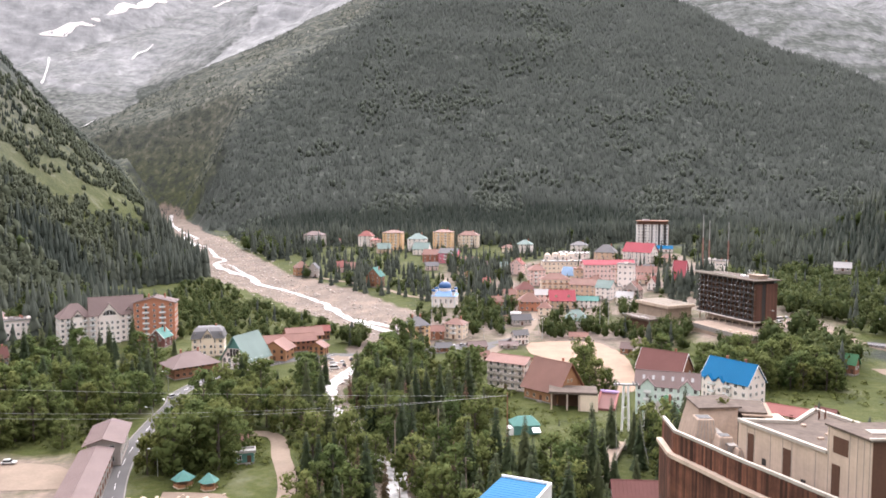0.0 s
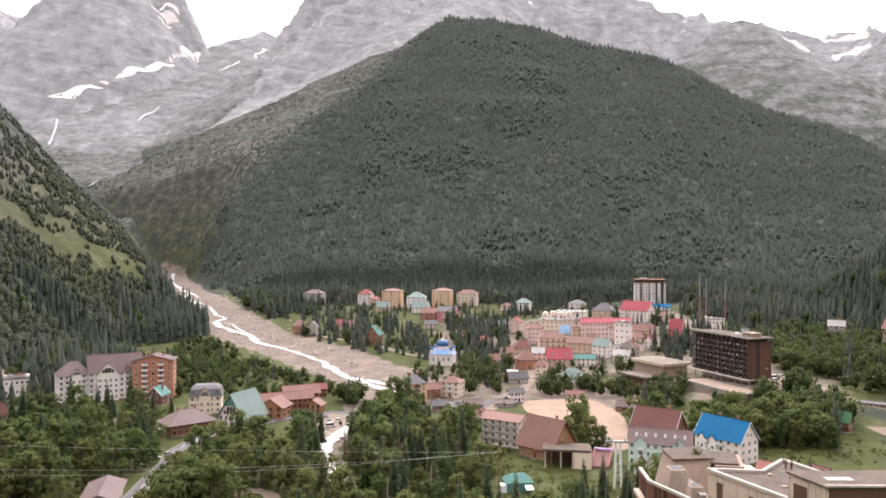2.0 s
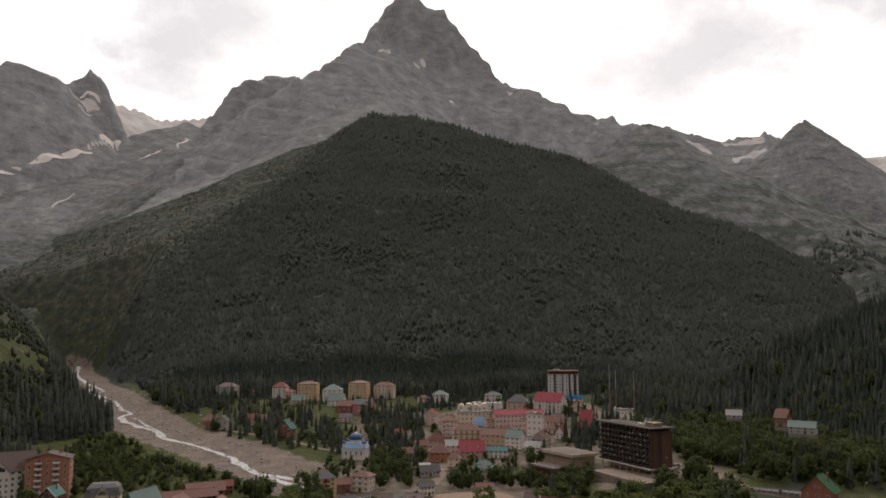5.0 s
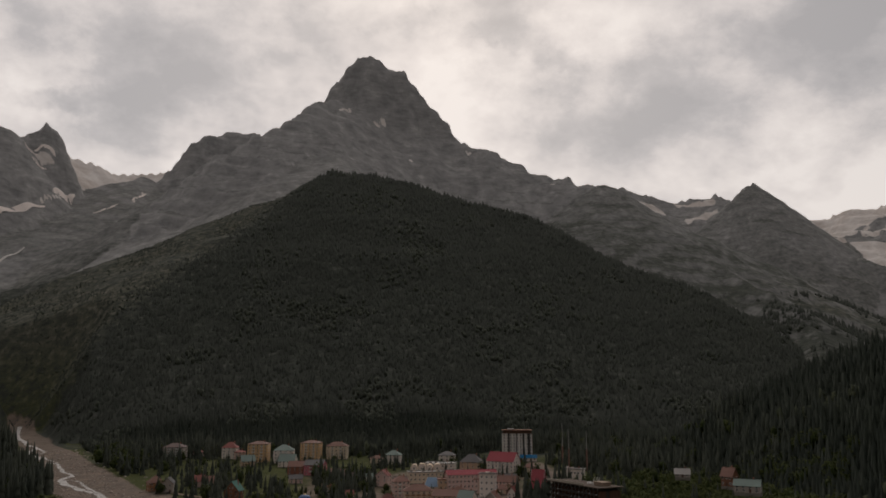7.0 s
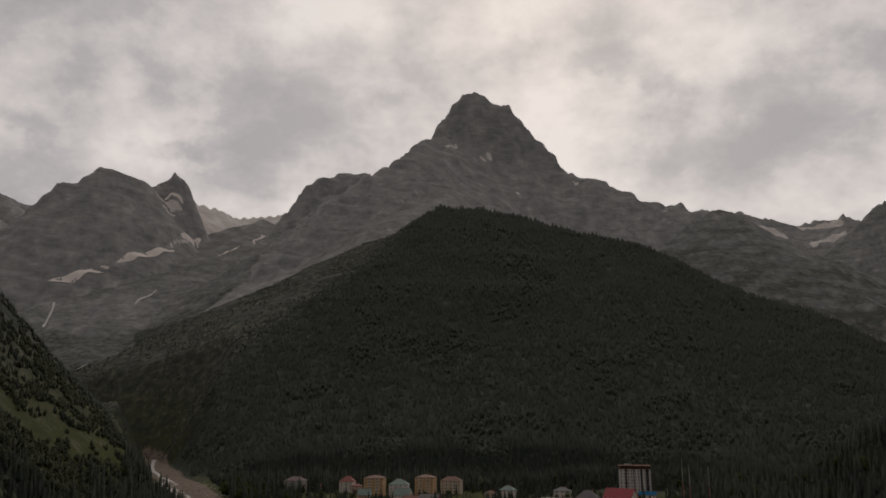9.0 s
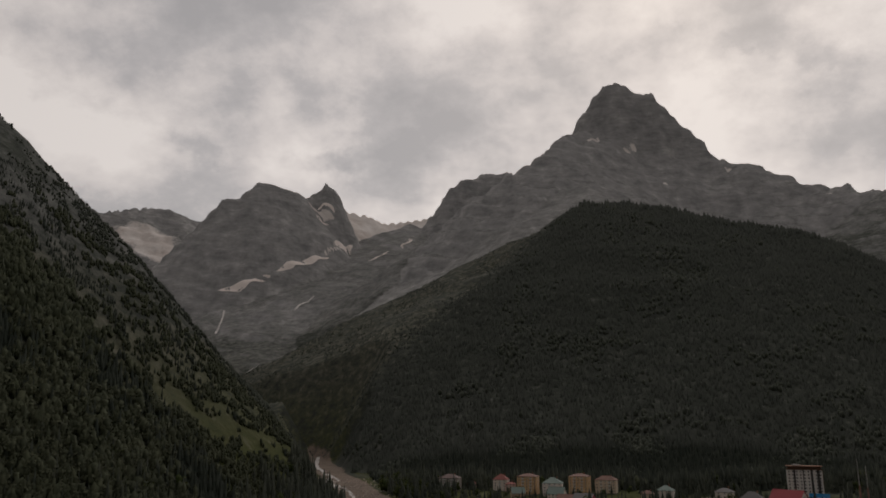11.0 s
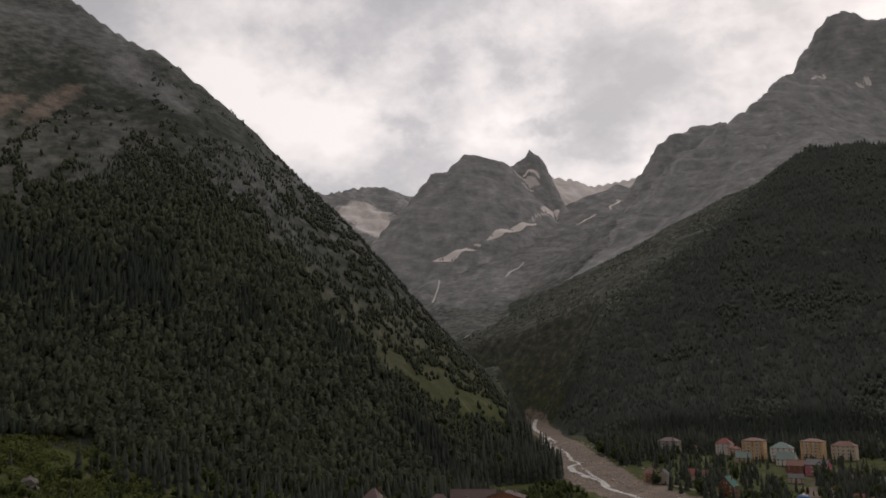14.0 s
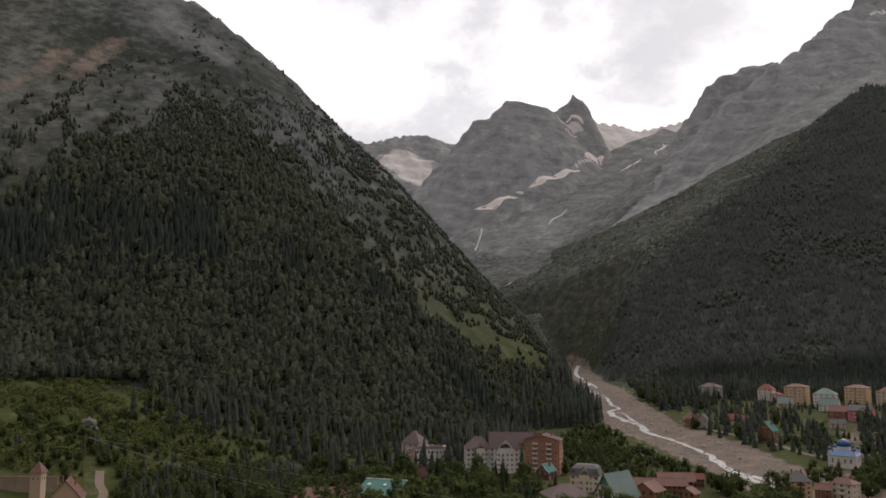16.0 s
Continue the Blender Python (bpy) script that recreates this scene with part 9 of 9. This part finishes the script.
# foreground stands: outline in the plan, number of trees, kinds (b broadleaf, s spruce, d dry, p light broadleaf)
STANDS = [
    ([(-235, 290), (-130, 262), (-122, 325), (-135, 350), (-235, 385)], 84, "bbbbpss"),
    ([(-232, 385), (-142, 362), (-138, 392), (-210, 412)], 12, "bsss"),
    ([(-235, 240), (-128, 240), (-124, 262), (-235, 290)], 34, "bbbbp"),
    ([(-92, 300), (-64, 304), (-62, 322), (-94, 318)], 6, "bbs"),
    ([(-92, 225), (-66, 230), (-62, 300), (-96, 300)], 20, "bbp"),
    ([(-58, 240), (-40, 190), (14, 176), (16, 296), (-20, 318), (-58, 312)], 120, "sssssbbbbddp"),
    ([(-28, 320), (10, 318), (14, 366), (-30, 388)], 16, "bbp"),
    ([(30, 196), (66, 206), (70, 252), (48, 252), (34, 222)], 22, "ssssb"),
    ([(72, 250), (80, 205), (70, 190), (88, 270)], 7, "sss"),
    ([(108, 320), (140, 318), (170, 326), (176, 360), (150, 362), (112, 352)], 48, "bbbbp"),
    ([(-94, 258), (-80, 258), (-74, 226), (-82, 214), (-90, 240)], 7, "bbbp"),
    ([(-175, 262), (-122, 258), (-112, 300), (-175, 300)], 26, "bbbp"),
    ([(16, 188), (40, 184), (46, 214), (30, 224), (14, 214)], 16, "ssb"),
    ([(56, 200), (74, 196), (82, 250), (66, 262)], 14, "sssb"),
    ([(-92, 222), (-66, 226), (-60, 258), (-88, 262)], 9, "bbp"),
    ([(-42, 330), (-14, 330), (-8, 388), (-32, 408)], 34, "bbbps"),
    ([(-62, 316), (-46, 316), (-50, 344), (-62, 344)], 9, "bbs"),
    ([(-34, 300), (-8, 300), (-10, 332), (-40, 332)], 16, "bbs"),
    ([(54, 312), (66, 312), (70, 340), (60, 352)], 6, "bbp"),
    ([(88, 330), (104, 335), (106, 372), (92, 372)], 8, "bp"),
]


def build_snags():
    """Bare broken trunks among the foreground trees."""
    rng = random.Random(8)
    for x, y, h in ((-28, 201, 8.5), (-13, 203, 8.0), (-6, 205, 8.2), (-2.6, 204, 7.4), (0.2, 206, 7.8), (3.6, 205, 8.4), (5.2, 206, 14.0), (7.2, 204, 7.2), (-16, 232, 17.0), (-3, 236, 19.0), (-34, 236, 15.0), (9, 224, 12.0)):
        ob = thing("dead_trunk", x, y, rng.random() * 360, "bare grey broken spruce trunk with branch stubs", "dead tree", "dead trunks")
        bm = bmesh.new()
        lean = rng.uniform(-0.4, 0.4)
        bar(bm, (0, 0, -0.6), (lean * 0.5, 0, h * 0.5), 0.30, 7, 0.24); bar(bm, (lean * 0.5, 0, h * 0.5), (lean, 0.1, h), 0.24, 7, 0.13)
        part("trunk", bm, M["grey_wood"], ob)
        for k in range(5):
            a, z = rng.random() * 6.28, h * rng.uniform(0.45, 0.97)
            bm = bmesh.new(); bar(bm, (lean * 0.7, 0, z), (lean * 0.7 + math.cos(a) * rng.uniform(0.5, 1.3), math.sin(a) * rng.uniform(0.5, 1.3), z + rng.uniform(-0.3, 0.2)), 0.06, 4, 0.03)
            part("branch_stub", bm, M["grey_wood"], ob)


def build_near_trees():
    rng = random.Random(21)
    nrng = np.random.default_rng(21)
    protos = {
        "b": [broadleaf(31 + k, LEAVES, "leafy green broadleaved tree with a rounded uneven crown") for k in range(4)],
        "p": [broadleaf(41 + k, SHRUB, "light yellow-green broadleaved tree with a loose crown", 13.0, 0.36) for k in range(2)],
        "s": [spruce(51 + k, NEEDLES, "dark green spruce with drooping boughs", 21.0) for k in range(3)],
        "d": [spruce(61 + k, DRY, "dying spruce with rusty brown needles", 18.0, 0.12, "dry_spruce", 0.45) for k in range(2)],
    }
    used = set()
    for region, count, kinds in STANDS:
        for x, y, z in grow(region, count, nrng, 3.8, {}, 3.5):
            p = rng.choice(protos[rng.choice(kinds)])
            s = rng.uniform(0.66, 1.06)
            m = Matrix.LocRotScale((x, y, z), Euler((0, 0, rng.random() * 6.28)), (s, s, s * rng.uniform(0.9, 1.15)))
            if p in used:
                copy_thing(p, m)
            else:
                p.matrix_basis = m
                used.add(p)


def tiered_form():
    v, f = [], []
    for z0, z1, w in ((0.04, 0.48, 1.0), (0.26, 0.72, 0.78), (0.5, 1.0, 0.5)):
        k = len(v)
        for i in range(7):
            v.append((math.cos(i * 0.8976 + z0 * 5) * w * (1 if i % 2 else 0.72), math.sin(i * 0.8976 + z0 * 5) * w * (1 if i % 2 else 0.72), z0 - (0.05 if i % 2 else 0)))
        v.append((0, 0, z1))
        f += [(k + i, k + (i + 1) % 7, k + 7) for i in range(7)]
    return np.array(v), np.array(f)


# village and bank stands, joined: outline, number, share of conifers, height
GROVES = [
    ([(148, 348), (172, 338), (190, 350), (200, 372), (200, 392), (182, 404), (160, 396)], 75, 0.03, 14),
    ([(222, 402), (262, 392), (330, 418), (345, 470), (300, 480), (232, 442)], 90, 0.05, 14),
    ([(-480, 300), (-420, 330), (-345, 262), (-345, 235), (-420, 240)], 70, 0.05, 8.5),
    ([(-178, 445), (-130, 430), (-58, 430), (-62, 470), (-120, 540), (-190, 640), (-215, 660), (-230, 560)], 420, 0.08, 8.0),
    ([(-178, 445), (-130, 430), (-58, 430), (-62, 470), (-120, 540), (-190, 640), (-215, 660), (-230, 560)], 380, 0.02, 3.9),
    ([(-230, 660), (-300, 760), (-330, 860), (-290, 880), (-215, 700)], 170, 0.96, 20),
    ([(-235, 430), (-150, 430), (-170, 470), (-250, 560)], 120, 0.92, 21),
    ([(-262, 1010), (-215, 1010), (-140, 900), (-140, 790), (-185, 790), (-238, 890)], 190, 0.75, 17),
    ([(-305, 640), (-245, 630), (-212, 668), (-262, 770), (-315, 740)], 130, 0.95, 20),
    ([(-60, 430), (-25, 385), (-14, 392), (-20, 440), (-40, 450)], 30, 0.1, 12),
    ([(-135, 690), (-60, 600), (-10, 575), (-10, 680), (-60, 770), (-140, 800)], 150, 0.85, 14),
    ([(-150, 800), (30, 790), (40, 860), (-180, 870)], 100, 0.8, 8),
    ([(10, 560), (48, 560), (60, 760), (0, 760)], 150, 0.85, 16),
    ([(8, 440), (48, 450), (46, 560), (10, 550)], 60, 0.3, 12),
    ([(262, 720), (300, 700), (420, 690), (440, 800), (270, 820), (258, 780)], 300, 0.9, 18),
    ([(120, 640), (215, 690), (180, 790), (110, 780)], 40, 0.7, 12),
    ([(262, 420), (345, 420), (350, 490), (260, 480)], 110, 0.1, 14),
    ([(55, 435), (112, 440), (112, 475), (62, 478)], 34, 0.1, 12),
    ([(96, 480), (130, 500), (128, 540), (100, 520)], 16, 0.1, 11),
    ([(160, 500), (230, 520), (235, 620), (150, 600)], 110, 0.75, 17),
    ([(90, 600), (200, 640), (220, 760), (100, 760)], 24, 0.8, 13),
    ([(60, 880), (180, 850), (290, 840), (420, 800), (430, 920), (60, 920)], 420, 0.97, 20),
    ([(108, 392), (150, 400), (140, 430), (104, 432)], 24, 0.15, 11),
    ([(98, 425), (150, 428), (138, 458), (104, 452)], 16, 0.1, 10),
    ([(-235, 236), (-118, 236), (-122, 400), (-235, 430)], 300, 0.05, 4.0),
    ([(-58, 200), (28, 196), (28, 330), (-58, 335)], 260, 0.15, 4.5),
    ([(-100, 255), (-62, 250), (-60, 330), (-100, 330)], 90, 0.05, 3.5),
    ([(104, 300), (240, 300), (240, 340), (104, 330)], 160, 0.02, 2.5),
    ([(215, 395), (330, 410), (400, 520), (380, 620), (290, 650), (205, 560)], 620, 0.10, 14),
    ([(260, 640), (400, 560), (420, 760), (250, 760)], 300, 0.9, 19),
    ([(204, 455), (262, 470), (300, 560), (240, 600), (214, 520)], 150, 0.05, 13),
    ([(-215, 900), (60, 912), (60, 960), (-215, 970)], 220, 0.97, 20),
    ([(232, 300), (420, 300), (420, 480), (300, 420), (240, 380)], 260, 0.3, 14),
    ([(-430, 330), (-330, 380), (-235, 330), (-235, 560), (-330, 600), (-440, 480)], 420, 0.85, 17),
    ([(-300, 220), (-240, 200), (-235, 300), (-300, 330)], 150, 0.4, 13),
    ([(-420, 335), (-330, 318), (-270, 265), (-240, 330), (-330, 400)], 300, 0.3, 6.5),
    ([(-430, 215), (-300, 215), (-250, 330), (-400, 330)], 150, 0.12, 7.5),
    ([(-330, 240), (-240, 240), (-235, 330), (-330, 340)], 160, 0.35, 11),
    ([(-540, 300), (-440, 310), (-330, 250), (-330, 320), (-430, 400), (-540, 420)], 1700, 0.01, 4.9),
    ([(-560, 190), (-400, 170), (-350, 230), (-430, 320), (-560, 310)], 1800, 0.01, 4.6),
    ([(-92, 198), (-52, 198), (-52, 252), (-92, 252)], 200, 0.02, 1.9),
    ([(12, 222), (72, 222), (72, 300), (16, 300)], 220, 0.02, 2.2),
    ([(-235, 205), (-116, 238), (-116, 262), (-235, 262)], 120, 0.02, 2.6),
    ([(-30, 470), (40, 470), (30, 540), (-20, 545)], 60, 0.1, 7),
    ([(60, 800), (170, 800), (180, 850), (60, 880)], 90, 0.9, 12),
    ([(225, 690), (262, 720), (258, 790), (232, 770)], 40, 0.9, 13),
    ([(55, 480), (205, 560), (200, 740), (60, 740)], 90, 0.3, 7),
    ([(-150, 840), (30, 830), (60, 900), (-180, 905)], 60, 0.85, 9),
    ([(-60, 600), (10, 590), (20, 680), (-40, 690)], 60, 0.3, 8),
    ([(60, 60), (150, 120), (150, 260), (95, 270), (85, 150)], 70, 0.5, 13),
]


def build_groves():
    rng = random.Random(33)
    nrng = np.random.default_rng(33)
    cv, cf = tiered_form()
    forms = [crown_form(s) for s in (2, 3, 4)]
    con, leaf, low = [], [[], [], []], []
    for region, count, share, h in GROVES:
        for x, y, z in grow(region, count, nrng, max(1.3, h * 0.16), {}, 14.0 if h > 8 else 20.0):
            z -= 0.4
            if h < 5 and fbm(np.array([x / 22]), np.array([y / 22]), 2, 91)[0] < (0.25 if h < 4.2 else 0.36):
                continue
            k = h * rng.uniform(0.6, 1.25)
            if h < 5 and rng.random() > share:
                low.append((x, y, z, k))
            elif rng.random() < share:
                con.append((x, y, z, k * 1.15))
            else:
                leaf[rng.randrange(3)].append((x, y, z, k * 0.85))
    a = np.array(con)
    t = scatter(cv, cf, a[:, :3], a[:, 3], a[:, 3] * (0.15 + 0.05 * nrng.random(len(a))), nrng)
    joined("village_conifers", [t[0]], [t[1]], NEEDLES_MID, "dark green conifers between the houses and along the banks", "trees")
    a = np.array(low)
    tall = a[:, 3] * (0.7 + 0.5 * nrng.random(len(a)))
    v, f = leaf_cards(nrng, a[:, :3] + np.stack([tall * 0, tall * 0, tall * 0.3], 1), tall * 0.5, 30, 1.0)
    mid = v.reshape(-1, 4, 3).mean(1).repeat(4, 0)
    v = mid + (v - mid) * np.repeat(tall * 0.17, 120)[:, None]
    soft = (mid - np.repeat(a[:, :3], 120, 0)) / np.repeat(tall, 120)[:, None] + (0, 0, 0.5)
    shrubs = joined("meadow_shrubs", [v], [f], SHRUB, "lush yellow-green shrubs and tall herbs on meadow and banks", "shrubs")
    round_off(shrubs.data, soft)
    # leafy trees: lobed crowns with sprays of leaves over them
    V, Fc, cards, cf4, tone = [], [], [], [], []
    n0 = m0 = 0
    for form, pts in zip(forms, leaf):
        a = np.array(pts)
        w = a[:, 3] * (0.36 + 0.16 * nrng.random(len(a)))
        v, f = scatter(form[0][:36], form[1][:60], a[:, :3], a[:, 3] * 0.84, w * 0.62, nrng)
        V.append(v); Fc.append(f + n0); n0 += len(v)
        c = a[:, :3] + np.stack([np.zeros(len(a)), np.zeros(len(a)), a[:, 3] * 0.6], 1)
        lobe = nrng.normal(size=(len(c) * 9, 3))
        lobe /= np.linalg.norm(lobe, axis=1)[:, None]
        near = np.repeat(c, 9, 0) + lobe * np.repeat(np.stack([w * 0.66, w * 0.66, a[:, 3] * 0.34], 1), 9, 0)
        v, f = leaf_cards(nrng, near, np.repeat(w * 0.42, 9), 10, 1.0)
        size = np.repeat(np.repeat(np.clip(a[:, 3] * 0.066, 0.35, 0.95), 9 * 10), 4)[:, None]
        mid = v.reshape(-1, 4, 3).mean(1).repeat(4, 0)
        cards.append(mid + (v - mid) * size); cf4.append(f + m0); m0 += len(v)
        tone.append((mid - np.repeat(c, 9 * 10 * 4, 0)) / np.repeat(w, 9 * 10 * 4)[:, None] + 0.6 * (mid - np.repeat(near, 40, 0)) / np.repeat(w, 360)[:, None] + (0, 0, 0.4))
    joined("village_leafy_trees", V, Fc, LEAVES_VILLAGE, "green broadleaved trees and shrubs between the houses", "trees", smooth=True)
    sprays = joined("village_leaf_sprays", cards, cf4, LEAVES_VILLAGE, "loose leafy sprays over the crowns of the village trees", "leaves")
    round_off(sprays.data, np.concatenate(tone))


build_near_trees()
build_snags()
build_groves()
